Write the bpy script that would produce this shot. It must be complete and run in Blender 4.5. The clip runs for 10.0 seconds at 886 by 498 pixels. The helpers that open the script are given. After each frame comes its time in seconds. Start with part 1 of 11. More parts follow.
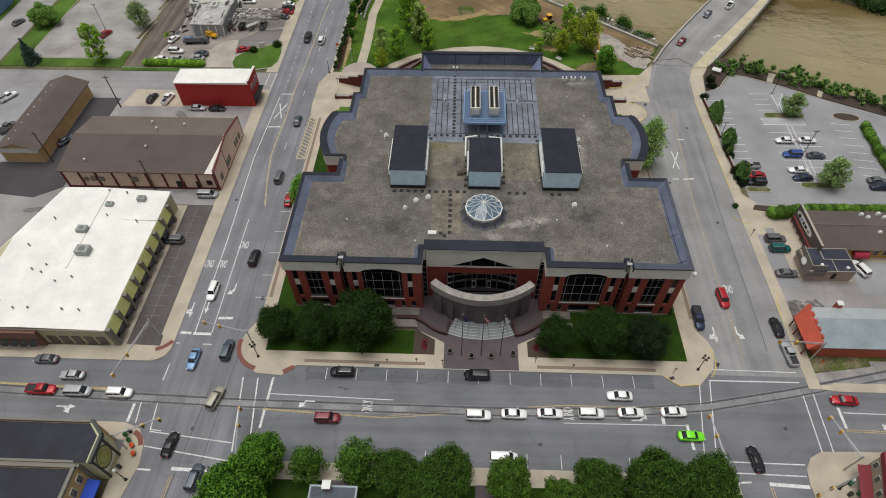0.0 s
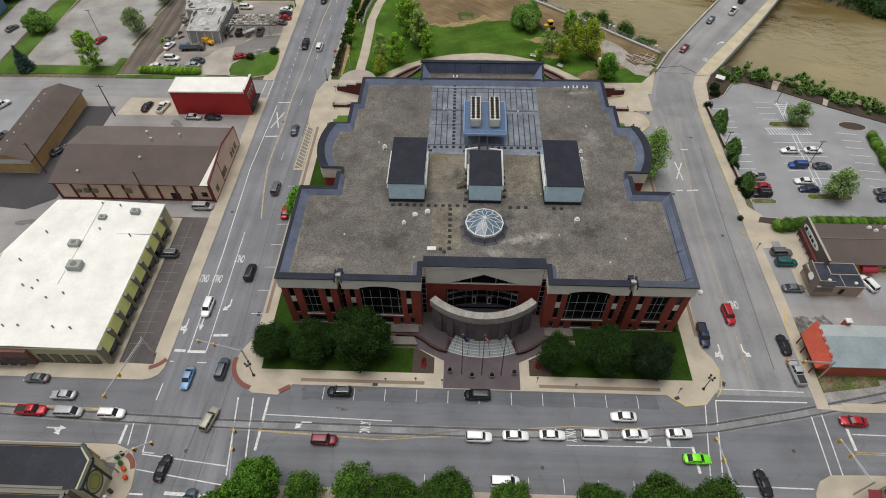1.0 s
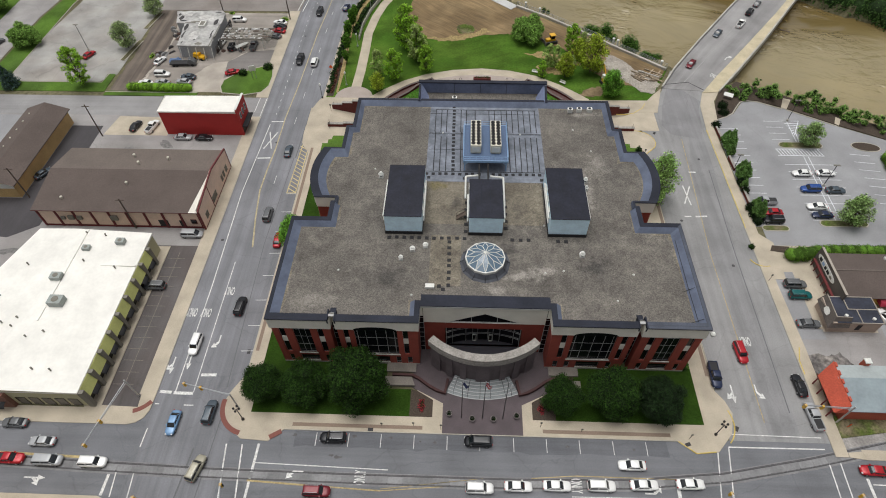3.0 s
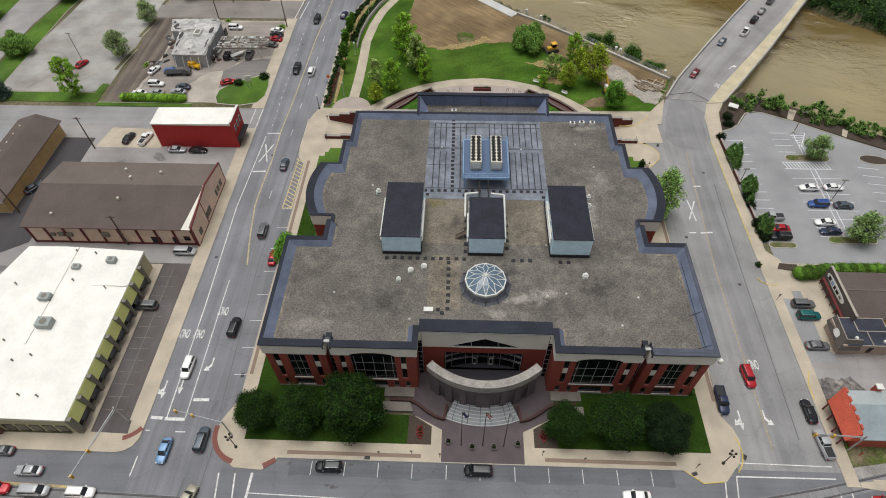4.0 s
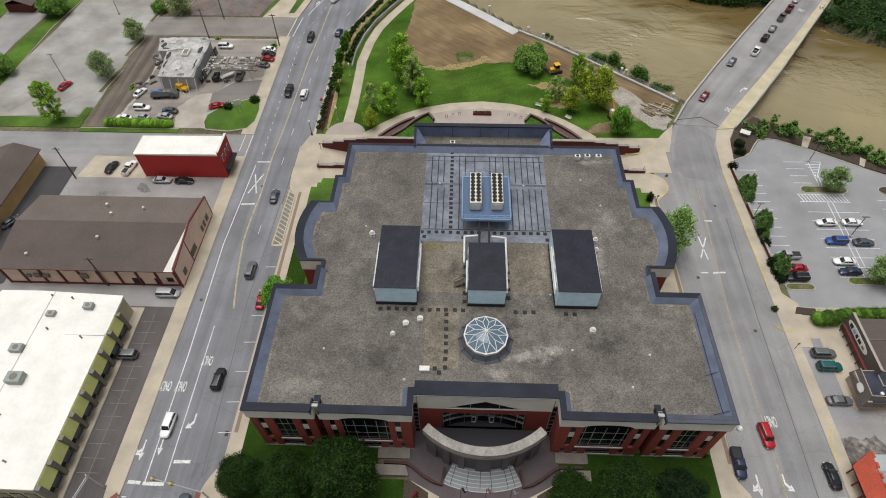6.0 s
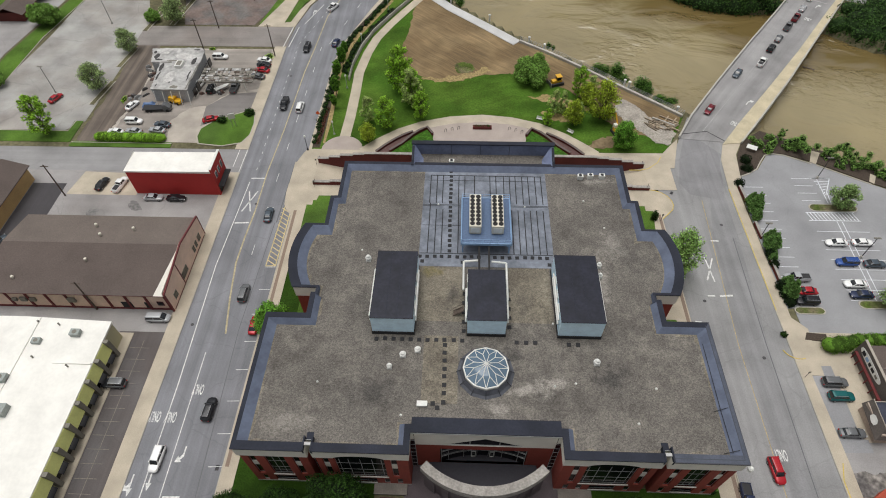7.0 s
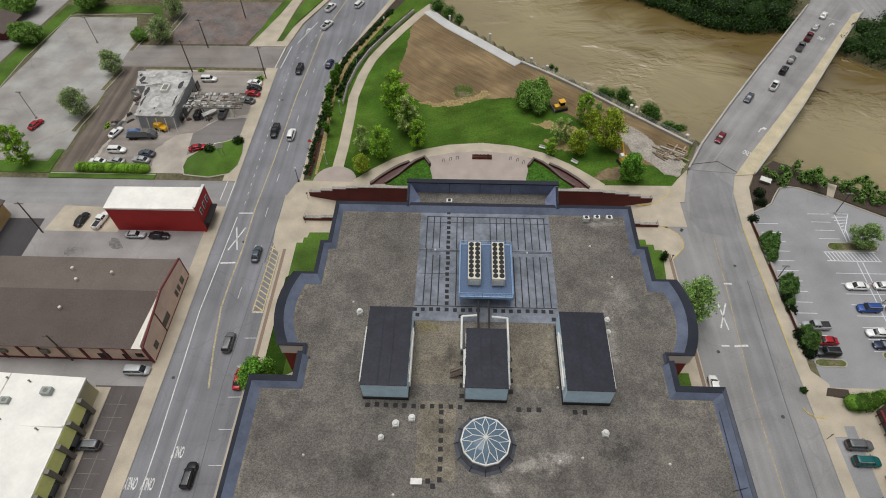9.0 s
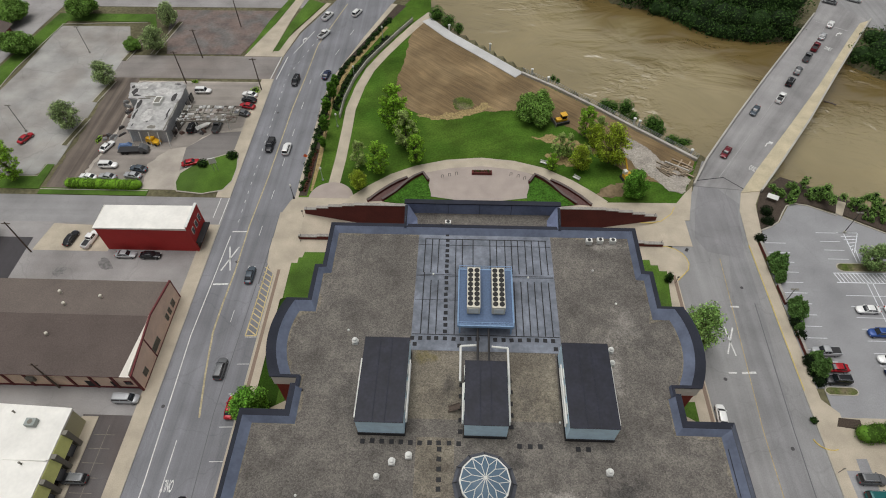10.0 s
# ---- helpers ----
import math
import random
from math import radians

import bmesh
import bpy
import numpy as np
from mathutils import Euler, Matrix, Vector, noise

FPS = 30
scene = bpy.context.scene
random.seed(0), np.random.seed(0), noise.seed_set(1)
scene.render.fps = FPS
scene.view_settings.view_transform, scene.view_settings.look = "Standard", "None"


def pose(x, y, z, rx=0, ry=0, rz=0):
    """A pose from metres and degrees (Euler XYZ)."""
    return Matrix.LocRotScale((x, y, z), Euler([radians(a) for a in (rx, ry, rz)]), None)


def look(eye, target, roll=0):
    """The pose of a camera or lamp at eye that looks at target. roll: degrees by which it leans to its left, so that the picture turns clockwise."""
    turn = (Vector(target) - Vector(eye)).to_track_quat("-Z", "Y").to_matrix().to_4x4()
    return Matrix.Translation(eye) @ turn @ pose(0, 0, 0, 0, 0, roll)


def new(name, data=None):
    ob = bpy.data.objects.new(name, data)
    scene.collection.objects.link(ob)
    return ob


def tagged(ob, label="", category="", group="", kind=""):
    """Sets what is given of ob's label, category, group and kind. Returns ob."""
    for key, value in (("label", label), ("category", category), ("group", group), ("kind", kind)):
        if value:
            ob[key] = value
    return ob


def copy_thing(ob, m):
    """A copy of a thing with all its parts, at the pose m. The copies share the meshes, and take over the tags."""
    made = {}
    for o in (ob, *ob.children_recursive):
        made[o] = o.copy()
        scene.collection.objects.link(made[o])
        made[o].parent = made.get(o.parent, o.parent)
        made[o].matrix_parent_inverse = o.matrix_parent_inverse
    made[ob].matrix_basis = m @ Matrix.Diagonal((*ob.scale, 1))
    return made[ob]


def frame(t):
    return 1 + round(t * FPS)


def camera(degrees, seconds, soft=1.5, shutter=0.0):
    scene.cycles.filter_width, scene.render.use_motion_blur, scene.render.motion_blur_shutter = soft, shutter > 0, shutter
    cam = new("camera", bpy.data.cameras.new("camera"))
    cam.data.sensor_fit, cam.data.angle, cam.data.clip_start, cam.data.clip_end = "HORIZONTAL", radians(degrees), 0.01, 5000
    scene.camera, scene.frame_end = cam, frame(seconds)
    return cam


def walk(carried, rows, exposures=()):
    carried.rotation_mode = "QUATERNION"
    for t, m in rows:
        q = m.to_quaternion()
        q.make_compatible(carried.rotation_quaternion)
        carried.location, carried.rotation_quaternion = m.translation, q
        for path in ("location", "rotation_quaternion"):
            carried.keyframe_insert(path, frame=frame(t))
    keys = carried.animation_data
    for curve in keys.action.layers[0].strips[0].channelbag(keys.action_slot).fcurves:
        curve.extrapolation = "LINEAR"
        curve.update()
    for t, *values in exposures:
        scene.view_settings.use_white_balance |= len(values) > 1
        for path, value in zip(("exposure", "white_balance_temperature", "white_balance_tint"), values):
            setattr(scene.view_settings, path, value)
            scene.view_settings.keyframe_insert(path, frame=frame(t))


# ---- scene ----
cam = camera(75.1, 10.0, soft=1.0)
PATH = [
    (0, (-4.540, -67.933, 102.069), (-7.579, -4.165, 25.098), -0.83),
    (0.5, (-4.615, -65.824, 102.143), (-7.628, -2.100, 25.135), -0.83),
    (1, (-4.679, -63.729, 102.221), (-7.667, -0.050, 25.176), -0.82),
    (1.5, (-4.733, -61.598, 102.305), (-7.700, 2.034, 25.219), -0.82),
    (2, (-4.776, -59.393, 102.393), (-7.724, 4.190, 25.266), -0.82),
    (2.5, (-4.810, -57.084, 102.485), (-7.741, 6.448, 25.316), -0.82),
    (4, (-4.853, -49.375, 102.789), (-7.752, 13.990, 25.482), -0.82),
    (4.5, (-4.850, -46.540, 102.899), (-7.743, 16.765, 25.542), -0.82),
    (5, (-4.838, -43.590, 103.012), (-7.729, 19.654, 25.605), -0.83),
    (5.5, (-4.818, -40.545, 103.130), (-7.708, 22.635, 25.671), -0.83),
    (7, (-4.712, -31.100, 103.505), (-7.618, 31.876, 25.880), -0.85),
    (7.5, (-4.663, -27.937, 103.637), (-7.578, 34.968, 25.954), -0.86),
    (8, (-4.607, -24.802, 103.772), (-7.535, 38.028, 26.030), -0.87),
    (8.5, (-4.544, -21.706, 103.910), (-7.488, 41.048, 26.108), -0.88),
    (9, (-4.476, -18.647, 104.052), (-7.438, 44.029, 26.187), -0.89),
    (9.5, (-4.402, -15.607, 104.197), (-7.384, 46.989, 26.268), -0.90),
    (10, (-4.322, -12.546, 104.344), (-7.328, 49.967, 26.350), -0.91),
]
walk(cam, [(t, look(eye, target, roll)) for t, eye, target, roll in PATH],
     [(0, 0.06), (2.5, 0.2), (5.5, 0.22), (7.5, 0.18), (10, -0.04)])

# ---- light ----
SUN_DIR = Vector((-0.12, 0.10, 1.0)).normalized()
world = bpy.data.worlds.new("sky")
scene.world = world
world.use_nodes = True
wn = world.node_tree
sky = wn.nodes.new("ShaderNodeTexSky")
sky.sky_type = "NISHITA"
sky.sun_disc = False
sky.sun_elevation = math.asin(SUN_DIR.z)
sky.sun_rotation = math.atan2(SUN_DIR.x, SUN_DIR.y)
sky.air_density = 1.2
sky.dust_density = 6.0
sky.ozone_density = 0.6
hsv = wn.nodes.new("ShaderNodeHueSaturation")
hsv.inputs["Saturation"].default_value = 0.2
wn.links.new(sky.outputs[0], hsv.inputs["Color"])
wn.links.new(hsv.outputs[0], wn.nodes["Background"].inputs[0])
wn.nodes["Background"].inputs[1].default_value = 0.075
sun_data = bpy.data.lights.new("sun", "SUN")
sun_data.energy, sun_data.angle, sun_data.color = 1.5, radians(50), (1.0, 0.985, 0.96)
sun = new("sun", sun_data)
sun.matrix_world = look(SUN_DIR * 300, (0, 0, 0))

# ---- materials ----
MATS = {}


def mat(name, color, rough=0.8, metal=0.0, grain=0.0, scale=4.0, stain=0.0, stain_scale=0.15, tint=None, bump=0.0,
        island=0.0, random=0.0, spec=0.5, emission=None):
    """A painted, grained or stained surface; grain and stain are shares of the colour, scales are per metre."""
    if name in MATS:
        return MATS[name]
    m = bpy.data.materials.new(name)
    m.use_nodes = True
    nt = m.node_tree
    N, L = nt.nodes, nt.links
    b = N["Principled BSDF"]
    b.inputs["Roughness"].default_value = rough
    b.inputs["Metallic"].default_value = metal
    b.inputs["Specular IOR Level"].default_value = spec
    geo = N.new("ShaderNodeNewGeometry")
    pos = geo.outputs["Position"]
    col = N.new("ShaderNodeRGB")
    col.outputs[0].default_value = (*color, 1)
    out = col.outputs[0]

    def value(src, amount):
        nonlocal out
        r = N.new("ShaderNodeMapRange")
        r.inputs[1].default_value, r.inputs[2].default_value = 0.3, 0.7
        r.inputs[3].default_value, r.inputs[4].default_value = 1 - amount, 1 + amount
        L.new(src, r.inputs[0])
        x = N.new("ShaderNodeMix")
        x.data_type, x.blend_type = "RGBA", "MULTIPLY"
        x.inputs[0].default_value = 1
        L.new(out, x.inputs[6])
        L.new(r.outputs[0], x.inputs[7])
        out = x.outputs[2]

    def tex(s, detail=3.0):
        t = N.new("ShaderNodeTexNoise")
        t.inputs["Scale"].default_value = s
        t.inputs["Detail"].default_value = detail
        L.new(pos, t.inputs["Vector"])
        return t.outputs["Fac"]

    if tint:
        t = tex(stain_scale * 0.6, 4)
        r = N.new("ShaderNodeMapRange")
        r.inputs[1].default_value, r.inputs[2].default_value = 0.42, 0.62
        L.new(t, r.inputs[0])
        x = N.new("ShaderNodeMix")
        x.data_type = "RGBA"
        x.inputs[7].default_value = (*tint, 1)
        L.new(r.outputs[0], x.inputs[0])
        L.new(out, x.inputs[6])
        out = x.outputs[2]
    if stain:
        value(tex(stain_scale, 5), stain)
    g = None
    if grain:
        g = tex(scale, 3)
        value(g, grain)
    if island:
        value(geo.outputs["Random Per Island"], island)
    if random:
        o = N.new("ShaderNodeObjectInfo")
        value(o.outputs["Random"], random)
    L.new(out, b.inputs["Base Color"])
    if bump:
        g = g or tex(scale, 3)
        bp = N.new("ShaderNodeBump")
        bp.inputs["Strength"].default_value = bump
        bp.inputs["Distance"].default_value = 0.05
        L.new(g, bp.inputs["Height"])
        L.new(bp.outputs[0], b.inputs["Normal"])
    if emission:
        b.inputs["Emission Color"].default_value = (*color, 1)
        b.inputs["Emission Strength"].default_value = emission
    MATS[name] = m
    return m


def asphalt_mat(name, color, crack=0.25, streak=0.0, along="y", tint=None, stain=0.17):
    """Asphalt: fine grain, broad worn patches, tyre streaks and a net of sealed cracks."""
    m = mat(name, color, 0.9, grain=0.09, scale=4.5, stain=stain, stain_scale=0.11, tint=tint, bump=0.15)
    nt = m.node_tree
    N, L = nt.nodes, nt.links
    b = N["Principled BSDF"]
    src = b.inputs["Base Color"].links[0].from_socket
    geo = N.new("ShaderNodeNewGeometry")
    w = N.new("ShaderNodeTexNoise")
    w.inputs["Scale"].default_value = 0.35
    wa = N.new("ShaderNodeVectorMath")
    wa.operation = "MULTIPLY_ADD"
    wa.inputs[1].default_value = (3.0, 3.0, 0)
    L.new(geo.outputs["Position"], w.inputs["Vector"])
    L.new(w.outputs["Color"], wa.inputs[0])
    L.new(geo.outputs["Position"], wa.inputs[2])
    v = N.new("ShaderNodeTexVoronoi")
    v.feature = "DISTANCE_TO_EDGE"
    v.inputs["Scale"].default_value = 0.085
    L.new(wa.outputs[0], v.inputs["Vector"])
    r = N.new("ShaderNodeMapRange")
    r.inputs[1].default_value, r.inputs[2].default_value = 0.0, 0.012
    r.inputs[3].default_value, r.inputs[4].default_value = 1 - crack, 1.0
    L.new(v.outputs["Distance"], r.inputs[0])
    x = N.new("ShaderNodeMix")
    x.data_type, x.blend_type = "RGBA", "MULTIPLY"
    x.inputs[0].default_value = 1
    L.new(src, x.inputs[6])
    L.new(r.outputs[0], x.inputs[7])
    out = x.outputs[2]
    if streak:
        # worn wheel paths run along the street
        mp = N.new("ShaderNodeVectorMath")
        mp.operation = "MULTIPLY"
        mp.inputs[1].default_value = (0.55, 0.012, 1) if along == "y" else (0.012, 0.55, 1)
        L.new(geo.outputs["Position"], mp.inputs[0])
        sn = N.new("ShaderNodeTexNoise")
        sn.inputs["Scale"].default_value, sn.inputs["Detail"].default_value, sn.inputs["Roughness"].default_value = 1.0, 5, 0.6
        L.new(mp.outputs[0], sn.inputs["Vector"])
        sr = N.new("ShaderNodeMapRange")
        sr.inputs[1].default_value, sr.inputs[2].default_value = 0.35, 0.65
        sr.inputs[3].default_value, sr.inputs[4].default_value = 1 - streak, 1 + streak
        L.new(sn.outputs["Fac"], sr.inputs[0])
        y = N.new("ShaderNodeMix")
        y.data_type, y.blend_type = "RGBA", "MULTIPLY"
        y.inputs[0].default_value = 1
        L.new(out, y.inputs[6])
        L.new(sr.outputs[0], y.inputs[7])
        out = y.outputs[2]
    L.new(out, b.inputs["Base Color"])
    return m


def gravel_mat(name, color, tint, scuff, stain, patches=()):
    """Loose roof ballast: coarse speckle, broad tone shifts, pale scuffed patches and dark damp stains."""
    m = mat(name, color, 0.95, grain=0.24, scale=5.2, stain=0.07, stain_scale=0.16, tint=tint, bump=0.7, spec=0.1)
    N, L = m.node_tree.nodes, m.node_tree.links
    b = N["Principled BSDF"]
    out = b.inputs["Base Color"].links[0].from_socket
    geo = N.new("ShaderNodeNewGeometry")

    def field(scale, lo, hi, seed, detail=6):
        ad = N.new("ShaderNodeVectorMath")
        ad.inputs[1].default_value = (seed, seed * 0.7, 0)
        L.new(geo.outputs["Position"], ad.inputs[0])
        t = N.new("ShaderNodeTexNoise")
        t.inputs["Scale"].default_value, t.inputs["Detail"].default_value, t.inputs["Roughness"].default_value = scale, detail, 0.65
        L.new(ad.outputs[0], t.inputs["Vector"])
        r = N.new("ShaderNodeMapRange")
        r.inputs[1].default_value, r.inputs[2].default_value = lo, hi
        L.new(t.outputs["Fac"], r.inputs[0])
        return r.outputs[0]

    def blend(fac, to):
        nonlocal out
        x = N.new("ShaderNodeMix")
        x.data_type = "RGBA"
        L.new(fac, x.inputs[0])
        L.new(out, x.inputs[6])
        x.inputs[7].default_value = (*to, 1)
        out = x.outputs[2]

    def times(a, c):
        q = N.new("ShaderNodeMath")
        q.operation = "MULTIPLY"
        L.new(a, q.inputs[0])
        if isinstance(c, float):
            q.inputs[1].default_value = c
        else:
            L.new(c, q.inputs[1])
        return q.outputs[0]

    blend(times(times(field(0.45, 0.46, 0.58, 3), field(0.07, 0.41, 0.53, 40)), 0.8), scuff)
    blend(times(times(field(0.20, 0.42, 0.62, 90), field(0.06, 0.42, 0.56, 130)), 0.75), stain)
    # worn, damp or dirty places and one painted shadow, with ragged outlines: centre, half sizes, strength, colour
    warp = N.new("ShaderNodeTexNoise")
    warp.inputs["Scale"].default_value, warp.inputs["Detail"].default_value, warp.inputs["Roughness"].default_value = 0.55, 5, 0.7
    L.new(geo.outputs["Position"], warp.inputs["Vector"])
    for x, y, rx, ry, amount, tone in patches:
        mp = N.new("ShaderNodeMapping")
        mp.inputs["Location"].default_value = (-x / rx, -y / ry, 0)
        mp.inputs["Scale"].default_value = (1 / rx, 1 / ry, 0)
        L.new(geo.outputs["Position"], mp.inputs["Vector"])
        ln = N.new("ShaderNodeVectorMath")
        ln.operation = "LENGTH"
        L.new(mp.outputs[0], ln.inputs[0])
        sm = N.new("ShaderNodeMath")
        sm.operation = "MULTIPLY_ADD"
        sm.inputs[1].default_value = 3.4
        L.new(warp.outputs["Fac"], sm.inputs[0])
        L.new(ln.outputs["Value"], sm.inputs[2])
        r = N.new("ShaderNodeMapRange")
        r.interpolation_type = "SMOOTHSTEP"
        r.inputs[1].default_value, r.inputs[2].default_value = 1.75, 2.8
        r.inputs[3].default_value, r.inputs[4].default_value = amount, 0.0
        L.new(sm.outputs[0], r.inputs[0])
        blend(r.outputs[0], tone)
    # single paler and darker stones
    v = N.new("ShaderNodeTexVoronoi")
    v.inputs["Scale"].default_value = 5.5
    L.new(geo.outputs["Position"], v.inputs["Vector"])
    sx = N.new("ShaderNodeSeparateColor")
    L.new(v.outputs["Color"], sx.inputs[0])
    r = N.new("ShaderNodeMapRange")
    r.inputs[3].default_value, r.inputs[4].default_value = 0.72, 1.28
    L.new(sx.outputs[0], r.inputs[0])
    x = N.new("ShaderNodeMix")
    x.data_type, x.blend_type = "RGBA", "MULTIPLY"
    x.inputs[0].default_value = 1
    L.new(out, x.inputs[6])
    L.new(r.outputs[0], x.inputs[7])
    L.new(x.outputs[2], b.inputs["Base Color"])
    return m


def glass_mat(name, color, rough=0.08, spec=0.8):
    return mat(name, color, rough, spec=spec)


def leaf_mat(name, color, island=0.5, through_light=0.4):
    """Leaves: a dull upper side that also lets some light through."""
    m = mat(name, color, 0.8, island=island, grain=0.25, scale=0.9, spec=0.25)
    N, L = m.node_tree.nodes, m.node_tree.links
    b = N["Principled BSDF"]
    tr = N.new("ShaderNodeBsdfTranslucent")
    mx = N.new("ShaderNodeMixShader")
    mx.inputs[0].default_value = through_light
    L.new(b.inputs["Base Color"].links[0].from_socket, tr.inputs["Color"])
    L.new(b.outputs[0], mx.inputs[1])
    L.new(tr.outputs[0], mx.inputs[2])
    L.new(mx.outputs[0], N["Material Output"].inputs["Surface"])
    return m


ASPHALT = asphalt_mat("asphalt_worn", (0.154, 0.158, 0.170), 0.14, 0.12, "x")
ASPHALT_NS = asphalt_mat("asphalt_worn_lane", (0.188, 0.191, 0.205), 0.14, 0.17, "y")
ASPHALT_E = asphalt_mat("asphalt_pale", (0.255, 0.253, 0.252), 0.12, 0.1, "y")
ASPHALT_LOT = asphalt_mat("asphalt_lot", (0.275, 0.276, 0.284), 0.06)
ASPHALT_DARK = asphalt_mat("asphalt_dark_patched", (0.088, 0.074, 0.070), 0.15, 0.15, "y", (0.105, 0.096, 0.095))
ASPHALT_OLD = asphalt_mat("asphalt_old_bleached", (0.30, 0.288, 0.282), 0.12, 0.03, "x", (0.255, 0.24, 0.232), 0.2)
ASPHALT_MUDDY = asphalt_mat("asphalt_old_muddy", (0.335, 0.328, 0.312), 0.16, 0.025, "x", (0.285, 0.265, 0.242), 0.26)
MUD_LANE = asphalt_mat("mud_rutted", (0.15, 0.122, 0.10), 0.05, 0.32, "y", (0.115, 0.092, 0.076), 0.25)
ASPHALT_BROWN = asphalt_mat("asphalt_muddy", (0.235, 0.215, 0.20), 0.12, 0.07, "x", (0.20, 0.176, 0.16))
CONCRETE = mat("concrete_tan", (0.44, 0.385, 0.30), 0.9, grain=0.10, scale=6, stain=0.16, stain_scale=0.22, bump=0.1)
CONCRETE_GREY = mat("concrete_grey", (0.42, 0.40, 0.36), 0.9, grain=0.1, scale=4, stain=0.15, stain_scale=0.2)
KERB = mat("kerb_concrete", (0.40, 0.37, 0.31), 0.9, grain=0.12, scale=3)
PAVER = mat("plaza_paver", (0.092, 0.073, 0.079), 0.85, grain=0.18, scale=7, stain=0.16, stain_scale=0.3)
PAVER_PINK = mat("plaza_paver_pink", (0.37, 0.315, 0.28), 0.85, grain=0.1, scale=6, stain=0.1, stain_scale=0.3)
BRICKSTRIP = mat("brick_strip", (0.23, 0.17, 0.13), 0.9, grain=0.2, scale=6)
TACTILE = mat("tactile_red", (0.20, 0.075, 0.06), 0.9, grain=0.15, scale=6)
GRASS = mat("grass", (0.080, 0.150, 0.024), 0.95, grain=0.25, scale=5.0, stain=0.3, stain_scale=0.14, tint=(0.066, 0.118, 0.024), bump=0.5, spec=0.1)
# darker than GRASS: the trees' shade is partly put into this colour
GRASS_SHADE = mat("grass_shade_dark", (0.024, 0.054, 0.0065), 0.95, grain=0.3, scale=5.0, stain=0.3, stain_scale=0.2, bump=0.5, spec=0.1)
GRASS_DRY = mat("grass_patchy", (0.075, 0.108, 0.022), 0.95, grain=0.35, scale=2.5, stain=0.35, stain_scale=0.4, tint=(0.16, 0.135, 0.085), bump=0.4, spec=0.1)
GRASS_PARK = mat("grass_park", (0.048, 0.106, 0.012), 0.95, grain=0.25, scale=2.2, stain=0.36, stain_scale=0.10, tint=(0.072, 0.132, 0.018), bump=0.5, spec=0.1)
DIRT = mat("bare_earth", (0.165, 0.124, 0.074), 0.95, grain=0.16, scale=1.6, stain=0.22, stain_scale=0.5, tint=(0.215, 0.16, 0.10), bump=0.6, spec=0.1)
EARTH_GRADED = asphalt_mat("earth_graded", (0.152, 0.102, 0.048), 0.0, 0.0, "x", (0.21, 0.147, 0.074), 0.2)


def drag_marks(m, along, lo, hi, dark, light, bend, stretch):
    """Long soft scrape marks running along one direction of the plan."""
    N, L = m.node_tree.nodes, m.node_tree.links
    b = N["Principled BSDF"]
    src = b.inputs["Base Color"].links[0].from_socket
    geo = N.new("ShaderNodeNewGeometry")
    mp = N.new("ShaderNodeMapping")
    mp.inputs["Rotation"].default_value = (0, 0, radians(along))
    L.new(geo.outputs["Position"], mp.inputs["Vector"])
    warp = N.new("ShaderNodeTexNoise")
    warp.inputs["Scale"].default_value = 0.06
    L.new(geo.outputs["Position"], warp.inputs["Vector"])
    ad = N.new("ShaderNodeVectorMath")
    ad.operation = "MULTIPLY_ADD"
    ad.inputs[1].default_value = (bend, bend, 0)
    L.new(warp.outputs["Color"], ad.inputs[0])
    L.new(mp.outputs[0], ad.inputs[2])
    sc = N.new("ShaderNodeVectorMath")
    sc.operation = "MULTIPLY"
    sc.inputs[1].default_value = (*stretch, 1)
    L.new(ad.outputs[0], sc.inputs[0])
    n = N.new("ShaderNodeTexNoise")
    n.inputs["Scale"].default_value, n.inputs["Detail"].default_value, n.inputs["Roughness"].default_value = 1.0, 5, 0.6
    L.new(sc.outputs[0], n.inputs["Vector"])
    r = N.new("ShaderNodeMapRange")
    r.inputs[1].default_value, r.inputs[2].default_value, r.inputs[3].default_value, r.inputs[4].default_value = lo, hi, dark, light
    L.new(n.outputs["Fac"], r.inputs[0])
    x = N.new("ShaderNodeMix")
    x.data_type, x.blend_type = "RGBA", "MULTIPLY"
    x.inputs[0].default_value = 1
    L.new(src, x.inputs[6])
    L.new(r.outputs[0], x.inputs[7])
    L.new(x.outputs[2], b.inputs["Base Color"])


drag_marks(EARTH_GRADED, 42, 0.36, 0.66, 0.82, 1.3, 3.0, (0.11, 1.7))
drag_marks(GRASS_PARK, -20, 0.42, 0.58, 0.93, 1.09, 14.0, (0.012, 0.30))
STRAW = mat("dry_straw", (0.30, 0.23, 0.11), 0.95, grain=0.35, scale=2.0, bump=0.4, spec=0.1)
RUBBLE = mat("crushed_stone", (0.33, 0.30, 0.26), 0.95, grain=0.35, scale=3.0, stain=0.2, stain_scale=0.3, bump=0.6)
RED_LOT = mat("reddish_gravel", (0.165, 0.125, 0.11), 0.95, grain=0.14, scale=1.2, stain=0.25, stain_scale=0.25, tint=(0.145, 0.135, 0.128), bump=0.3)
MULCH = mat("mulch", (0.070, 0.055, 0.044), 0.95, grain=0.35, scale=5, bump=0.4, spec=0.1)
EARTH = mat("ground_earth", (0.13, 0.12, 0.07), 0.95, grain=0.3, scale=1.0, stain=0.3, stain_scale=0.05, spec=0.1)
WHITE_LINE = mat("road_paint_white", (0.62, 0.62, 0.60), 0.8, grain=0.25, scale=3, stain=0.15, stain_scale=0.6)
WHITE_FAINT = mat("road_paint_worn", (0.33, 0.325, 0.32), 0.85, grain=0.25, scale=3)
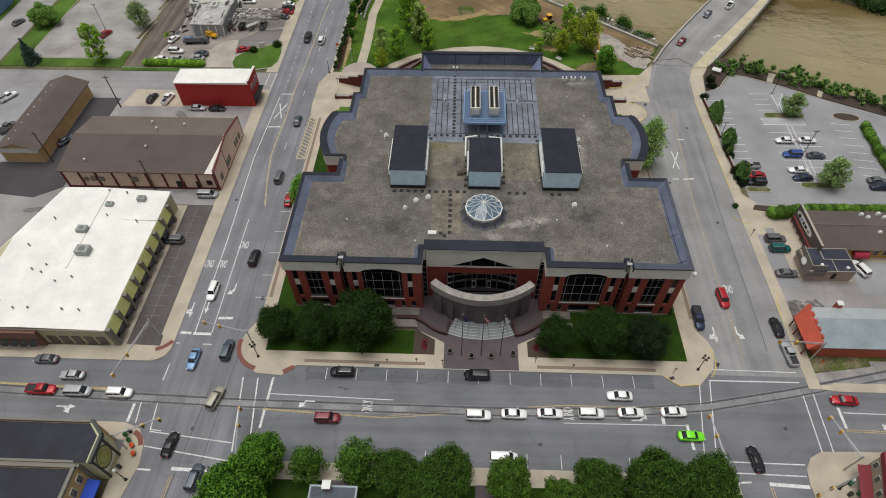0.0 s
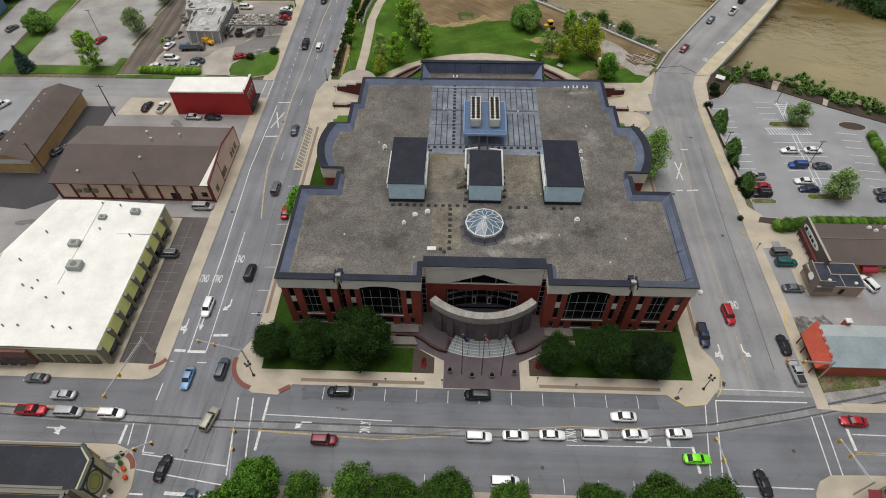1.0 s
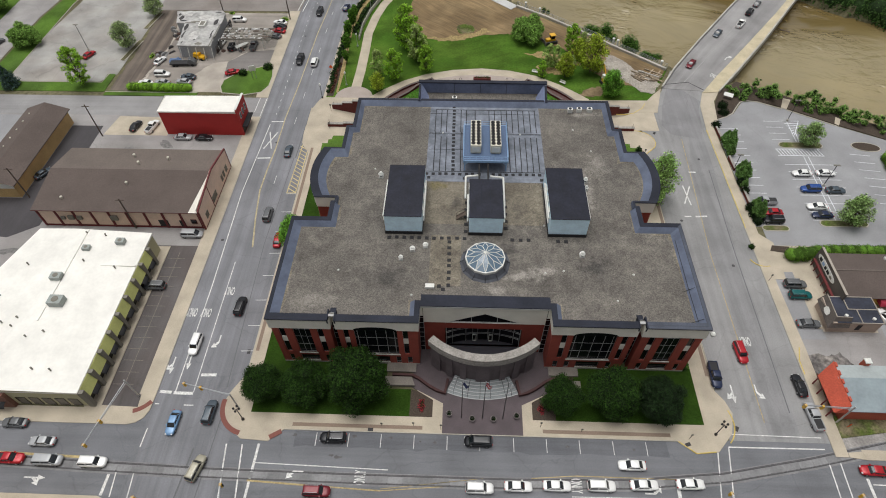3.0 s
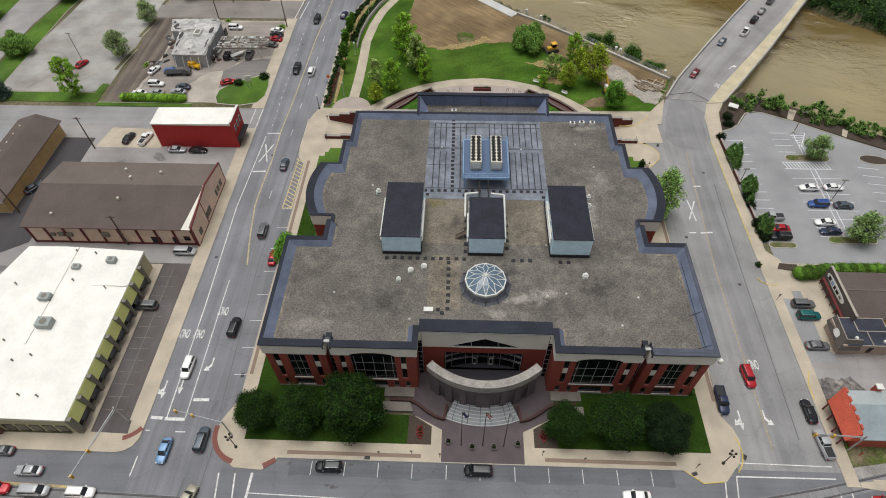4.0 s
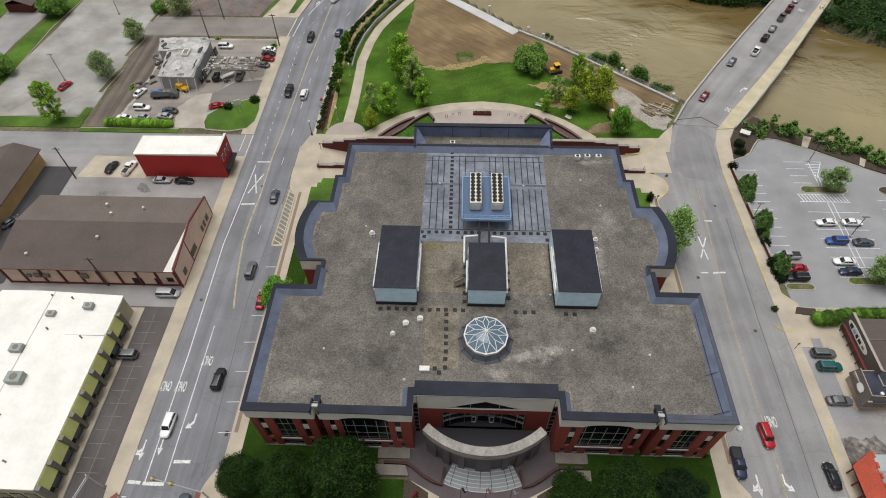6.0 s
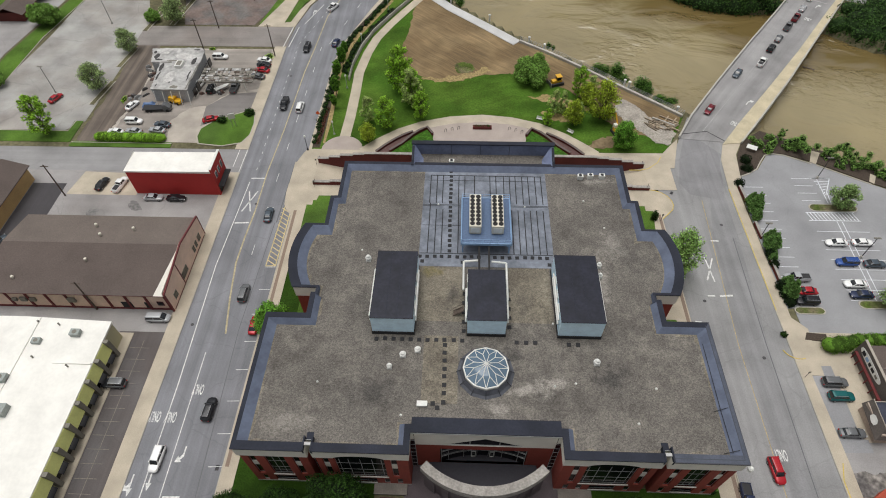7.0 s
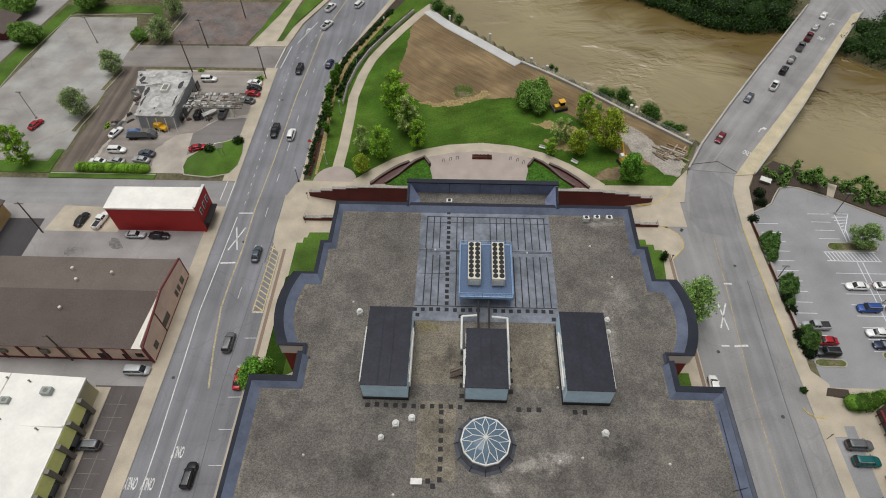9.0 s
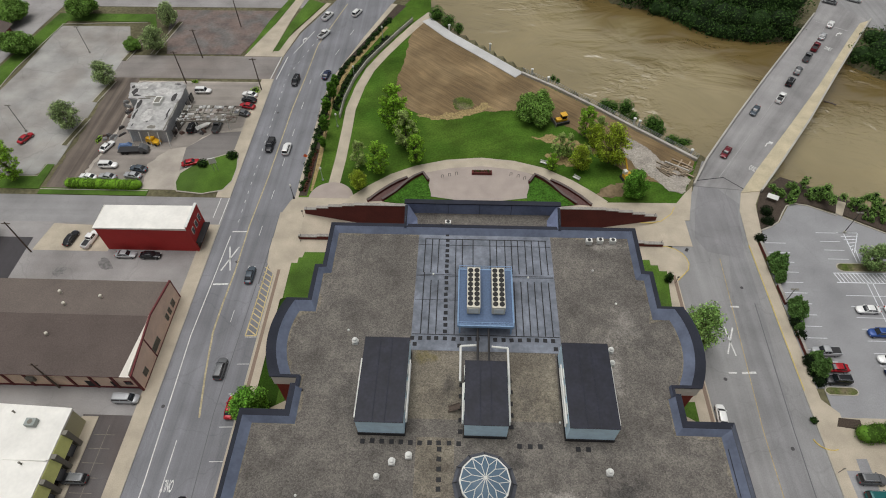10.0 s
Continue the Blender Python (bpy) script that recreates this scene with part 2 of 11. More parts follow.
YELLOW_LINE = mat("road_paint_yellow", (0.40, 0.315, 0.15), 0.85, grain=0.3, scale=3, stain=0.25, stain_scale=0.6)
LOT_LINE = mat("lot_paint_white", (0.66, 0.68, 0.71), 0.85, grain=0.2, scale=3)
YELLOW_FAINT = mat("road_paint_yellow_worn", (0.41, 0.35, 0.215), 0.85, grain=0.3, scale=3, stain=0.25, stain_scale=0.6)
YELLOW_HATCH = mat("road_paint_yellow_fresh", (0.52, 0.43, 0.215), 0.8, grain=0.2, scale=3, stain=0.2, stain_scale=0.6)
YELLOW_KERB = mat("kerb_paint_yellow", (0.55, 0.42, 0.10), 0.8, grain=0.25, scale=3)
PATCH = mat("sealed_patch", (0.13, 0.13, 0.135), 0.9, grain=0.15, scale=5)
RAIL = mat("rail_steel", (0.060, 0.057, 0.060), 0.6, 0.2, grain=0.3, scale=4)
BRICK = mat("brick_red", (0.265, 0.050, 0.033), 0.85, grain=0.16, scale=9, stain=0.14, stain_scale=0.35, bump=0.3)
BRICK_DARK = mat("brick_dark_red", (0.125, 0.026, 0.022), 0.85, grain=0.2, scale=8, stain=0.15, stain_scale=0.3, bump=0.3)
EIFS = mat("stucco_cream", (0.71, 0.68, 0.61), 0.85, grain=0.04, scale=6, stain=0.08, stain_scale=0.3)
STONE = mat("limestone", (0.30, 0.28, 0.255), 0.85, grain=0.2, scale=3, stain=0.2, stain_scale=0.6)
GLASS = glass_mat("window_glass", (0.006, 0.0065, 0.009), 0.12, 0.15)
MULLION = mat("mullion_grey", (0.42, 0.42, 0.41), 0.5, 0.0)
COPING = mat("coping_membrane", (0.021, 0.024, 0.036), 0.8, grain=0.12, scale=3, stain=0.25, stain_scale=0.2, spec=0.3)
COPING_EDGE = mat("coping_edge_metal", (0.04, 0.045, 0.06), 0.6, 0.0, grain=0.1, scale=4)
COPING_SIDE = mat("coping_weathered", (0.075, 0.085, 0.112), 0.8, grain=0.12, scale=3, stain=0.25, stain_scale=0.25, spec=0.3)
RAMP = mat("ramp_brick", (0.062, 0.026, 0.025), 0.85, grain=0.15, scale=5, stain=0.15, stain_scale=0.4)
PARAPET_IN = mat("parapet_membrane_blue", (0.112, 0.132, 0.186), 0.8, grain=0.08, scale=2, stain=0.22, stain_scale=0.3, spec=0.3)
SCUFF, STAIN_SHADE_TONE, OLIVE = (0.36, 0.335, 0.30), (0.058, 0.055, 0.053), (0.17, 0.145, 0.075)
GRAVEL = gravel_mat("roof_gravel", (0.150, 0.138, 0.123), (0.134, 0.124, 0.111), (0.195, 0.179, 0.157), (0.092, 0.084, 0.076), [
    (7.5, 11.2, 4.2, 1.8, 0.7, SCUFF), (1.9, 7.6, 3.2, 1.5, 0.55, SCUFF), (11.8, 12.4, 2.8, 1.4, 0.6, SCUFF), (25.5, 42.0, 3.0, 5.0, 0.4, SCUFF), (22.0, 33.5, 2.2, 5.5, 0.55, SCUFF), (25.0, 60.5, 4.0, 1.6, 0.45, SCUFF), (-31.5, 4.6, 7.0, 2.0, 0.3, SCUFF),
    # the patch at (4.6, 17.4) is the dome's shadow put into the gravel colour
    (21.2, 13.2, 4.2, 3.2, 0.75, STAIN_SHADE_TONE), (-18.6, 10.2, 6.0, 3.4, 0.6, STAIN_SHADE_TONE), (4.6, 17.4, 2.2, 1.6, 0.7, STAIN_SHADE_TONE), (-22.0, 27.0, 4.0, 5.0, 0.4, STAIN_SHADE_TONE), (17.4, 34.0, 1.6, 3.2, 0.7, STAIN_SHADE_TONE), (-26.0, 46.0, 3.5, 5.0, 0.35, STAIN_SHADE_TONE), (29.0, 40.0, 4.0, 6.0, 0.35, STAIN_SHADE_TONE)])
MEMBRANE = mat("roof_membrane_grey", (0.175, 0.192, 0.225), 0.85, grain=0.15, scale=1.5, stain=0.35, stain_scale=0.3, spec=0.3)
GRAVEL_PALE = gravel_mat("roof_gravel_pale", (0.196, 0.174, 0.138), (0.162, 0.144, 0.117), (0.265, 0.238, 0.185), (0.10, 0.087, 0.07), [(-10.4, 35.0, 2.6, 1.4, 0.9, OLIVE), (-6.0, 30.0, 1.6, 4.0, 0.6, STAIN_SHADE_TONE), (7.0, 27.0, 2.0, 4.0, 0.4, STAIN_SHADE_TONE)])
BLACK_ROOF = mat("black_membrane", (0.012, 0.0135, 0.024), 0.5, grain=0.25, scale=2, stain=0.35, stain_scale=0.35, spec=0.3)
BLUE_PANEL = mat("panel_light_blue", (0.64, 0.84, 0.96), 0.5, grain=0.04, scale=3, stain=0.08, stain_scale=0.8)
BLUE_STEEL = mat("steel_pale_blue", (0.26, 0.40, 0.60), 0.5, 0.1, grain=0.08, scale=3)
BLUE_DECK = mat("grating_blue", (0.09, 0.14, 0.24), 0.7, grain=0.15, scale=3)
WHITE_METAL = mat("white_enamel", (0.68, 0.68, 0.64), 0.5, grain=0.05, scale=3, stain=0.08, stain_scale=0.8)
CREAM_METAL = mat("cream_enamel", (0.62, 0.59, 0.49), 0.5, grain=0.05, scale=3)
BLACK = mat("black_rubber", (0.018, 0.018, 0.02), 0.8, grain=0.15, scale=4)
DARK_METAL = mat("dark_bronze", (0.035, 0.033, 0.033), 0.5, 0.4)
GALV = mat("galvanised_steel", (0.45, 0.46, 0.47), 0.45, 0.6, grain=0.08, scale=3)
WOOD_POLE = mat("wood_pole", (0.10, 0.075, 0.06), 0.9, grain=0.25, scale=3)
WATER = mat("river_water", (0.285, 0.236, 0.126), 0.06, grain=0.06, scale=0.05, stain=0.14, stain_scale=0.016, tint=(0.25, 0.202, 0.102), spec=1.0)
SIGNAL_YELLOW = mat("signal_yellow", (0.62, 0.36, 0.03), 0.5)
ORANGE = mat("safety_orange", (0.8, 0.12, 0.02), 0.6)
LEAF = leaf_mat("leaf_green", (0.0185, 0.050, 0.0048), 0.6, 0.22)
LEAF_DEEP = leaf_mat("leaf_deep", (0.0105, 0.027, 0.006), 0.5, 0.2)
# also fills the crown cores, where shade inside the foliage is put into colour
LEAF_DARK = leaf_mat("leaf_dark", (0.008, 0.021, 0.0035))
LEAF_LIGHT = leaf_mat("leaf_light", (0.29, 0.50, 0.05), 0.5, 0.45)
LEAF_YELLOW = leaf_mat("leaf_yellow_green", (0.36, 0.46, 0.045), 0.5, 0.45)
LEAF_BLUE = leaf_mat("needle_blue_green", (0.075, 0.125, 0.105))
LEAF_PINE = leaf_mat("needle_dark_green", (0.125, 0.24, 0.06))
BARK = mat("bark", (0.085, 0.062, 0.045), 0.95, grain=0.3, scale=5)
BRIDGE_DECK = asphalt_mat("asphalt_bridge", (0.262, 0.256, 0.254), 0.03)
drag_marks(BRIDGE_DECK, -53.5, 0.38, 0.62, 0.86, 1.14, 1.0, (0.008, 0.32))
FOOTWAY = mat("footway_tan", (0.50, 0.435, 0.30), 0.9, grain=0.1, scale=4, stain=0.16, stain_scale=0.25)
RAIL_BED = mat("ballast_grey", (0.27, 0.255, 0.24), 0.95, grain=0.25, scale=2.5, stain=0.25, stain_scale=0.3, bump=0.3)
FLOWER = mat("red_flowers", (0.22, 0.012, 0.02), 0.8, island=0.5)
ripple = WATER.node_tree
RN, RL = ripple.nodes, ripple.links
rg = RN.new("ShaderNodeNewGeometry")
rs = RN.new("ShaderNodeMapping")
rs.inputs["Rotation"].default_value = (0, 0, radians(38))
rs.inputs["Scale"].default_value = (0.85, 1.35, 1)
RL.new(rg.outputs["Position"], rs.inputs["Vector"])
waves = []
for scale, detail, twist in ((0.33, 3, 0.6), (0.045, 3, 1.2), (0.022, 2, 0.8)):
    w = RN.new("ShaderNodeTexNoise")
    w.inputs["Scale"].default_value, w.inputs["Detail"].default_value, w.inputs["Distortion"].default_value = scale, detail, twist
    RL.new(rs.outputs[0], w.inputs["Vector"])
    waves.append(w.outputs["Fac"])
calm = RN.new("ShaderNodeMapRange")  # the ripples come in patches
calm.inputs[1].default_value, calm.inputs[2].default_value = 0.44, 0.60
RL.new(waves[2], calm.inputs[0])
chop = RN.new("ShaderNodeMath")
chop.operation = "MULTIPLY"
RL.new(waves[0], chop.inputs[0])
RL.new(calm.outputs[0], chop.inputs[1])
swell = RN.new("ShaderNodeMath")
swell.operation = "MULTIPLY_ADD"
swell.inputs[1].default_value = 1.6
RL.new(waves[1], swell.inputs[0])
RL.new(chop.outputs[0], swell.inputs[2])
rb_ = RN.new("ShaderNodeBump")
rb_.inputs["Strength"].default_value, rb_.inputs["Distance"].default_value = 0.7, 1.5
RL.new(swell.outputs[0], rb_.inputs["Height"])
RL.new(rb_.outputs[0], RN["Principled BSDF"].inputs["Normal"])
# darker brown along the wooded bank: the trees' reflection put into the water colour
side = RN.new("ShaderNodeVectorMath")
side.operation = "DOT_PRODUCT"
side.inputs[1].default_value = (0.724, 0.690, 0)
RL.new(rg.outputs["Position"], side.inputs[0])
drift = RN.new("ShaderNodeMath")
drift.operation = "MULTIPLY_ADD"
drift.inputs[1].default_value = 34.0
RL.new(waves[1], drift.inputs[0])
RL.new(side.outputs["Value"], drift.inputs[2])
woods_side = RN.new("ShaderNodeMapRange")
woods_side.interpolation_type = "SMOOTHSTEP"
woods_side.inputs[1].default_value, woods_side.inputs[2].default_value = 162.0, 182.0
RL.new(drift.outputs[0], woods_side.inputs[0])
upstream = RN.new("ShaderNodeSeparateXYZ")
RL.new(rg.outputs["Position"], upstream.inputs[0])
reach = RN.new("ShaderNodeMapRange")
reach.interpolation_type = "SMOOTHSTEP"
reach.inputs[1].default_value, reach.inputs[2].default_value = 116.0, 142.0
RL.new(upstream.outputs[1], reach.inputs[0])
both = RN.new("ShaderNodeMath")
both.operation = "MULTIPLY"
RL.new(woods_side.outputs[0], both.inputs[0])
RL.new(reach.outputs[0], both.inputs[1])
woods_reflection = RN.new("ShaderNodeMix")
woods_reflection.data_type = "RGBA"
woods_reflection.inputs[7].default_value = (0.150, 0.108, 0.040, 1)
RL.new(both.outputs[0], woods_reflection.inputs[0])
RL.new(RN["Principled BSDF"].inputs["Base Color"].links[0].from_socket, woods_reflection.inputs[6])
RL.new(woods_reflection.outputs[2], RN["Principled BSDF"].inputs["Base Color"])


# ---- mesh helpers ----
def link(name, bm, material, smooth=False):
    me = bpy.data.meshes.new(name)
    bmesh.ops.recalc_face_normals(bm, faces=bm.faces)
    bm.to_mesh(me)
    bm.free()
    for m in (material if isinstance(material, (list, tuple)) else [material]):
        me.materials.append(m)
    if smooth:
        me.polygons.foreach_set("use_smooth", [True] * len(me.polygons))
    return new(name, me)


def part(name, bm, material, parent, label="", smooth=False):
    ob = link(name, bm, material, smooth)
    ob.parent = parent
    if label:
        ob["label"] = label
    return ob


def thing(name, label, category, at=(0, 0, 0), rz=0, group="", kind=""):
    ob = new(name)
    ob.matrix_basis = pose(*at, 0, 0, rz)
    return tagged(ob, label, category, group, kind)


def structure(name, bm, material, label, category):
    return tagged(link(name, bm, material), label, category, kind="structure")


def box(bm, x0, x1, y0, y1, z0, z1, mi=0):
    v = [bm.verts.new((x, y, z)) for z in (z0, z1) for x, y in ((x0, y0), (x1, y0), (x1, y1), (x0, y1))]
    for f in ((3, 2, 1, 0), (4, 5, 6, 7), (0, 1, 5, 4), (1, 2, 6, 5), (2, 3, 7, 6), (3, 0, 4, 7)):
        bm.faces.new([v[i] for i in f]).material_index = mi
    return v


def prism(bm, poly, z0, z1, mi=0, bottom=False):
    lo = [bm.verts.new((x, y, z0)) for x, y in poly]
    hi = [bm.verts.new((x, y, z1)) for x, y in poly]
    n = len(poly)
    bm.faces.new(hi).material_index = mi
    if bottom:
        bm.faces.new(lo[::-1]).material_index = mi
    for i in range(n):
        j = (i + 1) % n
        bm.faces.new((lo[i], lo[j], hi[j], hi[i])).material_index = mi


def quad(bm, pts, mi=0):
    f = bm.faces.new([bm.verts.new(p) for p in pts])
    f.material_index = mi
    return f


def tube(bm, a, b, r0, r1=None, n=8, caps=True, mi=0):
    a, b = Vector(a), Vector(b)
    r1 = r0 if r1 is None else r1
    d = (b - a).normalized()
    u = d.orthogonal().normalized()
    w = d.cross(u)
    ring = []
    for p, r in ((a, r0), (b, r1)):
        ring.append([bm.verts.new(p + (u * math.cos(k * math.tau / n) + w * math.sin(k * math.tau / n)) * r) for k in range(n)])
    for k in range(n):
        bm.faces.new((ring[0][k], ring[0][(k + 1) % n], ring[1][(k + 1) % n], ring[1][k])).material_index = mi
    if caps:
        bm.faces.new(ring[0][::-1]).material_index = mi
        bm.faces.new(ring[1]).material_index = mi


def revolve(bm, prof, n=16, at=(0, 0, 0), mi=0):
    """A profile of (radius, z) turned round the z axis."""
    rings = []
    for r, z in prof:
        if r < 1e-4:
            rings.append([bm.verts.new((at[0], at[1], at[2] + z))])
        else:
            rings.append([bm.verts.new((at[0] + r * math.cos(k * math.tau / n), at[1] + r * math.sin(k * math.tau / n), at[2] + z)) for k in range(n)])
    for a, b in zip(rings, rings[1:]):
        for k in range(n):
            q = [a[k % len(a)], a[(k + 1) % len(a)], b[(k + 1) % len(b)], b[k % len(b)]]
            q = list(dict.fromkeys(q))
            if len(q) > 2:
                bm.faces.new(q).material_index = mi


def arc(cx, cy, r, a0, a1, n=10):
    return [(cx + r * math.cos(radians(a0 + (a1 - a0) * k / n)), cy + r * math.sin(radians(a0 + (a1 - a0) * k / n))) for k in range(n + 1)]


def offset_line(pts, d):
    """A polyline shifted d to its left."""
    out = []
    for i, p in enumerate(pts):
        a = Vector(pts[max(i - 1, 0)])
        b = Vector(pts[min(i + 1, len(pts) - 1)])
        t = (b - a).normalized()
        out.append((p[0] - t.y * d, p[1] + t.x * d))
    return out


def ribbon(bm, pts, d0, d1, z0, z1, mi=0):
    """A solid band between two offsets of a polyline."""
    a, b = offset_line(pts, d0), offset_line(pts, d1)
    va = [[bm.verts.new((x, y, z)) for x, y in a] for z in (z0, z1)]
    vb = [[bm.verts.new((x, y, z)) for x, y in b] for z in (z0, z1)]
    for i in range(len(pts) - 1):
        for q in ((va[1][i], va[1][i + 1], vb[1][i + 1], vb[1][i]), (va[0][i], va[0][i + 1], va[1][i + 1], va[1][i]),
                  (vb[0][i], vb[0][i + 1], vb[1][i + 1], vb[1][i]), (va[0][i], va[0][i + 1], vb[0][i + 1], vb[0][i])):
            bm.faces.new(q).material_index = mi
    for i in (0, -1):
        bm.faces.new((va[0][i], va[1][i], vb[1][i], vb[0][i])).material_index = mi


def rect(x0, x1, y0, y1):
    return [(x0, y0), (x1, y0), (x1, y1), (x0, y1)]


def slab(name, poly, z0, z1, material, label, category):
    bm = bmesh.new()
    prism(bm, poly, z0, z1)
    return structure(name, bm, material, label, category)

# ---- ground, river, streets ----
RIVER = [(-75, 260), (-17, 178), (-6, 165), (4.6, 154.4), (15.4, 143.6), (25, 136), (35, 127.8), (43.6, 119.6), (51, 113), (60, 105.4), (77, 99), (87, 93.5),
         (98, 86), (160, 48), (300, -40), (330, 20), (210, 98), (127, 146), (119, 155), (108, 170), (100, 167), (87, 169), (77, 176),
         (71, 184), (52, 190), (20, 220), (-25, 290)]


def river_depth(x, y):
    """Distance inside the river's outline (positive) or outside (negative)."""
    inside, best, n = False, 1e9, len(RIVER)
    for i in range(n):
        (ax, ay), (bx, by) = RIVER[i], RIVER[(i + 1) % n]
        if (ay > y) != (by > y) and x < (bx - ax) * (y - ay) / (by - ay) + ax:
            inside = not inside
        dx, dy = bx - ax, by - ay
        t = min(1, max(0, ((x - ax) * dx + (y - ay) * dy) / (dx * dx + dy * dy)))
        best = min(best, math.hypot(x - ax - t * dx, y - ay - t * dy))
    return best if inside else -best


def ragged(poly, step=1.2, amp=0.6, seed=0):
    """A closed outline cut finer and shaken, for edges of earth and grass."""
    out, n = [], len(poly)
    for i in range(n):
        (ax, ay), (bx, by) = poly[i], poly[(i + 1) % n]
        m = max(1, int(math.hypot(bx - ax, by - ay) / step))
        for k in range(m):
            x, y = ax + (bx - ax) * k / m, ay + (by - ay) * k / m
            out.append((x + amp * (noise.noise((x * 0.3, y * 0.3, seed)) + 0.6 * noise.noise((x * 1.1, y * 1.1, seed + 3)) + 0.35 * noise.noise((x * 2.7, y * 2.7, seed + 5))),
                        y + amp * (noise.noise((x * 0.3, y * 0.3, seed + 7)) + 0.6 * noise.noise((x * 1.1, y * 1.1, seed + 11)) + 0.35 * noise.noise((x * 2.7, y * 2.7, seed + 13)))))
    return out


def build_ground():
    xs = sorted([-2500, -1200, -600, -300, -180] + [-100 + 3 * k for k in range(100)] + [-45.8, 45.8] + [220, 300, 400, 700, 1300, 2500])
    ys = sorted([-2500, -1200, -600, -300, -120, -50, 0, 30] + [45 + 3 * k for k in range(75)] + [73.2, 73.4, 81.2, 81.4] + [300, 400, 700, 1300, 2500])
    verts, faces = [], []
    for y in ys:
        for x in xs:
            d = river_depth(x, y) if -110 < x < 340 and -60 < y < 300 else -50
            z = -0.06 - 6.5 * min(1, max(0, (d + 0.6) / 3.0))
            if abs(x) < 46 and 73.3 < y < 81.3:
                z = -4.6
            verts.append((x, y, z + (0.15 * noise.noise((x * 0.2, y * 0.2, 0)) if d > -3 else 0)))
    w = len(xs)
    for j in range(len(ys) - 1):
        for i in range(w - 1):
            faces.append((j * w + i, j * w + i + 1, (j + 1) * w + i + 1, (j + 1) * w + i))
    me = bpy.data.meshes.new("ground")
    me.from_pydata(verts, [], faces)
    me.materials.append(EARTH)
    tagged(new("ground", me), "bare earth and scrub ground under the town", "ground", kind="structure")


build_ground()
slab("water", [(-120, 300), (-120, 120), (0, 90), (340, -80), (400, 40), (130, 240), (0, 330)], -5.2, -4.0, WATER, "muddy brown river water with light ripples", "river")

BRIDGE_L = [(54.3, 93.2), (59.8, 102.7), (71.8, 119.7), (85.2, 138), (100.3, 158), (114.1, 176.5), (122, 187)]
BRIDGE_SW = [(65.4, 91.0), (72.1, 99.8), (86.9, 118.3), (101.5, 136.9), (119.5, 161.2), (127, 171)]
BRIDGE_R = [(70.3, 91.6), (78.6, 102.1), (92.1, 119.7), (108.7, 142.8), (127.6, 168.6), (131, 173)]

bm = bmesh.new()
prism(bm, rect(-400, 400, -33, -13.6), -0.05, 0.02)
prism(bm, rect(44, 57, -400, -33), -0.05, 0.02)
prism(bm, [(-62.4, -400), (-46, -400), (-46, 60), (-45.6, 128), (-43.6, 140), (-37.7, 159.5), (-30.3, 181.4), (-10, 230), (-32, 240), (-51.2, 181), (-58.8, 162.3), (-61.7, 149), (-62.4, 137)], -0.05, 0.026, 1)
prism(bm, rect(-400, -62.2, 77, 86), -0.05, 0.03, 3)
prism(bm, rect(-113, -62.2, 136, 148), -0.05, 0.038, 2)
structure("road", bm, [ASPHALT, ASPHALT_NS, ASPHALT_BROWN, asphalt_mat("asphalt_side_street", (0.265, 0.26, 0.26), 0.08, 0.07, "x")], "grey worn asphalt streets with patched cracks", "road")
bm = bmesh.new()
prism(bm, [(44.5, -13.6), (62.3, -13.6), (62.3, 73), (63.4, 85), (65.4, 91), (72.1, 99.8), (58.6, 102.5), (54.3, 93.2), (50.6, 84), (49.6, 74), (47.3, 73), (46.8, 66.4), (43.8, 63.4), (43.8, 30), (44.2, 10)], -0.05, 0.034)
prism(bm, [(114, 176), (127, 170), (150, 160), (260, 220), (260, 260), (130, 200), (122, 190)], -0.05, 0.03)
structure("road_east", bm, ASPHALT_E, "pale grey asphalt street curving to the bridge", "road")
slab("road_lane_east", [(51.8, -13), (57.4, -13), (58.2, 30), (60.4, 60), (61.2, 80), (60.4, 81), (57.6, 74), (54.4, 58), (52.2, 30)], 0.0, 0.04, asphalt_mat("asphalt_repaved", (0.228, 0.227, 0.23), 0.1, 0.12, "y"), "darker repaved lane in the pale street", "road")
slab("road_seam_east", [(51.7, -10), (51.84, -10), (52.24, 30), (54.84, 70), (54.7, 70), (52.1, 30)], 0.03, 0.046, YELLOW_LINE, "faded yellow centre line on pale asphalt", "marking")

slab("road_shoulder_southwest", rect(-66.5, -62.42, -13.58, -8), -0.05, 0.023, ASPHALT, "grey asphalt street corner", "road")
slab("road_shoulder_east", [(43.0, 61), (50.4, 61), (52, 80), (54, 92), (49.5, 86), (46, 81.6)], -0.05, 0.028, ASPHALT_E, "pale grey asphalt beside the apron", "road")
slab("road_parking_lane", ragged([(-34, -17.0), (-34, -14.0), (33, -14.0), (33, -17.0)], 2.0, 0.5, 5), 0.0, 0.042, asphalt_mat("asphalt_parking_lane", (0.112, 0.116, 0.128), 0.1, 0.16, "x", (0.135, 0.138, 0.15)), "darker oil stained asphalt of the parking lane", "road")
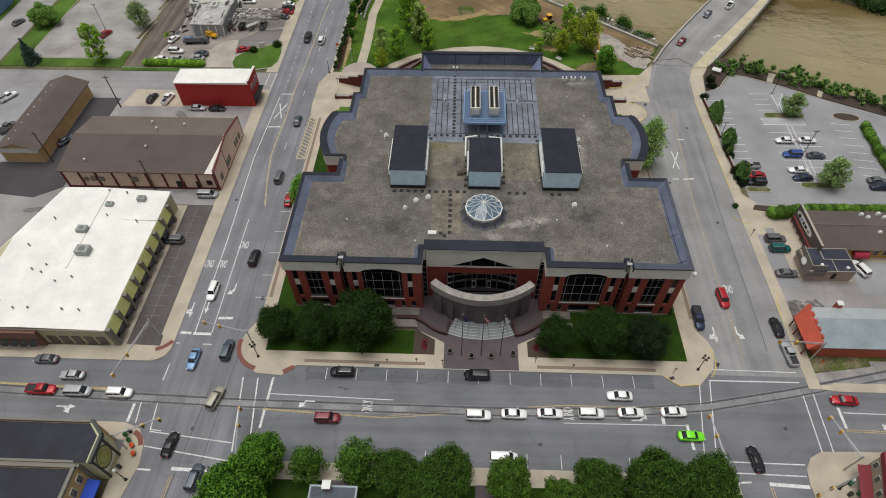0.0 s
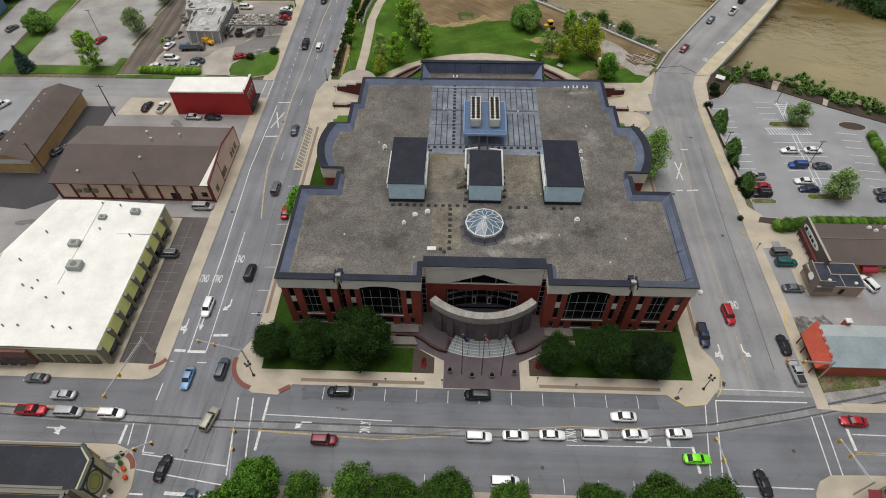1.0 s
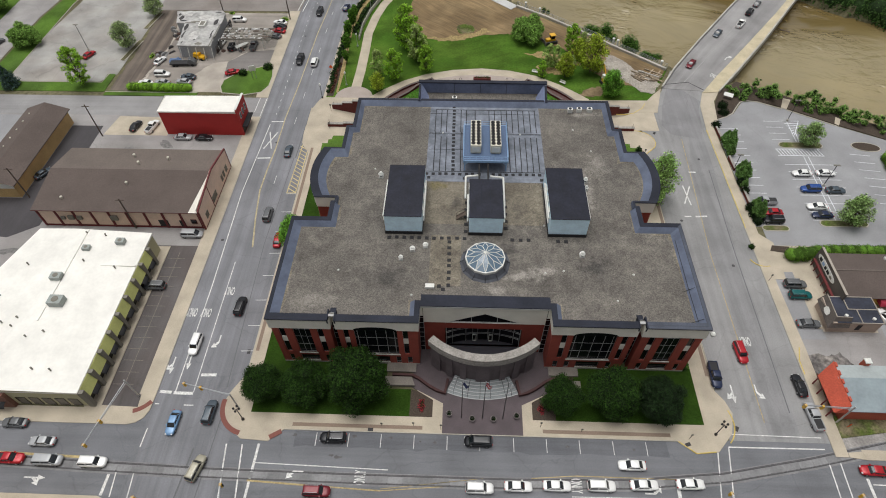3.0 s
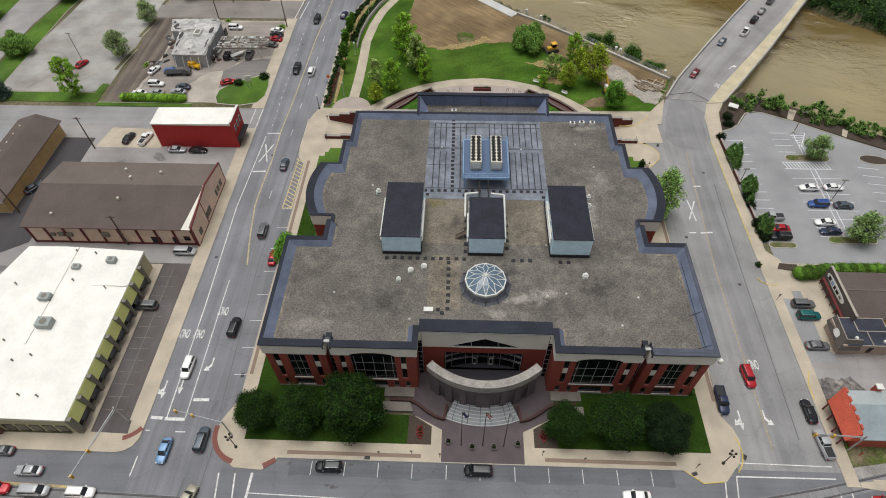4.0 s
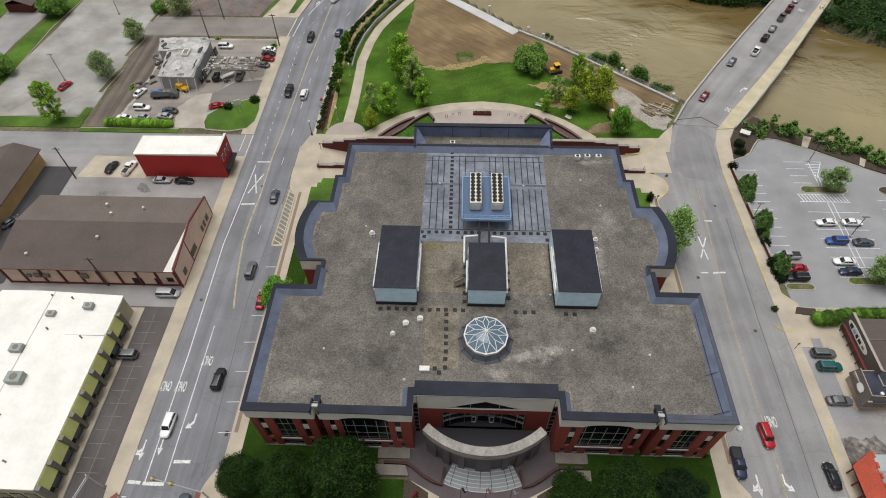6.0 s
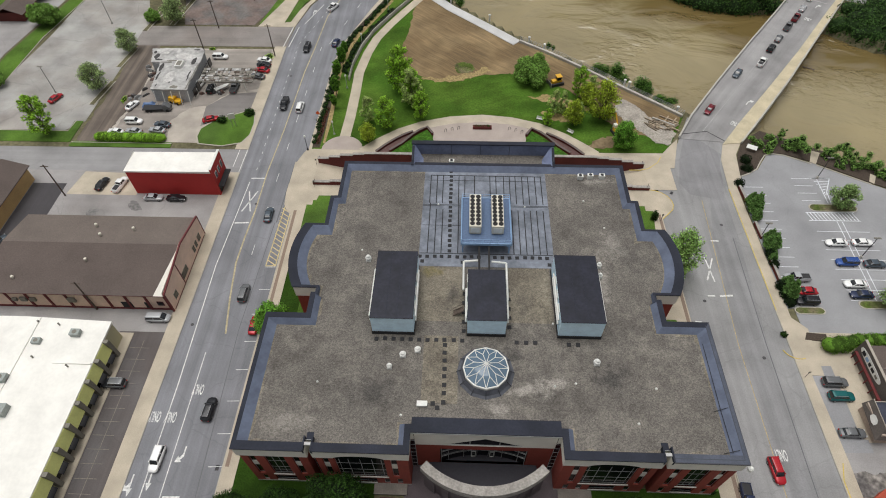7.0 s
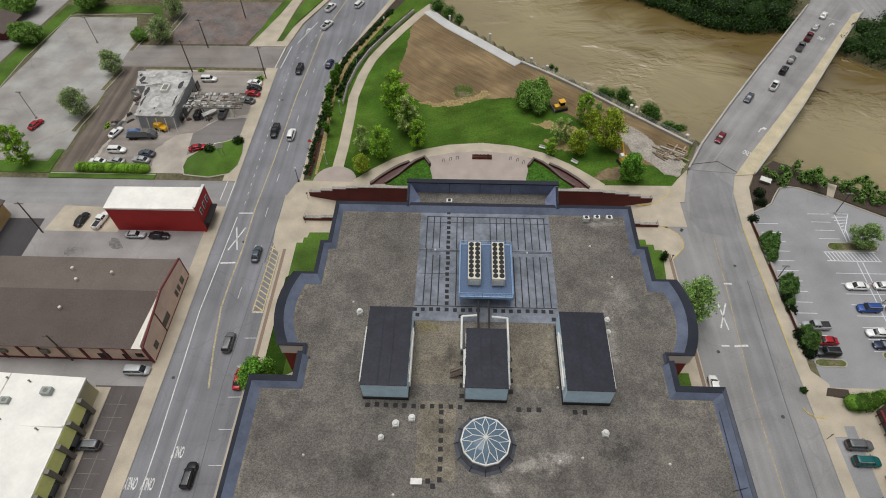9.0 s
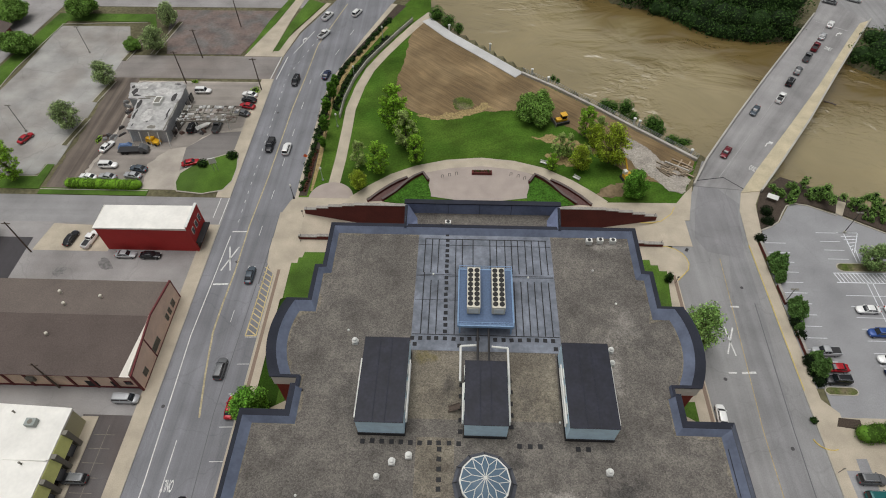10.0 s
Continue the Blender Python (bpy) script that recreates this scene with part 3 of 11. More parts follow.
# pavements and kerbs
PAVE = {
    "pavement_west": [(-65.6, -8), (-62.4, -8), (-62.4, 77), (-65.6, 77)],
    "pavement_northwest": [(-66, 86), (-62.4, 86), (-62.4, 136), (-66, 136)],
    "pavement_far_northwest": [(-74.5, 148), (-62, 148), (-59.3, 162.3), (-51.8, 181), (-53.4, 181.6), (-60.8, 163), (-66, 150), (-64, 168), (-61.6, 185), (-64.5, 185), (-68.3, 168)],
    "pavement_southwest": [(-400, -14), (-65.9, -14), (-64.4, -13.6), (-63.2, -12.7), (-62.5, -11.2), (-62.4, -8), (-65.2, -8), (-65.0, -10.6), (-72.6, -10.4), (-72.4, -8), (-75.2, -8), (-75.2, -10.9), (-400, -10.9)],
    "pavement_far_southwest": [(-400, -26.8), (-66, -26.7), (-62.7, -27.8), (-61, -30.1), (-60.3, -34.1), (-61.4, -40), (-61.4, -200), (-64.6, -200), (-64.6, -30), (-400, -30)],
    "pavement_front": [(-36.4, -14), (34.9, -14), (38, -16.3), (42, -15.8), (45.2, -12.4), (46.4, -8.5), (45.6, -6), (44.2, -4), (44.4, 25), (40.6, 25), (40.6, -10.9),
                       (9.3, -10.9), (9.3, -7.5), (12.2, -5.8), (12.8, -5.2), (7, -6), (-7, -6), (-12.8, -5.2), (-12.2, -5.8), (-9.3, -7.5), (-9.3, -10.9), (-43.3, -10.9), (-43.3, 56), (-46, 56), (-46, -3), (-48.2, -7), (-49, -9.5), (-47.5, -13.5), (-44, -16), (-38.9, -16.3)],
    "pavement_apron_west": [(-43.3, 56), (-42.8, 56.4), (-42.8, 61), (-41.4, 64), (-40.3, 69.2), (-35.9, 69.3), (-34, 70), (-34, 73.3), (-48.7, 73.3), (-48.7, 70), (-48.35, 66), (-47.5, 64.3), (-46, 62.2), (-46, 56)],
    "pavement_apron_east": [(40.8, 25), (44.4, 25), (43.9, 32), (43.9, 63.6), (45.6, 65.2), (46.9, 66.6), (47.4, 68.2), (47.2, 69.8), (46.5, 71.2), (45.2, 72.4), (43.4, 73.1), (41, 73.3), (33, 73.3), (33, 69.1), (38.7, 69.1), (38.7, 67.6), (40.3, 67.6), (40.3, 66), (42, 66), (41.2, 57), (40.9, 35)],
    "pavement_terrace_west": [(-48.2, 81.4), (-15, 81.4), (-15, 83.4), (-24, 86.6), (-46.2, 86.6), (-47.0, 85)],
    "pavement_terrace_east": [(15, 81.4), (50.5, 81.4), (53.8, 93), (51, 90), (48.6, 87), (24, 86.7), (15, 83.4)],
    "pavement_east": [(62.3, -16), (64.6, -16), (64.8, 6), (64.4, 25), (66.2, 31), (64.9, 36), (64.6, 75), (66.5, 78), (67.8, 87), (70.3, 91.6), (65.4, 91.0), (63.4, 85), (62.3, 73)],
    "pavement_south": [(-43, -33), (44, -33), (44, -36), (-43, -36)],
    "pavement_southeast": [(56.4, -200), (70, -200), (70, -32), (130, -32), (130, -27.6), (66.6, -27.9), (60, -28.1), (57.8, -29.2), (56.4, -31.2), (56, -34), (56.4, -40)],
    "pavement_far_east": [(64.7, -16), (67.6, -16.4), (67.2, -14.9), (64.7, -15.2)],
}
for name, poly in PAVE.items():
    slab(name, poly, -0.05, 0.15 if "apron" not in name else 0.146, CONCRETE, "tan concrete pavement with a raised kerb", "pavement")
bm = bmesh.new()
for a, b in (((-36.4, -14.0), (34.9, -14.0)), ((-46, -3), (-46, 56)), ((44.4, -3), (44.4, 24)), ((-62.4, -7), (-62.4, 77)), ((62.3, -12), (62.3, 72)), ((-43, -33), (44, -33)), ((-62.4, 86), (-62.4, 136))):
    ribbon(bm, [a, b], -0.08, 0.08, -0.02, 0.17)
structure("kerb", bm, KERB, "weathered concrete kerb stones along the streets", "kerb")
bm = bmesh.new()
ribbon(bm, [(65.4, 74), (66.4, 78.6), (69.2, 79.9), (71.6, 81.6), (73.5, 84.6), (75.2, 86.9), (77.4, 87.6), (80.3, 87.1), (86.3, 83.9)], -0.14, 0.14, 0.0, 0.19)
ribbon(bm, [(87.4, 83.5), (98.6, 76.6)], -0.14, 0.14, 0.0, 0.19)
structure("kerb_car_park", bm, KERB, "pale concrete kerb along the car park edge", "kerb")
bm = bmesh.new()
for pts in ([(-35, -13.0), (-11, -13.0)], [(11, -13.0), (34, -13.0)], [(-45.2, 2), (-45.2, 64)], [(43.6, -1), (43.9, 24)], [(43.3, 31), (43.3, 64.9)]):
    ribbon(bm, pts, -0.35, 0.35, 0.1, 0.156)
structure("paving_brick_strip", bm, BRICKSTRIP, "brown brick strip set in the pavement", "pavement")
bm = bmesh.new()
for pts in (arc(-43.3, -9.5, 5.6, 170, 258, 10), arc(-67, -6.4, 5.2, 325, 285, 8), [(-38.8, -15.6), (-36.8, -14.4)], arc(-64.5, -31.5, 3.2, 10, 70, 6)):
    ribbon(bm, pts, -0.45, 0.45, 0.1, 0.157)
structure("paving_tactile", bm, TACTILE, "red tactile paving at the crossings", "pavement")
bm = bmesh.new()
for pts in (arc(40.6, -10.2, 5.5, -45, 25, 8), [(35.2, -14.1), (38, -16.2), (41.5, -15.8)], [(43.9, 63.5), (45.6, 65.2), (46.9, 66.6), (47.4, 68.2), (47.2, 69.8), (46.5, 71.2), (45.2, 72.4), (43.4, 73.1), (41, 73.3)], arc(63.5, 29.5, 3.0, 200, 290, 6), [(38.7, 80.4), (41.4, 80.4), (43.7, 81.0), (46.6, 83.4), (47.8, 85.6)], [(62.4, 38), (62.4, 74)], [(63.6, 6), (62.6, 3), (62.6, 0)]):
    ribbon(bm, pts, -0.09, 0.09, 0.0, 0.185)
structure("kerb_yellow", bm, YELLOW_KERB, "kerb edge painted faded yellow", "kerb")

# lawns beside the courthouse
slab("lawn_west", rect(-43.3, -38, -0.5, 56.4), -0.05, 0.12, GRASS_SHADE, "mown lawn beside the brick walls, darkened for shade", "lawn")
slab("lawn_front_west", [(-43.3, -10.9), (-13.4, -10.9), (-13.4, -5.4), (-18.5, -5.4), (-18.5, 0.5), (-43.3, 0.5)], -0.05, 0.116, GRASS_SHADE, "lawn under the street trees, shade in its colour", "lawn")
slab("lawn_apron_west", [(-42.8, 56.4), (-35, 56.4), (-30, 56.4), (-30, 69.2), (-40.3, 69.2), (-40.6, 67.6), (-41.4, 67.6), (-41.4, 66), (-42.8, 66)], -0.05, 0.153, GRASS, "bright green clipped lawn with stepped edges", "lawn")
slab("lawn_west_notch", rect(-39, -31, 24, 57), -0.05, 0.124, GRASS, "narrow lawn between wall bays", "lawn")
slab("lawn_front_east", [(13.4, -10.9), (40.6, -10.9), (40.6, 0.5), (13.4, 0.5)], -0.05, 0.12, GRASS_SHADE, "lawn under the street trees, shade in its colour", "lawn")
slab("lawn_east", [(38.5, 0.5), (40.7, 0.5), (40.9, 35.1), (37.4, 35.1), (37.4, 56), (41.3, 56), (42.1, 66.1), (40.4, 66.1), (40.4, 67.7), (38.8, 67.7), (38.8, 69.2), (30, 69.2), (30, 24), (38.5, 24)], -0.05, 0.116, GRASS, "narrow lawn along the east wall", "lawn")
for s in (-1, 1):
    slab("flower_bed", [(s * 9.3, -10.9), (s * 13.6, -10.9), (s * 13.6, -5.4), (s * 12.2, -5.8), (s * 9.3, -7.5)], -0.05, 0.168, MULCH, "mulched flower bed beside the entrance plaza", "flower bed")
# paved plaza before the entrance
slab("plaza", [(-7.4, -14.0), (7.4, -14.0), (7.4, -8.1), (12.7, -5.4), (13.4, -5.0), (13.4, 3.6), (-13.4, 3.6), (-13.4, -5.0), (-12.7, -5.4), (-7.4, -8.1)], -0.05, 0.16, PAVER, "grey brown stone paved entrance plaza", "plaza")

# parking lots and yards
FORECOURT = mat("forecourt_concrete", (0.40, 0.36, 0.31), 0.9, grain=0.06, scale=3, stain=0.3, stain_scale=0.14)
slab("lot_white_shop", [(-72.6, -10.4), (-65.0, -10.6), (-65.2, -8), (-65.6, 29), (-75.2, 29)], -0.05, 0.03, ASPHALT_DARK, "dark patched asphalt parking strip beside the shop", "parking lot")
slab("block_west", rect(-220, -65.6, -8, 77), -0.05, 0.012, ASPHALT_OLD, "old bleached asphalt yards between the buildings", "yard")
slab("alley_barn", rect(-140, -65.6, 29, 34.5), -0.05, 0.028, ASPHALT_OLD, "bleached asphalt alley between buildings", "alley")
slab("lot_red", rect(-108, -65.6, 55, 68.2), -0.05, 0.03, ASPHALT_OLD, "old stained asphalt yard behind the red building", "parking lot")
slab("lot_shed_dark", [(-106, 34.3), (-106, 72), (-114.8, 72), (-114.8, 43.4), (-127, 43.4), (-134, 33), (-112, 30.4)], -0.05, 0.036, asphalt_mat("asphalt_fresh", (0.056, 0.052, 0.056), 0.06, 0.1, "y"), "fresh dark asphalt beside the shed", "parking lot")
slab("lot_red_pad", [(-104.5, 68.2), (-86.5, 68.2), (-86.5, 76), (-103, 76.5)], -0.05, 0.05, CONCRETE, "pale concrete parking pad", "parking lot")
slab("lot_shed_west", rect(-220, -125, 30, 76.5), -0.05, 0.03, ASPHALT_LOT, "grey asphalt lot west of the shed", "parking lot")
slab("lot_behind_shop", rect(-160, -104, -8, 29), -0.05, 0.03, ASPHALT_OLD, "bleached asphalt yard behind the shop", "parking lot")
slab("lot_garage", [(-106, 88.5), (-66, 88.5), (-66, 134.5), (-106, 134.5)], -0.05, 0.03, FORECOURT, "stained tan concrete forecourt of the garage", "parking lot")
slab("lot_garage_drive", [(-78.4, 95.5), (-79.4, 104.4), (-74.1, 110.4), (-66, 111.6), (-66, 103), (-74.8, 98.5)], 0.0, 0.056, asphalt_mat("asphalt_drive", (0.20, 0.185, 0.175), 0.08, 0.08, "x"), "worn brown grey asphalt driveway curve", "driveway")
slab("lane_gravel", ragged([(-111.2, 88), (-103.4, 88), (-102.4, 100), (-101.2, 114), (-102.6, 124), (-104, 136), (-103, 147.8), (-111.8, 147.8), (-111.6, 133), (-110.8, 116), (-110.8, 103)], 0.8, 0.7, 4), -0.05, 0.036, MUD_LANE, "brown rutted muddy lane", "lane")
slab("forecourt_mud", ragged([(-102.4, 89.4), (-86, 89.6), (-87.6, 98), (-84, 103.6), (-79, 105), (-75, 110.4), (-66.4, 113), (-66.4, 133.8), (-102.6, 133.8), (-100.4, 114)], 0.9, 0.6, 9), 0.0, 0.042, asphalt_mat("forecourt_muddy", (0.29, 0.262, 0.232), 0.05, 0.12, "x", (0.215, 0.19, 0.168), 0.2), "grey brown mud and dust over the forecourt", "parking lot")
slab("lot_northwest", [(-148, 93), (-116, 93), (-112, 97), (-112, 150), (-118, 165), (-142, 165), (-143, 140)], -0.05, 0.03, ASPHALT_MUDDY, "cracked old asphalt parking lot", "parking lot")
slab("lawn_northwest", [(-152, 88), (-112.5, 88), (-112.5, 97), (-115, 97), (-115, 92.5), (-140, 92.5), (-145, 93), (-145, 140), (-141, 168), (-112, 168), (-107, 152), (-104, 153), (-112, 173), (-146, 173), (-152, 130)], -0.05, 0.10, GRASS, "green grass verge round the old lot", "verge")
slab("road_far_west", [(-166, 86), (-153, 86), (-153, 130), (-147, 178), (-60, 178), (-60, 190), (-166, 190)], -0.05, 0.032, ASPHALT_OLD, "pale side street", "road")
slab("lot_far_north", [(-100, 149), (-76, 149), (-70, 168), (-66, 176), (-108, 176)], -0.05, 0.034, RED_LOT, "reddish brown gravel lot", "parking lot")
slab("verge_far_north", [(-74.5, 149.7), (-69, 149.7), (-68.5, 168.5), (-64.5, 185), (-67, 185), (-71, 170)], -0.05, 0.12, GRASS, "grass verge beside the far pavement", "verge")
slab("verge_far_road", [(-66, 151), (-64, 151), (-61.5, 163), (-54, 181), (-60, 184), (-63.6, 168)], -0.05, 0.154, GRASS, "grass strip between pavement and street", "verge")
slab("garage_island", [(-76.7, 88), (-78, 91), (-77.9, 94.4), (-75, 98), (-70, 100.8), (-66.2, 102.8), (-64.4, 101.8), (-63.4, 97), (-63.4, 92), (-65, 88.6), (-70, 87.2)], -0.05, 0.16, GRASS, "grass island with kerb at the street corner", "verge")
slab("garage_verge", rect(-112, -84, 86.2, 88.4), -0.05, 0.12, GRASS, "narrow grass strip along the side street", "verge")
slab("lawn_far_west", [(-260, 100), (-166, 86), (-166, 190), (-260, 190)], -0.05, 0.06, GRASS, "green lawn of a house plot", "lawn")
LOT_E = [(64.8, 38.6), (130, 38.6), (130, 60), (99, 76.5), (87, 84.1), (80, 87.3), (76, 87.4), (73.6, 84), (71.8, 81.4), (67, 79.2), (65.2, 74)]
slab("lot_east", LOT_E, -0.05, 0.036, ASPHALT_LOT, "clean grey asphalt car park with white stalls", "parking lot")
slab("lot_east_bed", [(65, 74), (67.2, 79.4), (71.6, 81.6), (73.4, 84.4), (75.8, 87.8), (80.2, 87.7), (87.2, 84.5), (99.4, 76.8), (130, 60), (130, 65), (98, 84.5), (87, 91.5), (77, 97), (70.6, 92), (68.2, 87)], -0.3, 0.14, MULCH, "mulched planting bed above the river bank", "flower bed")
slab("lot_restaurant", [(64.6, 5), (130, 5), (130, 33), (66.2, 33)], -0.05, 0.03, CONCRETE, "tan concrete apron round the restaurant", "parking lot")
slab("lot_restaurant_stalls", [(64.6, 7.9), (69.9, 8.0), (69.9, 10.4), (68.8, 10.6), (68.9, 25.2), (64.1, 25.0)], 0.0, 0.06, ASPHALT_LOT, "grey asphalt stalls before the restaurant", "parking lot")
slab("alley_restaurant", [(64.8, 0.4), (130, 0.4), (130, 15.5), (81, 15.5), (81, 9.9), (69.9, 9.9), (69.6, 8.2), (64.8, 8.0)], -0.05, 0.045, ASPHALT_OLD, "stained asphalt alley", "alley")
slab("yard_restaurant_rear", [(82, 6.8), (130, 6.8), (130, 15.5), (82, 15.5)], -0.05, 0.05, ASPHALT_LOT, "grey asphalt yard beside the restaurant", "parking lot")
slab("verge_rail", [(64.8, -9.6), (130, -9.6), (130, -8), (64.8, -8.4)], -0.05, 0.16, GRASS_DRY, "patchy grass below the brick wall", "verge")
slab("verge_rail_south", [(64.6, -12.6), (76, -10.8), (76, -8.6), (64.6, -8.6)], -0.05, 0.164, GRASS_DRY, "patchy grass strip beside the railway", "verge")
slab("lawn_south", rect(-42.9, 43.9, -90, -36), -0.05, 0.14, GRASS_SHADE, "lawn under the row of trees, shade in its colour", "lawn")
bm = bmesh.new()
for x in (0.5, -24.5):
    prism(bm, rect(x - 1.6, x + 1.6, -60, -35.9), 0.1, 0.165)
structure("pavement_south_walk", bm, PAVER, "paved walks leading away from the street", "pavement")

# park north of the courthouse
PARK = [(-45.4, 86.6), (-45.4, 100), (-45, 128), (-42, 142), (-34, 164), (-24, 184), (-17, 190), (-15.8, 171.5), (-8, 162), (3, 151.5), (14, 140.5), (23.5, 133), (33.3, 124.8), (41.8, 117),
        (49, 110.5), (57.5, 102.6), (53.8, 95), (50, 88), (48.6, 86.9), (33, 86.7), (-34, 86.6)]
slab("park_lawn", PARK, -0.3, 0.08, GRASS_PARK, "bright green park lawn with darker tufts", "lawn")
slab("park_earth", ragged([(-16.4, 172.6), (-21.6, 166), (-22.6, 157), (-23, 148), (-24.8, 137), (-24.2, 130), (-21.5, 123.4), (-17, 120.2), (-12.8, 118.5), (-4.6, 119.8), (1, 121.6), (9.4, 122.6), (15, 121.6), (19.6, 119.6), (23.0, 117.2), (26.6, 114.4), (29.6, 111), (32.4, 107.6), (33.4, 104),
                    (36, 100), (38.4, 97), (42, 95), (47, 93.4), (52.6, 94.6), (56.6, 102.6), (48.4, 110), (41, 116.6), (32.6, 124.2), (23, 132.2), (13.4, 139.8), (2.4, 150.8), (-8.6, 161.4)], 0.4, 0.55), 0.0, 0.13, EARTH_GRADED, "bare brown graded earth beside the river", "earth")
slab("park_rubble", ragged([(40.5, 112), (38.5, 104), (41, 99.6), (44.6, 95.6), (47.6, 91.6), (50.8, 90.4), (54, 95.6), (49, 101), (44.5, 108)], 0.5, 0.7), 0.1, 0.16, RUBBLE, "pale crushed stone work track", "earth")
slab("park_grass_patch", ragged(arc(-4.6, 125.5, 3.2, 0, 360, 11)[:-1], 0.5, 0.7), 0.1, 0.145, GRASS_DRY, "weedy green patch in the bare earth", "lawn")
slab("park_straw", ragged([(-18, 119.6), (-13, 117.6), (-6, 118.4), (-2, 120), (3, 123.4), (6, 122.4), (2, 125.6), (-3, 122.6), (-8, 120.6), (-13, 119.8)], 0.4, 1.0), 0.1, 0.142, STRAW, "band of dry straw along the earth edge", "earth")
slab("park_straw_east", ragged([(14.6, 110.6), (18, 109), (24, 107), (31, 104), (31, 106.4), (26, 110.2), (20, 112.4)], 0.7, 1.3), 0.05, 0.1, STRAW, "dry straw and bare soil under trees", "earth")
PATH_N = [(-31.5, 86.0), (-27, 90.4), (-22, 94.4), (-16, 97.6), (-8, 100), (0.8, 101), (9, 100), (16.4, 97.6), (23, 93.4), (27, 90), (31, 86.2)]
bm = bmesh.new()
ribbon(bm, PATH_N, -2.0, 1.3, 0.0, 0.17)
structure("path_crescent", bm, CONCRETE, "curved tan concrete walk behind the courthouse", "path")
slab("path_plaza", [(-13.2, 88), (-12.6, 93), (-14.4, 95.9), (-8, 98.4), (0.8, 99.4), (9, 98.4), (14.4, 95.9), (12.6, 93), (13.2, 88), (5, 86.6), (-5, 86.6)], 0.0, 0.164, PAVER_PINK, "pinkish brown paved overlook", "plaza")
PATH_W = [(-37, 90), (-36.6, 101), (-36.6, 112), (-36.8, 122), (-35.4, 133), (-33.4, 141.5), (-29.8, 150), (-25.6, 158.5), (-20.6, 168), (-16, 175)]
bm = bmesh.new()
ribbon(bm, PATH_W, -1.45, 1.45, 0.0, 0.15)
structure("path_river", bm, CONCRETE, "long pale concrete path curving to the river", "path")
slab("path_circle", arc(-37, 86.5, 5.6, 0, 180, 14), 0.0, 0.166, PAVER_PINK, "half round pink paved landing", "path")
slab("strip_planting", [(-45.2, 87.2), (-43.2, 87.2), (-42.6, 100), (-43.2, 118), (-42.6, 130), (-40, 144), (-36, 155), (-31.6, 166), (-25, 180), (-28, 181), (-35, 163), (-42, 145), (-44.6, 128)], 0.0, 0.12, MULCH, "planted strip of mulch and shrubs by the street", "flower bed")
slab("strip_straw", [(-42.6, 89), (-42, 89), (-41.6, 100), (-42.2, 118), (-42.2, 126), (-39.4, 142), (-30, 166), (-31, 166.6), (-41, 143), (-43.2, 126), (-43, 110)], 0.05, 0.135, STRAW, "dry tan groundcover ribbon", "flower bed")
slab("pavement_street_edge", [(-46, 86.6), (-45.2, 86.6), (-44.6, 128), (-42, 145), (-35, 163), (-28.4, 181), (-30.3, 181.4), (-37.7, 159.5), (-43.6, 140), (-45.6, 128)], -0.05, 0.14, CONCRETE, "tan concrete kerb walk beside the street", "pavement")

# bend before the bridge, worn paler outside the wheel paths
slab("road_bend_patch", [(55.6, 93.6), (59.4, 93.2), (64.0, 87.2), (62.6, 83.4), (61.6, 76), (60.2, 70), (52.4, 72), (50.6, 76), (52.6, 85)], 0.0, 0.042, asphalt_mat("asphalt_bend", (0.215, 0.212, 0.217), 0.1, 0.1, "y"), "darker patched asphalt before the bridge joint", "road")
mark = bmesh.new()
ribbon(mark, [(54.6, 95.0), (62.5, 96.4), (66.4, 92.4), (70.4, 91.5)], -0.12, 0.12, 0.0, 0.14)
structure("bridge_joint", mark, BLACK, "dark expansion joint at the bridge end", "road")
slab("notch_paving_east", [(33, 35.0), (41, 35.0), (41, 56.2), (33, 56.2)], -0.05, 0.138, CONCRETE, "tan concrete paving beside the curved wall", "pavement")
for q in ([(86.1, 84.6), (87.4, 83.8), (90, 88.2), (88.1, 89)], [(98.4, 77.6), (99.3, 76.8), (100.9, 79.6), (99.8, 80.5)]):
    slab("path_river_steps", q, 0.0, 0.19, CONCRETE, "short concrete walk from car park to river", "path")
slab("yard_broken", ragged([(64.9, 4.2), (71.4, 4.4), (73, 2.2), (70, 0.9), (64.9, 0.6)], 0.6, 0.7), 0.0, 0.06, mat("asphalt_broken", (0.13, 0.12, 0.115), 0.95, grain=0.45, scale=1.2, stain=0.4, stain_scale=0.5, tint=(0.23, 0.21, 0.19), bump=0.3), "broken dark asphalt beside the orange roof", "yard")
slab("park_dirt_patch", ragged([(28, 88.6), (33, 92), (36.6, 94), (40, 97), (41, 93), (37.4, 90.4), (33.6, 89.4)], 0.7, 1.6), 0.05, 0.12, DIRT, "trampled bare soil under the park trees", "earth")
slab("park_straw_tree", ragged([(17, 103.6), (21, 104.6), (27, 101), (24, 99.6), (19, 101)], 0.7, 1.2), 0.05, 0.118, STRAW, "dry worn grass under the park trees", "earth")
# kerbed tree strips between the old lot and the lane
for a, b in (((-113.3, 104.5), (-111.6, 116)), ((-112.8, 123.6), (-111.2, 134)), ((-112.2, 144.8), (-110.4, 157)), ((-104.2, 148.6), (-101.6, 168))):
    bm = bmesh.new()
    ribbon(bm, [a, b], -0.95, 0.95, 0.0, 0.19)
    structure("island_kerb_strip", bm, KERB, "pale kerb round a narrow tree strip", "kerb")
    bm = bmesh.new()
    ribbon(bm, [a, b], -0.65, 0.65, 0.1, 0.21)
    structure("island_strip", bm, EARTH, "scrubby soil in a narrow tree strip", "verge")

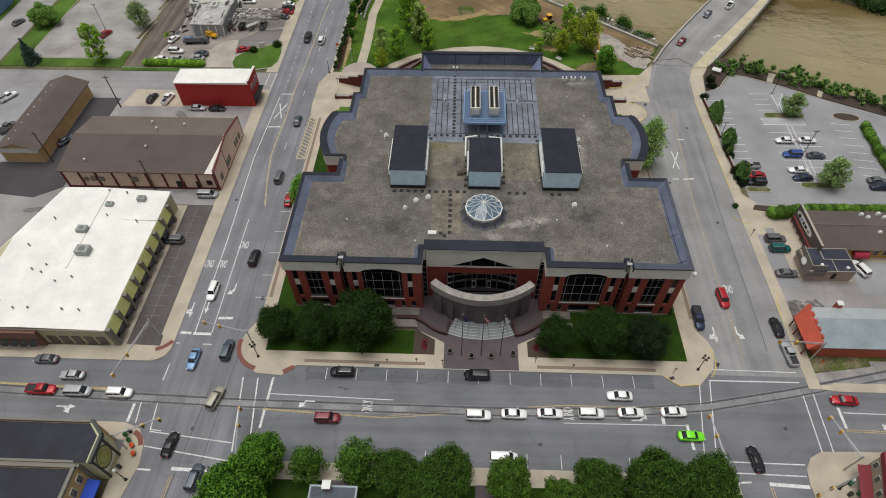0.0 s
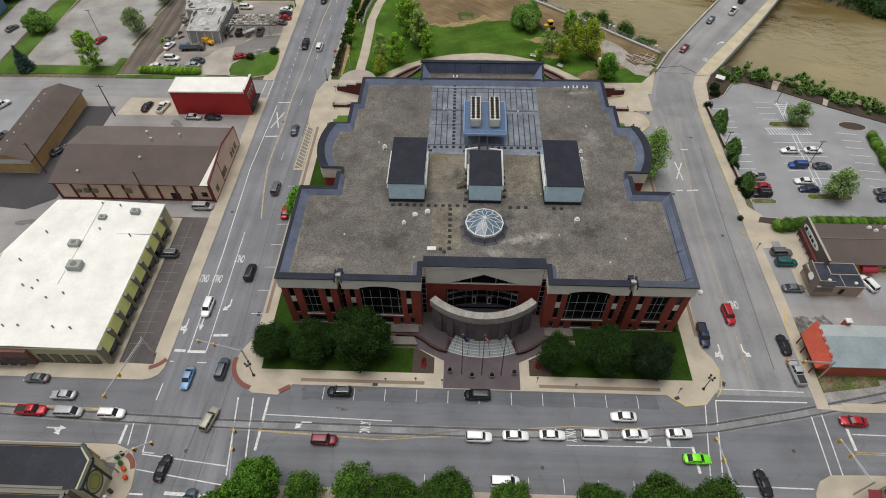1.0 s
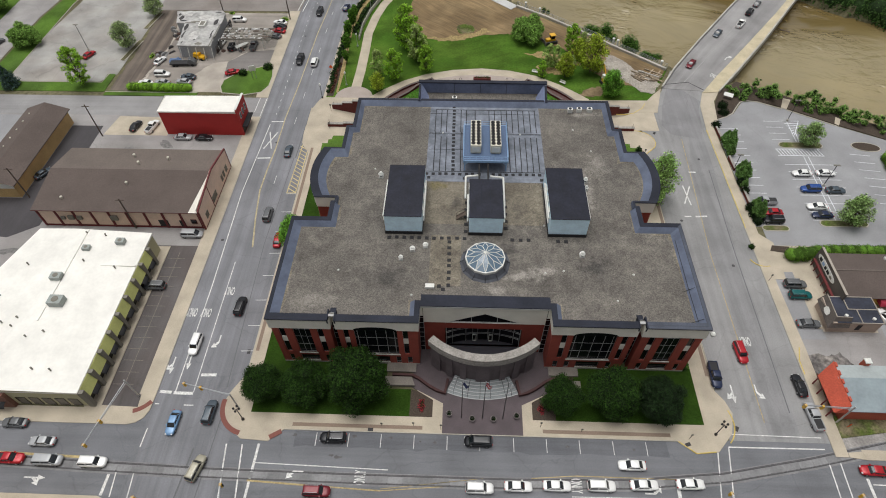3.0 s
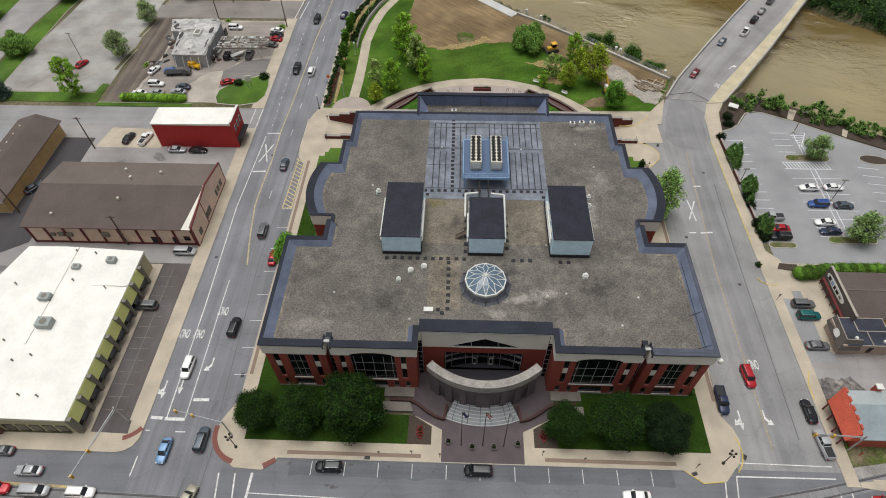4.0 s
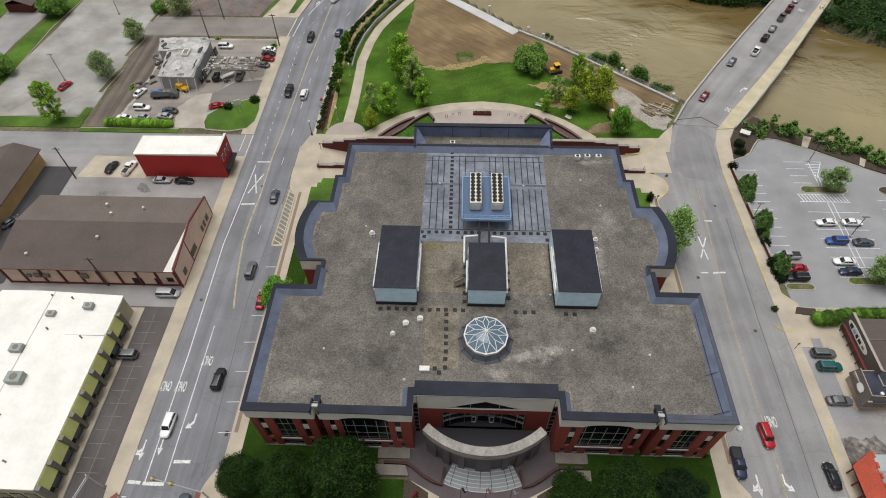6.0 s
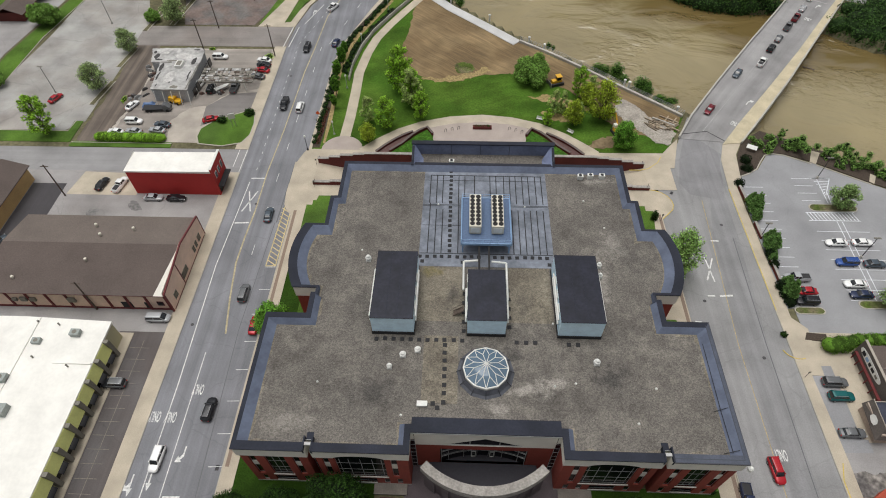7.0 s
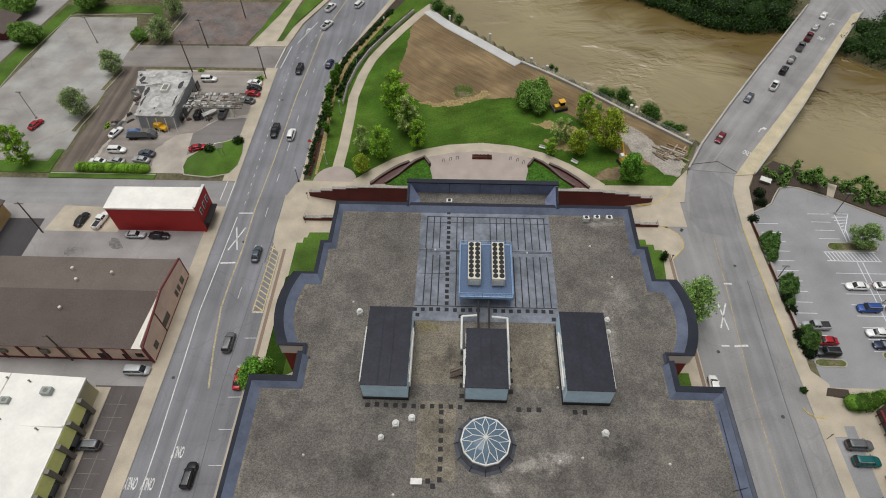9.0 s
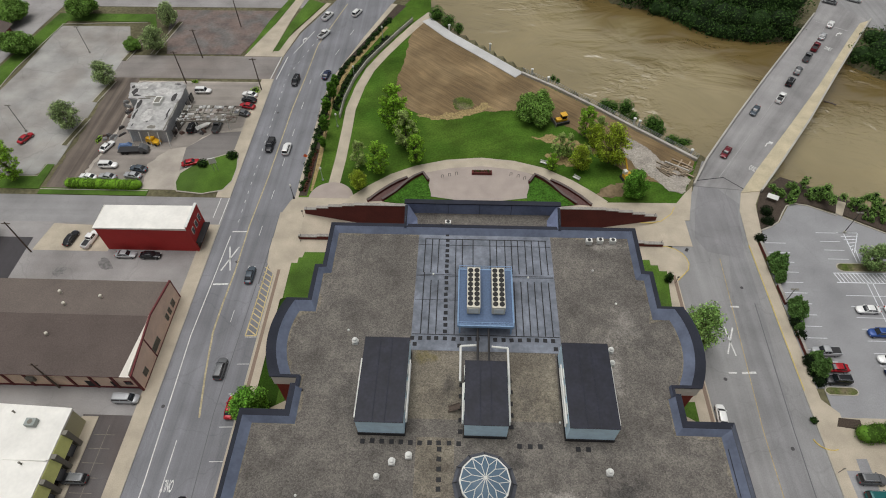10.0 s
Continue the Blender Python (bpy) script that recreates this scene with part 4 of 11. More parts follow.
slab("rail_bed_east", [(64.7, -15.1), (67.2, -14.8), (130, -14.8), (130, -9.6), (64.7, -9.6)], -0.05, 0.03, RAIL_BED, "grey ballast and gravel beside the railway", "railway")
slab("pavement_rail_side", [(67.6, -16.4), (130, -16.4), (130, -14.6), (67.2, -14.6)], -0.05, 0.13, CONCRETE, "tan concrete walk beside the railway", "pavement")
isl = [(-76.7, 88), (-78, 91), (-77.9, 94.4), (-75, 98), (-70, 100.8), (-66.2, 102.8), (-64.4, 101.8), (-63.4, 97), (-63.4, 92), (-65, 88.6), (-70, 87.2), (-76.7, 88)]
bm = bmesh.new()
ribbon(bm, isl, -0.16, 0.16, 0.0, 0.19)
ribbon(bm, [(-112, 87.9), (-84, 87.9)], -0.12, 0.12, 0.0, 0.17)
ribbon(bm, [(-145, 93), (-145, 140), (-141.6, 166)], -0.12, 0.12, 0.0, 0.15)
ribbon(bm, [(-140, 92.6), (-115, 92.6), (-114.6, 97)], -0.12, 0.12, 0.0, 0.15)
ribbon(bm, [(-142, 166), (-113, 167.6)], -0.12, 0.12, 0.0, 0.15)
structure("kerb_verge", bm, KERB, "pale concrete kerb round grass verges", "kerb")

for s in (-1, 1):
    slab("well_floor", [(s * 31.2, 24.5), (s * 38.8, 24.5), (s * 40.4, 31), (s * 37, 33), (s * 31.2, 30)], 0.0, 0.17, CONCRETE, "tan concrete floor in the corner between walls", "pavement")
slab("lot_east_south", rect(66.4, 130, 32.8, 38.7), -0.05, 0.033, ASPHALT_LOT, "grey asphalt drive between car park and hedge", "parking lot")
slab("pavement_east_fill", [(64.2, 23), (66.8, 23), (67.4, 33.6), (64.6, 36.6)], -0.05, 0.147, CONCRETE, "tan concrete corner beside the restaurant", "pavement")
slab("road_east_edge", [(47.4, 59), (50.6, 59), (51.6, 75), (47.4, 75)], -0.05, 0.03, ASPHALT_E, "pale asphalt at the apron edge", "road")
for k, (rx, ry, z, m, nm, lb, ct) in enumerate(((3.7, 1.9, 0.16, KERB, "island_kerb", "pale kerb round a bare island", "kerb"), (3.45, 1.65, 0.19, MULCH, "island_mulch", "bare brown mulch on a car park island", "flower bed"))):
    slab(nm, [(102.8 + rx * math.cos(a), 67.9 + ry * math.sin(a) - 0.12 * rx * math.cos(a)) for a in [q * math.tau / 20 for q in range(20)]], 0.0, z, m, lb, ct)

slab("restaurant_bed", [(65.9, 31.0), (70.4, 30.6), (70.6, 32.4), (66.8, 32.7)], 0.0, 0.19, MULCH, "small mulched bed beside the restaurant hedge", "flower bed")

# ---- street markings ----
Z_MARK = 0.045


def mark_lines(name, segs, material, label, w=0.12, z=Z_MARK):
    bm = bmesh.new()
    for s in segs:
        a, b = s[0], s[1]
        hw = (s[2] if len(s) > 2 else w) / 2
        ribbon(bm, [a, b], -hw, hw, z - 0.02, z)
    return structure(name, bm, material, label, "road marking")


def dashes(a, b, on, off):
    a, b = Vector(a), Vector(b)
    n = (b - a).length
    d = (b - a) / n
    out, s = [], 0.0
    while s < n:
        e = min(s + on, n)
        out.append((tuple(a + d * s), tuple(a + d * e)))
        s += on + off
    return out


white = [((-58.9, -7.2), (-59.1, 17.7), 0.2), ((-59.1, 17.7), (-60.0, 46.6), 0.2), ((-60.0, 46.6), (-58.9, 73.7), 0.2), ((-55.4, -7.2), (-55.75, 24.6), 0.16), ((-64.6, 86.4), (-64.75, 79.2), 0.18), ((-62.5, 88), (-62.7, 77), 0.18), ((-59.1, 59.6), (-55.7, 59.8), 0.4), ((-58.8, 75), (-55.4, 75.1), 0.35),
         ((-58.4, 63.4), (-56.0, 70.4), 0.32), ((-56.3, 63.5), (-58.2, 70.4), 0.32),
         ((-61.6, 136), (-60.5, 148), 0.25), ((-63.4, 136), (-62.4, 148), 0.25), ((-59, 150), (-54.6, 163), 0.2),
         # crossings round the west junction
         ((-61.9, -7.3), (-59.6, -7.4), 0.6), ((-59.2, -7.5), (-55.4, -7.5), 0.6), ((-62.0, -9.8), (-61.2, -9.8), 0.2), ((-56.4, -9.9), (-54.6, -9.9), 0.2), ((-55, -3.6), (-52, -3.5), 0.6),
         ((-46.3, -17), (-44.6, -31.5), 0.25), ((-43.4, -17), (-41.6, -31.5), 0.25), ((-40.4, -16.8), (-40.65, -27), 0.45),
         ((-61.8, -18.1), (-61.7, -14.6), 0.2), ((-61.2, -22.6), (-60.7, -27.9), 0.2), ((-65.5, -23), (-65.55, -26.6), 0.5), ((-64.35, -22.6), (-63.9, -26.8), 0.2), ((-60.7, -27.95), (-58.6, -28.1), 0.2), ((-60.6, -35.1), (-58, -35.15), 0.3),
         ((-54.4, -34.8), (-45.3, -35.1), 0.6), ((-60.7, -28.3), (-45.1, -29.9), 0.2), ((-60.7, -31), (-44.5, -33.2), 0.2),
         ((-40.6, -20.2), (-16.6, -20.75), 0.16),
         # east junction
         ((44.4, -12.4), (61, -12.6), 0.16), ((43.95, -14.8), (60.9, -14.7), 0.22), ((43.95, -14.8), (41.3, -30), 0.2), ((41.9, -15.2), (39.2, -30), 0.2),
         ((60.7, -17.2), (60.2, -28.1), 0.2), ((62.7, -17), (62.2, -28), 0.2), ((66.25, -19.6), (66.25, -23.6), 0.5),
         ((43, -30.4), (56.4, -30.5), 0.2), ((43, -32.3), (55.9, -32.5), 0.2), ((49.2, -34), (55.9, -34.3), 0.6), ((43.3, -34), (46.2, -33.8), 0.3),
         ((33.45, -20.9), (33.4, -23.9), 0.6), ((15.1, -24.25), (37.9, -24.0), 0.14), ((37.55, -23.8), (37.75, -28.5), 0.5),
         ((49, 41.4), (50.6, 41.4), 0.35), ((51.6, 41.4), (54.4, 41.6), 0.45), ((53.6, 57), (55.4, 57), 0.4), ((50.0, 45.6), (52.6, 51.8), 0.3), ((51.5, 45.2), (50.9, 52.0), 0.3),
         ((45, 12), (43.8, 3.2), 0.1), ((66.8, -20.6), (130, -21.4), 0.18)]
white += [((x, -14.4), (x, -16.9), 0.12) for x in (-30.2, -24.3, -18.4, -12.4, -6.4, -0.5, 5.6, 11.5, 17.4, 23.4, 29.3)]
white += [((x, -32.7), (x, -30.2), 0.12) for x in (-10, 2, 8, 14, 20, 26, 32)]
white += [((-46.2, y), (-48.6, y - 0.1), 0.12) for y in (2, 8, 14.4, 21, 27.4, 34, 40.4, 46.6)]
white += dashes((-58.2, 78), (-58.6, 136), 1.0, 2.2) + dashes((-52.6, 50), (-50.9, 136), 3, 9)
white += dashes((-58.4, 138), (-50, 168), 1.0, 2.4) + dashes((-48.6, 138), (-40, 170), 3, 9)
mark_lines("marking_white", white, WHITE_LINE, "white painted lane and crossing lines")
yellow = [((-53.9, -36.1), (-55.3, -60), 0.14), ((-54.3, -36.1), (-55.7, -60), 0.14),
          ((-41, -23.3), (-30.3, -23.8), 0.3), ((-30.3, -23.8), (-17.7, -24.3), 0.24), ((-17.7, -24.3), (-6, -23.2), 0.15), ((8.4, -21.4), (16.1, -20.75), 0.14), ((16.1, -20.75), (33.3, -20.8), 0.16), ((-17.7, -24.0), (0, -21.7), 0.12), ((-94, -19.6), (-68, -20.3), 0.45), ((66, -23.85), (130, -24.7), 0.15), ((66, -24.2), (130, -25.05), 0.15), ((49.2, -34.5), (49.8, -60), 0.15), ((49.6, -34.5), (50.2, -60), 0.15)]
mark_lines("marking_yellow", yellow, YELLOW_LINE, "faded yellow centre lines and hatching", z=0.05)
CENTRE = [(-52.9, 29), (-54.4, 38), (-55.6, 47.5), (-55.5, 55), (-55.1, 63), (-55.2, 77), (-54.4, 94), (-53.8, 122), (-52.9, 136), (-52.0, 155), (-46, 181)]
centre = [(a, b, 0.3 if a[1] > 60 else 0.36) for a, b in zip(CENTRE, CENTRE[1:])]
mark_lines("marking_centre", centre, YELLOW_FAINT, "worn tan yellow double centre line", z=0.05)
hatch = [((-48.5, 48.5 + 1.35 * k), (-46.4, 47.0 + 1.35 * k), 0.24) for k in range(13)] + [((-48.6, 46.8), (-48.0, 65.4), 0.24), ((-46.4, 46.8), (-46.3, 62.8), 0.24), ((-48.6, 46.8), (-46.4, 46.9), 0.24)]
mark_lines("marking_hatch", hatch, YELLOW_HATCH, "yellow hatching beside the kerb", z=0.052)
# stall lines of the lots
stalls = [((-71.6, y), (-67.6, y), 0.1) for y in (-6, -3.4, -0.8, 1.8, 4.4, 7, 9.6, 12.2, 14.8, 17.4, 20, 22.6, 25.2)] + [((-69.3, -7), (-69.3, 27), 0.1)]
mark_lines("marking_shop_stalls", stalls, mat("lot_paint_tan", (0.19, 0.168, 0.14), 0.9, grain=0.3, scale=2), "worn white stall lines on dark asphalt")
stalls = [((66.4, y), (71.2, y), 0.14) for y in (44.4, 47, 49.8, 52.6, 55.4, 58.2, 61, 63.8, 66.6, 69.4, 72.2, 75)]
stalls += [((79.2, y), (91.4, y), 0.13) for y in (41, 43.8, 46.6, 49.4, 52.2, 55, 57.8, 60.6)] + [((79.2, y), (83.8, y), 0.13) for y in (70.6, 73.2, 75.8, 78.4)] + [((84.5, 40), (85.1, 63.8), 0.17), ((85.7, 40), (86.3, 63.8), 0.17), ((85.3, 69.8), (85.6, 78.5), 0.2), ((86.0, 69.8), (86.4, 73.6), 0.17)]
stalls += [((84.4 + 0.25 * k, 78.5 - 1.05 * k), (88.9 - 0.6 * k, 78.5 - 0.95 * k), 0.2) for k in range(6)] + [((84.0, 78.5), (88.9, 78.6), 0.2), ((88.9, 78.6), (85.8, 72.6), 0.2)]
stalls += [((78.9 + 0.83 * k, 66.6), (79.6 + 0.83 * k, 64.1), 0.2) for k in range(14)] + [((78.6, 64.05), (90.7, 64.05), 0.2), ((78.7, 66.6), (90.4, 66.8), 0.2)]
stalls += [((97.5, y), (102.5, y - 0.6), 0.13) for y in (41, 44, 47, 50, 53, 56, 59, 62, 65)]
mark_lines("marking_lot_stalls", stalls, LOT_LINE, "white stall lines and hatching of the car park", z=0.055)
patches = [((-49.2, -6), (-50.4, 30), 0.16), ((-50.4, 30), (-49.4, 60), 0.16), ((57, -8), (57.8, 30), 0.2), ((57.8, 30), (59, 58), 0.2), ((-55.6, -60), (-52, -18), 0.3), ((-50.6, -60), (-48.6, -12), 0.2), ((-49, 60), (-48.6, 80), 0.3)]
mark_lines("sealed_crack", patches, PATCH, "dark tar sealed cracks in the asphalt", z=0.041)


def text_mesh(name, text, size, m, material, label):
    """Painted letters laid flat on the street."""
    cu = bpy.data.curves.new(name, "FONT")
    cu.body, cu.size, cu.align_x, cu.align_y, cu.offset = text, 1.0, "CENTER", "CENTER", 0.02
    tmp = bpy.data.objects.new(name, cu)
    me = bpy.data.meshes.new_from_object(tmp)
    bpy.data.objects.remove(tmp)
    me.materials.clear()
    me.materials.append(material)
    ob = new(name, me)
    ob.matrix_basis = m @ Matrix.Diagonal((size[0], size[1], 1, 1))
    return tagged(ob, label, "road marking", kind="structure")


# words read from the lane's approach
for x, y, rz in ((-58.3, 10.9, 180), (-61.3, 10.9, 180), (-54.8, 16.6, 180), (53.3, 7.2, 180), (-21.3, -22.2, 90), (16, -22.4, 270)):
    text_mesh("marking_word", "ONLY", (0.8, 2.9) if rz not in (90, 270) else (0.9, 2.6), pose(x, y, Z_MARK + 0.006, 0, 0, rz), WHITE_LINE, "white ONLY lettering painted on the lane")
text_mesh("marking_word", "ONLY", (0.8, 2.6), pose(111.0, 155.8, 0.2, 0, 0, -36), WHITE_LINE, "worn white ONLY lettering on the bridge lane")
text_mesh("marking_word", "ONLY", (0.8, 2.6), pose(71.0, 99.7, 0.2, 0, 0, -36), WHITE_LINE, "worn white ONLY lettering on the bridge lane")


def arrow(x, y, rz, kind="straight", material=WHITE_LINE, s=1.0, z=Z_MARK, side=1):
    bm = bmesh.new()
    if kind in ("straight", "both"):
        prism(bm, [(-0.13, -1.8), (0.13, -1.8), (0.13, 0.6), (0.5, 0.6), (0, 2.0), (-0.5, 0.6), (-0.13, 0.6)], -0.02, 0.004)
    if kind in ("turn", "both"):
        prism(bm, [(-0.13, -1.8), (0.13, -1.8), (0.13, -0.4), (0.7, 0.3), (0.95, -0.1), (1.3, 1.1), (0.1, 1.0), (0.4, 0.6), (-0.13, 0.0)], -0.02, 0.008)
    ob = structure("marking_arrow", bm, material, "white painted lane arrow", "road marking")
    ob.matrix_basis = pose(x, y, z, 0, 0, rz) @ Matrix.Diagonal((s * side, s, 1, 1))


for a in ((-61.3, -1.6, 180, "both"), (-58.2, -0.6, 180, "straight"), (-53.6, 3.6, 180, "turn"), (47.6, -4.4, 180, "both"), (52.2, -4.2, 180, "turn", WHITE_LINE, 1.0, Z_MARK, -1),
          (-78.4, -24, 270, "both"), (74, -22.4, 90, "turn", WHITE_LINE, 1.0, Z_MARK, -1), (-33.2, -21.5, 90, "turn", WHITE_LINE, 1.0, Z_MARK, -1), (-57.4, 158, 10, "turn"), (29.4, -23.3, 270, "turn", WHITE_LINE, 1.0, Z_MARK, -1)):
    arrow(*a)
arrow(77.8, 110.0, -36, "turn", WHITE_LINE, z=0.2)
arrow(117.4, 164.8, -36, "turn", WHITE_LINE, z=0.2)

# railway in the street
TRACK = [(-200, -17.6), (-92.5, -20.9), (-70, -21.7), (-48, -22.3), (-22, -22.5), (5, -22.5), (26, -21.9), (42, -20.3), (58, -17.2), (78, -12.7), (120, -1)]
bm = bmesh.new()
for o in (-0.72, 0.72):
    ribbon(bm, TRACK, o - 0.09, o + 0.09, 0.0, 0.06)
    ribbon(bm, TRACK, o + 0.12, o + 0.24, 0.0, 0.045)
structure("railway_rails", bm, RAIL, "rusty steel rails set in the street", "railway")
track_bed = bmesh.new()
ribbon(track_bed, TRACK, -1.15, 1.15, 0.0, 0.036)
bed = structure("railway_bed", track_bed, mat("track_concrete", (0.20, 0.20, 0.203), 0.9, grain=0.15, scale=3, stain=0.2, stain_scale=0.3), "grey concrete crossing panels between the rails", "railway")
PANEL = None
for (ax, ay), (bx, by) in zip(TRACK[1:], TRACK[2:]):
    q = math.hypot(bx - ax, by - ay)
    n = max(1, round(q / 2.6))
    a = math.degrees(math.atan2(by - ay, bx - ax))
    for k in range(n):
        f = (k + 0.5) / n
        if PANEL is None:
            bm = bmesh.new()
            box(bm, -1.24, 1.24, -0.54, 0.54, 0.0, 0.05)
            bmesh.ops.bevel(bm, geom=bm.edges[:], offset=0.01, segments=1, affect="EDGES")
            p = part("panel", bm, mat("track_panel", (0.215, 0.215, 0.218), 0.9, grain=0.12, scale=3, stain=0.2, stain_scale=0.3, random=0.12), bed)
            PANEL = p.data
        else:
            p = new("panel", PANEL)
            p.parent = bed
        p.matrix_basis = pose(ax + (bx - ax) * f, ay + (by - ay) * f, 0.0, 0, 0, a)

# ---- courthouse ----
court = thing("courthouse", "red brick courthouse with cream cornice and dark arched windows", "courthouse")
Z_DECK, Z_PAR, Z_FAS = 15.0, 16.0, 12.8


def mirrored(pts):
    return [(-x, y) for x, y in pts[::-1]]


BAY = arc(20.0, 38.5, 17.5, -27, 24.2, 10)
SIDE = [(39, 24.1), (31.7, 24.1), (31.7, 28.7), (30.9, 28.7), (30.9, BAY[0][1])] + BAY + [(31.9, BAY[-1][1]), (31.9, 53.5), (30.4, 53.6), (30.4, 64.3), (15.2, 64.3)]
OUTLINE = [(11.4, 3.4), (12.2, 3.4), (12.2, 0), (26.9, 0), (26.9, 1.6), (28.2, 1.6), (28.2, 0), (39, 0)] + SIDE
FULL = OUTLINE + mirrored(OUTLINE)


def inset(poly, d):
    """A closed polygon, counter-clockwise, moved inwards by d."""
    out, n = [], len(poly)
    for i in range(n):
        p0, p1, p2 = Vector(poly[i - 1]), Vector(poly[i]), Vector(poly[(i + 1) % n])
        a, b = (p1 - p0).normalized(), (p2 - p1).normalized()
        na, nb = Vector((-a.y, a.x)), Vector((-b.y, b.x))
        m = na + nb
        m = m / max(0.35, m.dot(m) / 2)
        out.append(tuple(p1 + m * d))
    return out


bm = bmesh.new()


def wall_with_holes(bm, x0, x1, z0, z1, y, holes, depth, mi=0):
    """A wall in the plane y with rectangular holes and their reveals."""
    xs = sorted({x0, x1, *[h[0] for h in holes], *[h[1] for h in holes]})
    zs = sorted({z0, z1, *[h[2] for h in holes], *[h[3] for h in holes]})
    for a, b in zip(xs, xs[1:]):
        for c, d in zip(zs, zs[1:]):
            mx, mz = (a + b) / 2, (c + d) / 2
            if not any(h[0] < mx < h[1] and h[2] < mz < h[3] for h in holes):
                quad(bm, [(a, y, c), (b, y, c), (b, y, d), (a, y, d)], mi)
    for a, b, c, d in holes:
        e = y + depth
        for q in ([(a, y, c), (b, y, c), (b, e, c), (a, e, c)], [(a, y, d), (b, y, d), (b, e, d), (a, e, d)],
                  [(a, y, c), (a, y, d), (a, e, d), (a, e, c)], [(b, y, c), (b, y, d), (b, e, d), (b, e, c)]):
            quad(bm, q, mi)


# each front wing: inner part with the arched window, outer part with the square one
INNER = [(14.0, 15.0, 3.9, 12.6), (16.0, 23.9, 3.9, 12.9), (24.9, 25.9, 3.9, 12.6), (13.6, 14.5, 0.5, 2.9), (15.8, 16.7, 0.5, 2.9), (18.0, 22.4, 0.9, 2.9), (23.8, 24.7, 0.5, 2.9)]
OUTER = [(29.6, 30.7, 3.9, 12.6), (32.0, 35.2, 3.9, 12.6), (36.7, 37.8, 3.9, 12.6), (29.6, 30.5, 0.5, 2.9), (31.8, 35.4, 0.9, 2.9), (36.8, 37.6, 0.5, 2.9)]
for s in (-1, 1):
    for holes, x0, x1 in ((INNER, 12.2, 26.9), (OUTER, 28.2, 39)):
        hs = [(min(s * a, s * b), max(s * a, s * b), c, d) for a, b, c, d in holes]
        wall_with_holes(bm, min(s * x0, s * x1), max(s * x0, s * x1), 0, Z_FAS + 0.3, 0, hs, 0.45)
n = len(FULL)
for i in range(n):
    (ax, ay), (bx, by) = FULL[i], FULL[(i + 1) % n]
    if abs(ay) < 0.01 and abs(by) < 0.01:
        continue
    if abs(ay - 3.4) < 0.01 and abs(by - 3.4) < 0.01 and abs(ax - bx) > 5:
        continue
    if (abs(ax) < 27.5 and abs(bx) < 28.5 and ay < 1.7 and abs(ay - by) < 0.01 and ay > 1) or (abs(ay - 3.4) < 0.01 and abs(by - 3.4) < 0.01):
        continue
    quad(bm, [(ax, ay, 0), (bx, by, 0), (bx, by, Z_FAS + 0.3), (ax, ay, Z_FAS + 0.3)])
wall = part("wall", bm, BRICK, court, "red brick wall")

# cream cornice, coping, sloped inner face
bm = bmesh.new()
OV = inset(FULL, -0.25)
def centre_edge(i):
    """The recessed edge over the entrance, which has a band of its own."""
    (ax, ay), (bx, by) = FULL[i], FULL[(i + 1) % n]
    return abs(ay - 3.4) < 0.01 and abs(by - 3.4) < 0.01 and abs(ax - bx) > 5


for i in range(n):
    if centre_edge(i):
        continue
    quad(bm, [(*OV[i], Z_FAS), (*OV[(i + 1) % n], Z_FAS), (*OV[(i + 1) % n], Z_PAR - 0.25), (*OV[i], Z_PAR - 0.25)])
for i in range(n):
    if centre_edge(i):
        continue
    a, b = FULL[i], FULL[(i + 1) % n]
    c, d = OV[(i + 1) % n], OV[i]
    quad(bm, [(*a, Z_FAS), (*b, Z_FAS), (*c, Z_FAS), (*d, Z_FAS)])
part("cornice", bm, EIFS, court, "cream stucco cornice band")
bm = bmesh.new()
# the roof edge runs straight past the slots, which only break its coping
ROOF = [p for p in FULL if not (abs(p[1] - 1.6) < 0.01)]
nr = len(ROOF)
O2, OVR = inset(ROOF, -0.4), inset(ROOF, -0.25)


def inset_by_edge(poly, dist):
    """A closed polygon moved inwards by a width of its own on each edge."""
    out, n = [], len(poly)
    for i in range(n):
        p0, p1, p2 = Vector(poly[i - 1]), Vector(poly[i]), Vector(poly[(i + 1) % n])
        a, b = (p1 - p0).normalized(), (p2 - p1).normalized()
        na, nb, da, db = Vector((-a.y, a.x)), Vector((-b.y, b.x)), dist[i - 1], dist[i]
        det = na.x * nb.y - na.y * nb.x
        if abs(det) < 0.3:
            out.append(tuple(p1 + (na + nb).normalized() * (da + db) / 2))
        else:
            out.append((p1.x + (da * nb.y - db * na.y) / det, p1.y + (na.x * db - nb.x * da) / det))
    return out


def faces_south(i):
    (ax, ay), (bx, by) = ROOF[i], ROOF[(i + 1) % nr]
    return ay < 4 and by < 4 and bx - ax > 0.5


def edge_widths(i):
    """Widths of the coping and of coping and sloped membrane together, inside the wall line."""
    (ax, ay), (bx, by) = ROOF[i], ROOF[(i + 1) % nr]
    x, y, level = abs(ax + bx) / 2, (ay + by) / 2, abs(ay - by) < 0.2
    if faces_south(i):
        return 1.0, 1.25
    if level and 28 < y < 31.5:
        return 0.08, 0.16
    if not level and x < 31.2 and 28 < y < 31.5:
        return 0.08, 0.16
    if level and y < 26:
        return 0.75, 1.65
    if not level and x < 32 and y < 30:
        return 0.6, 1.5
    if x > 33 and 30 < y < 46.2 and not level:
        return 1.35, 3.0
    if level and y < 47:
        return 0.15, 2.0
    if level and y < 55:
        return 0.35, 1.2
    if level:
        return 0.5, 1.7
    return (0.34, 1.85) if x > 38 else (0.45, 1.35)


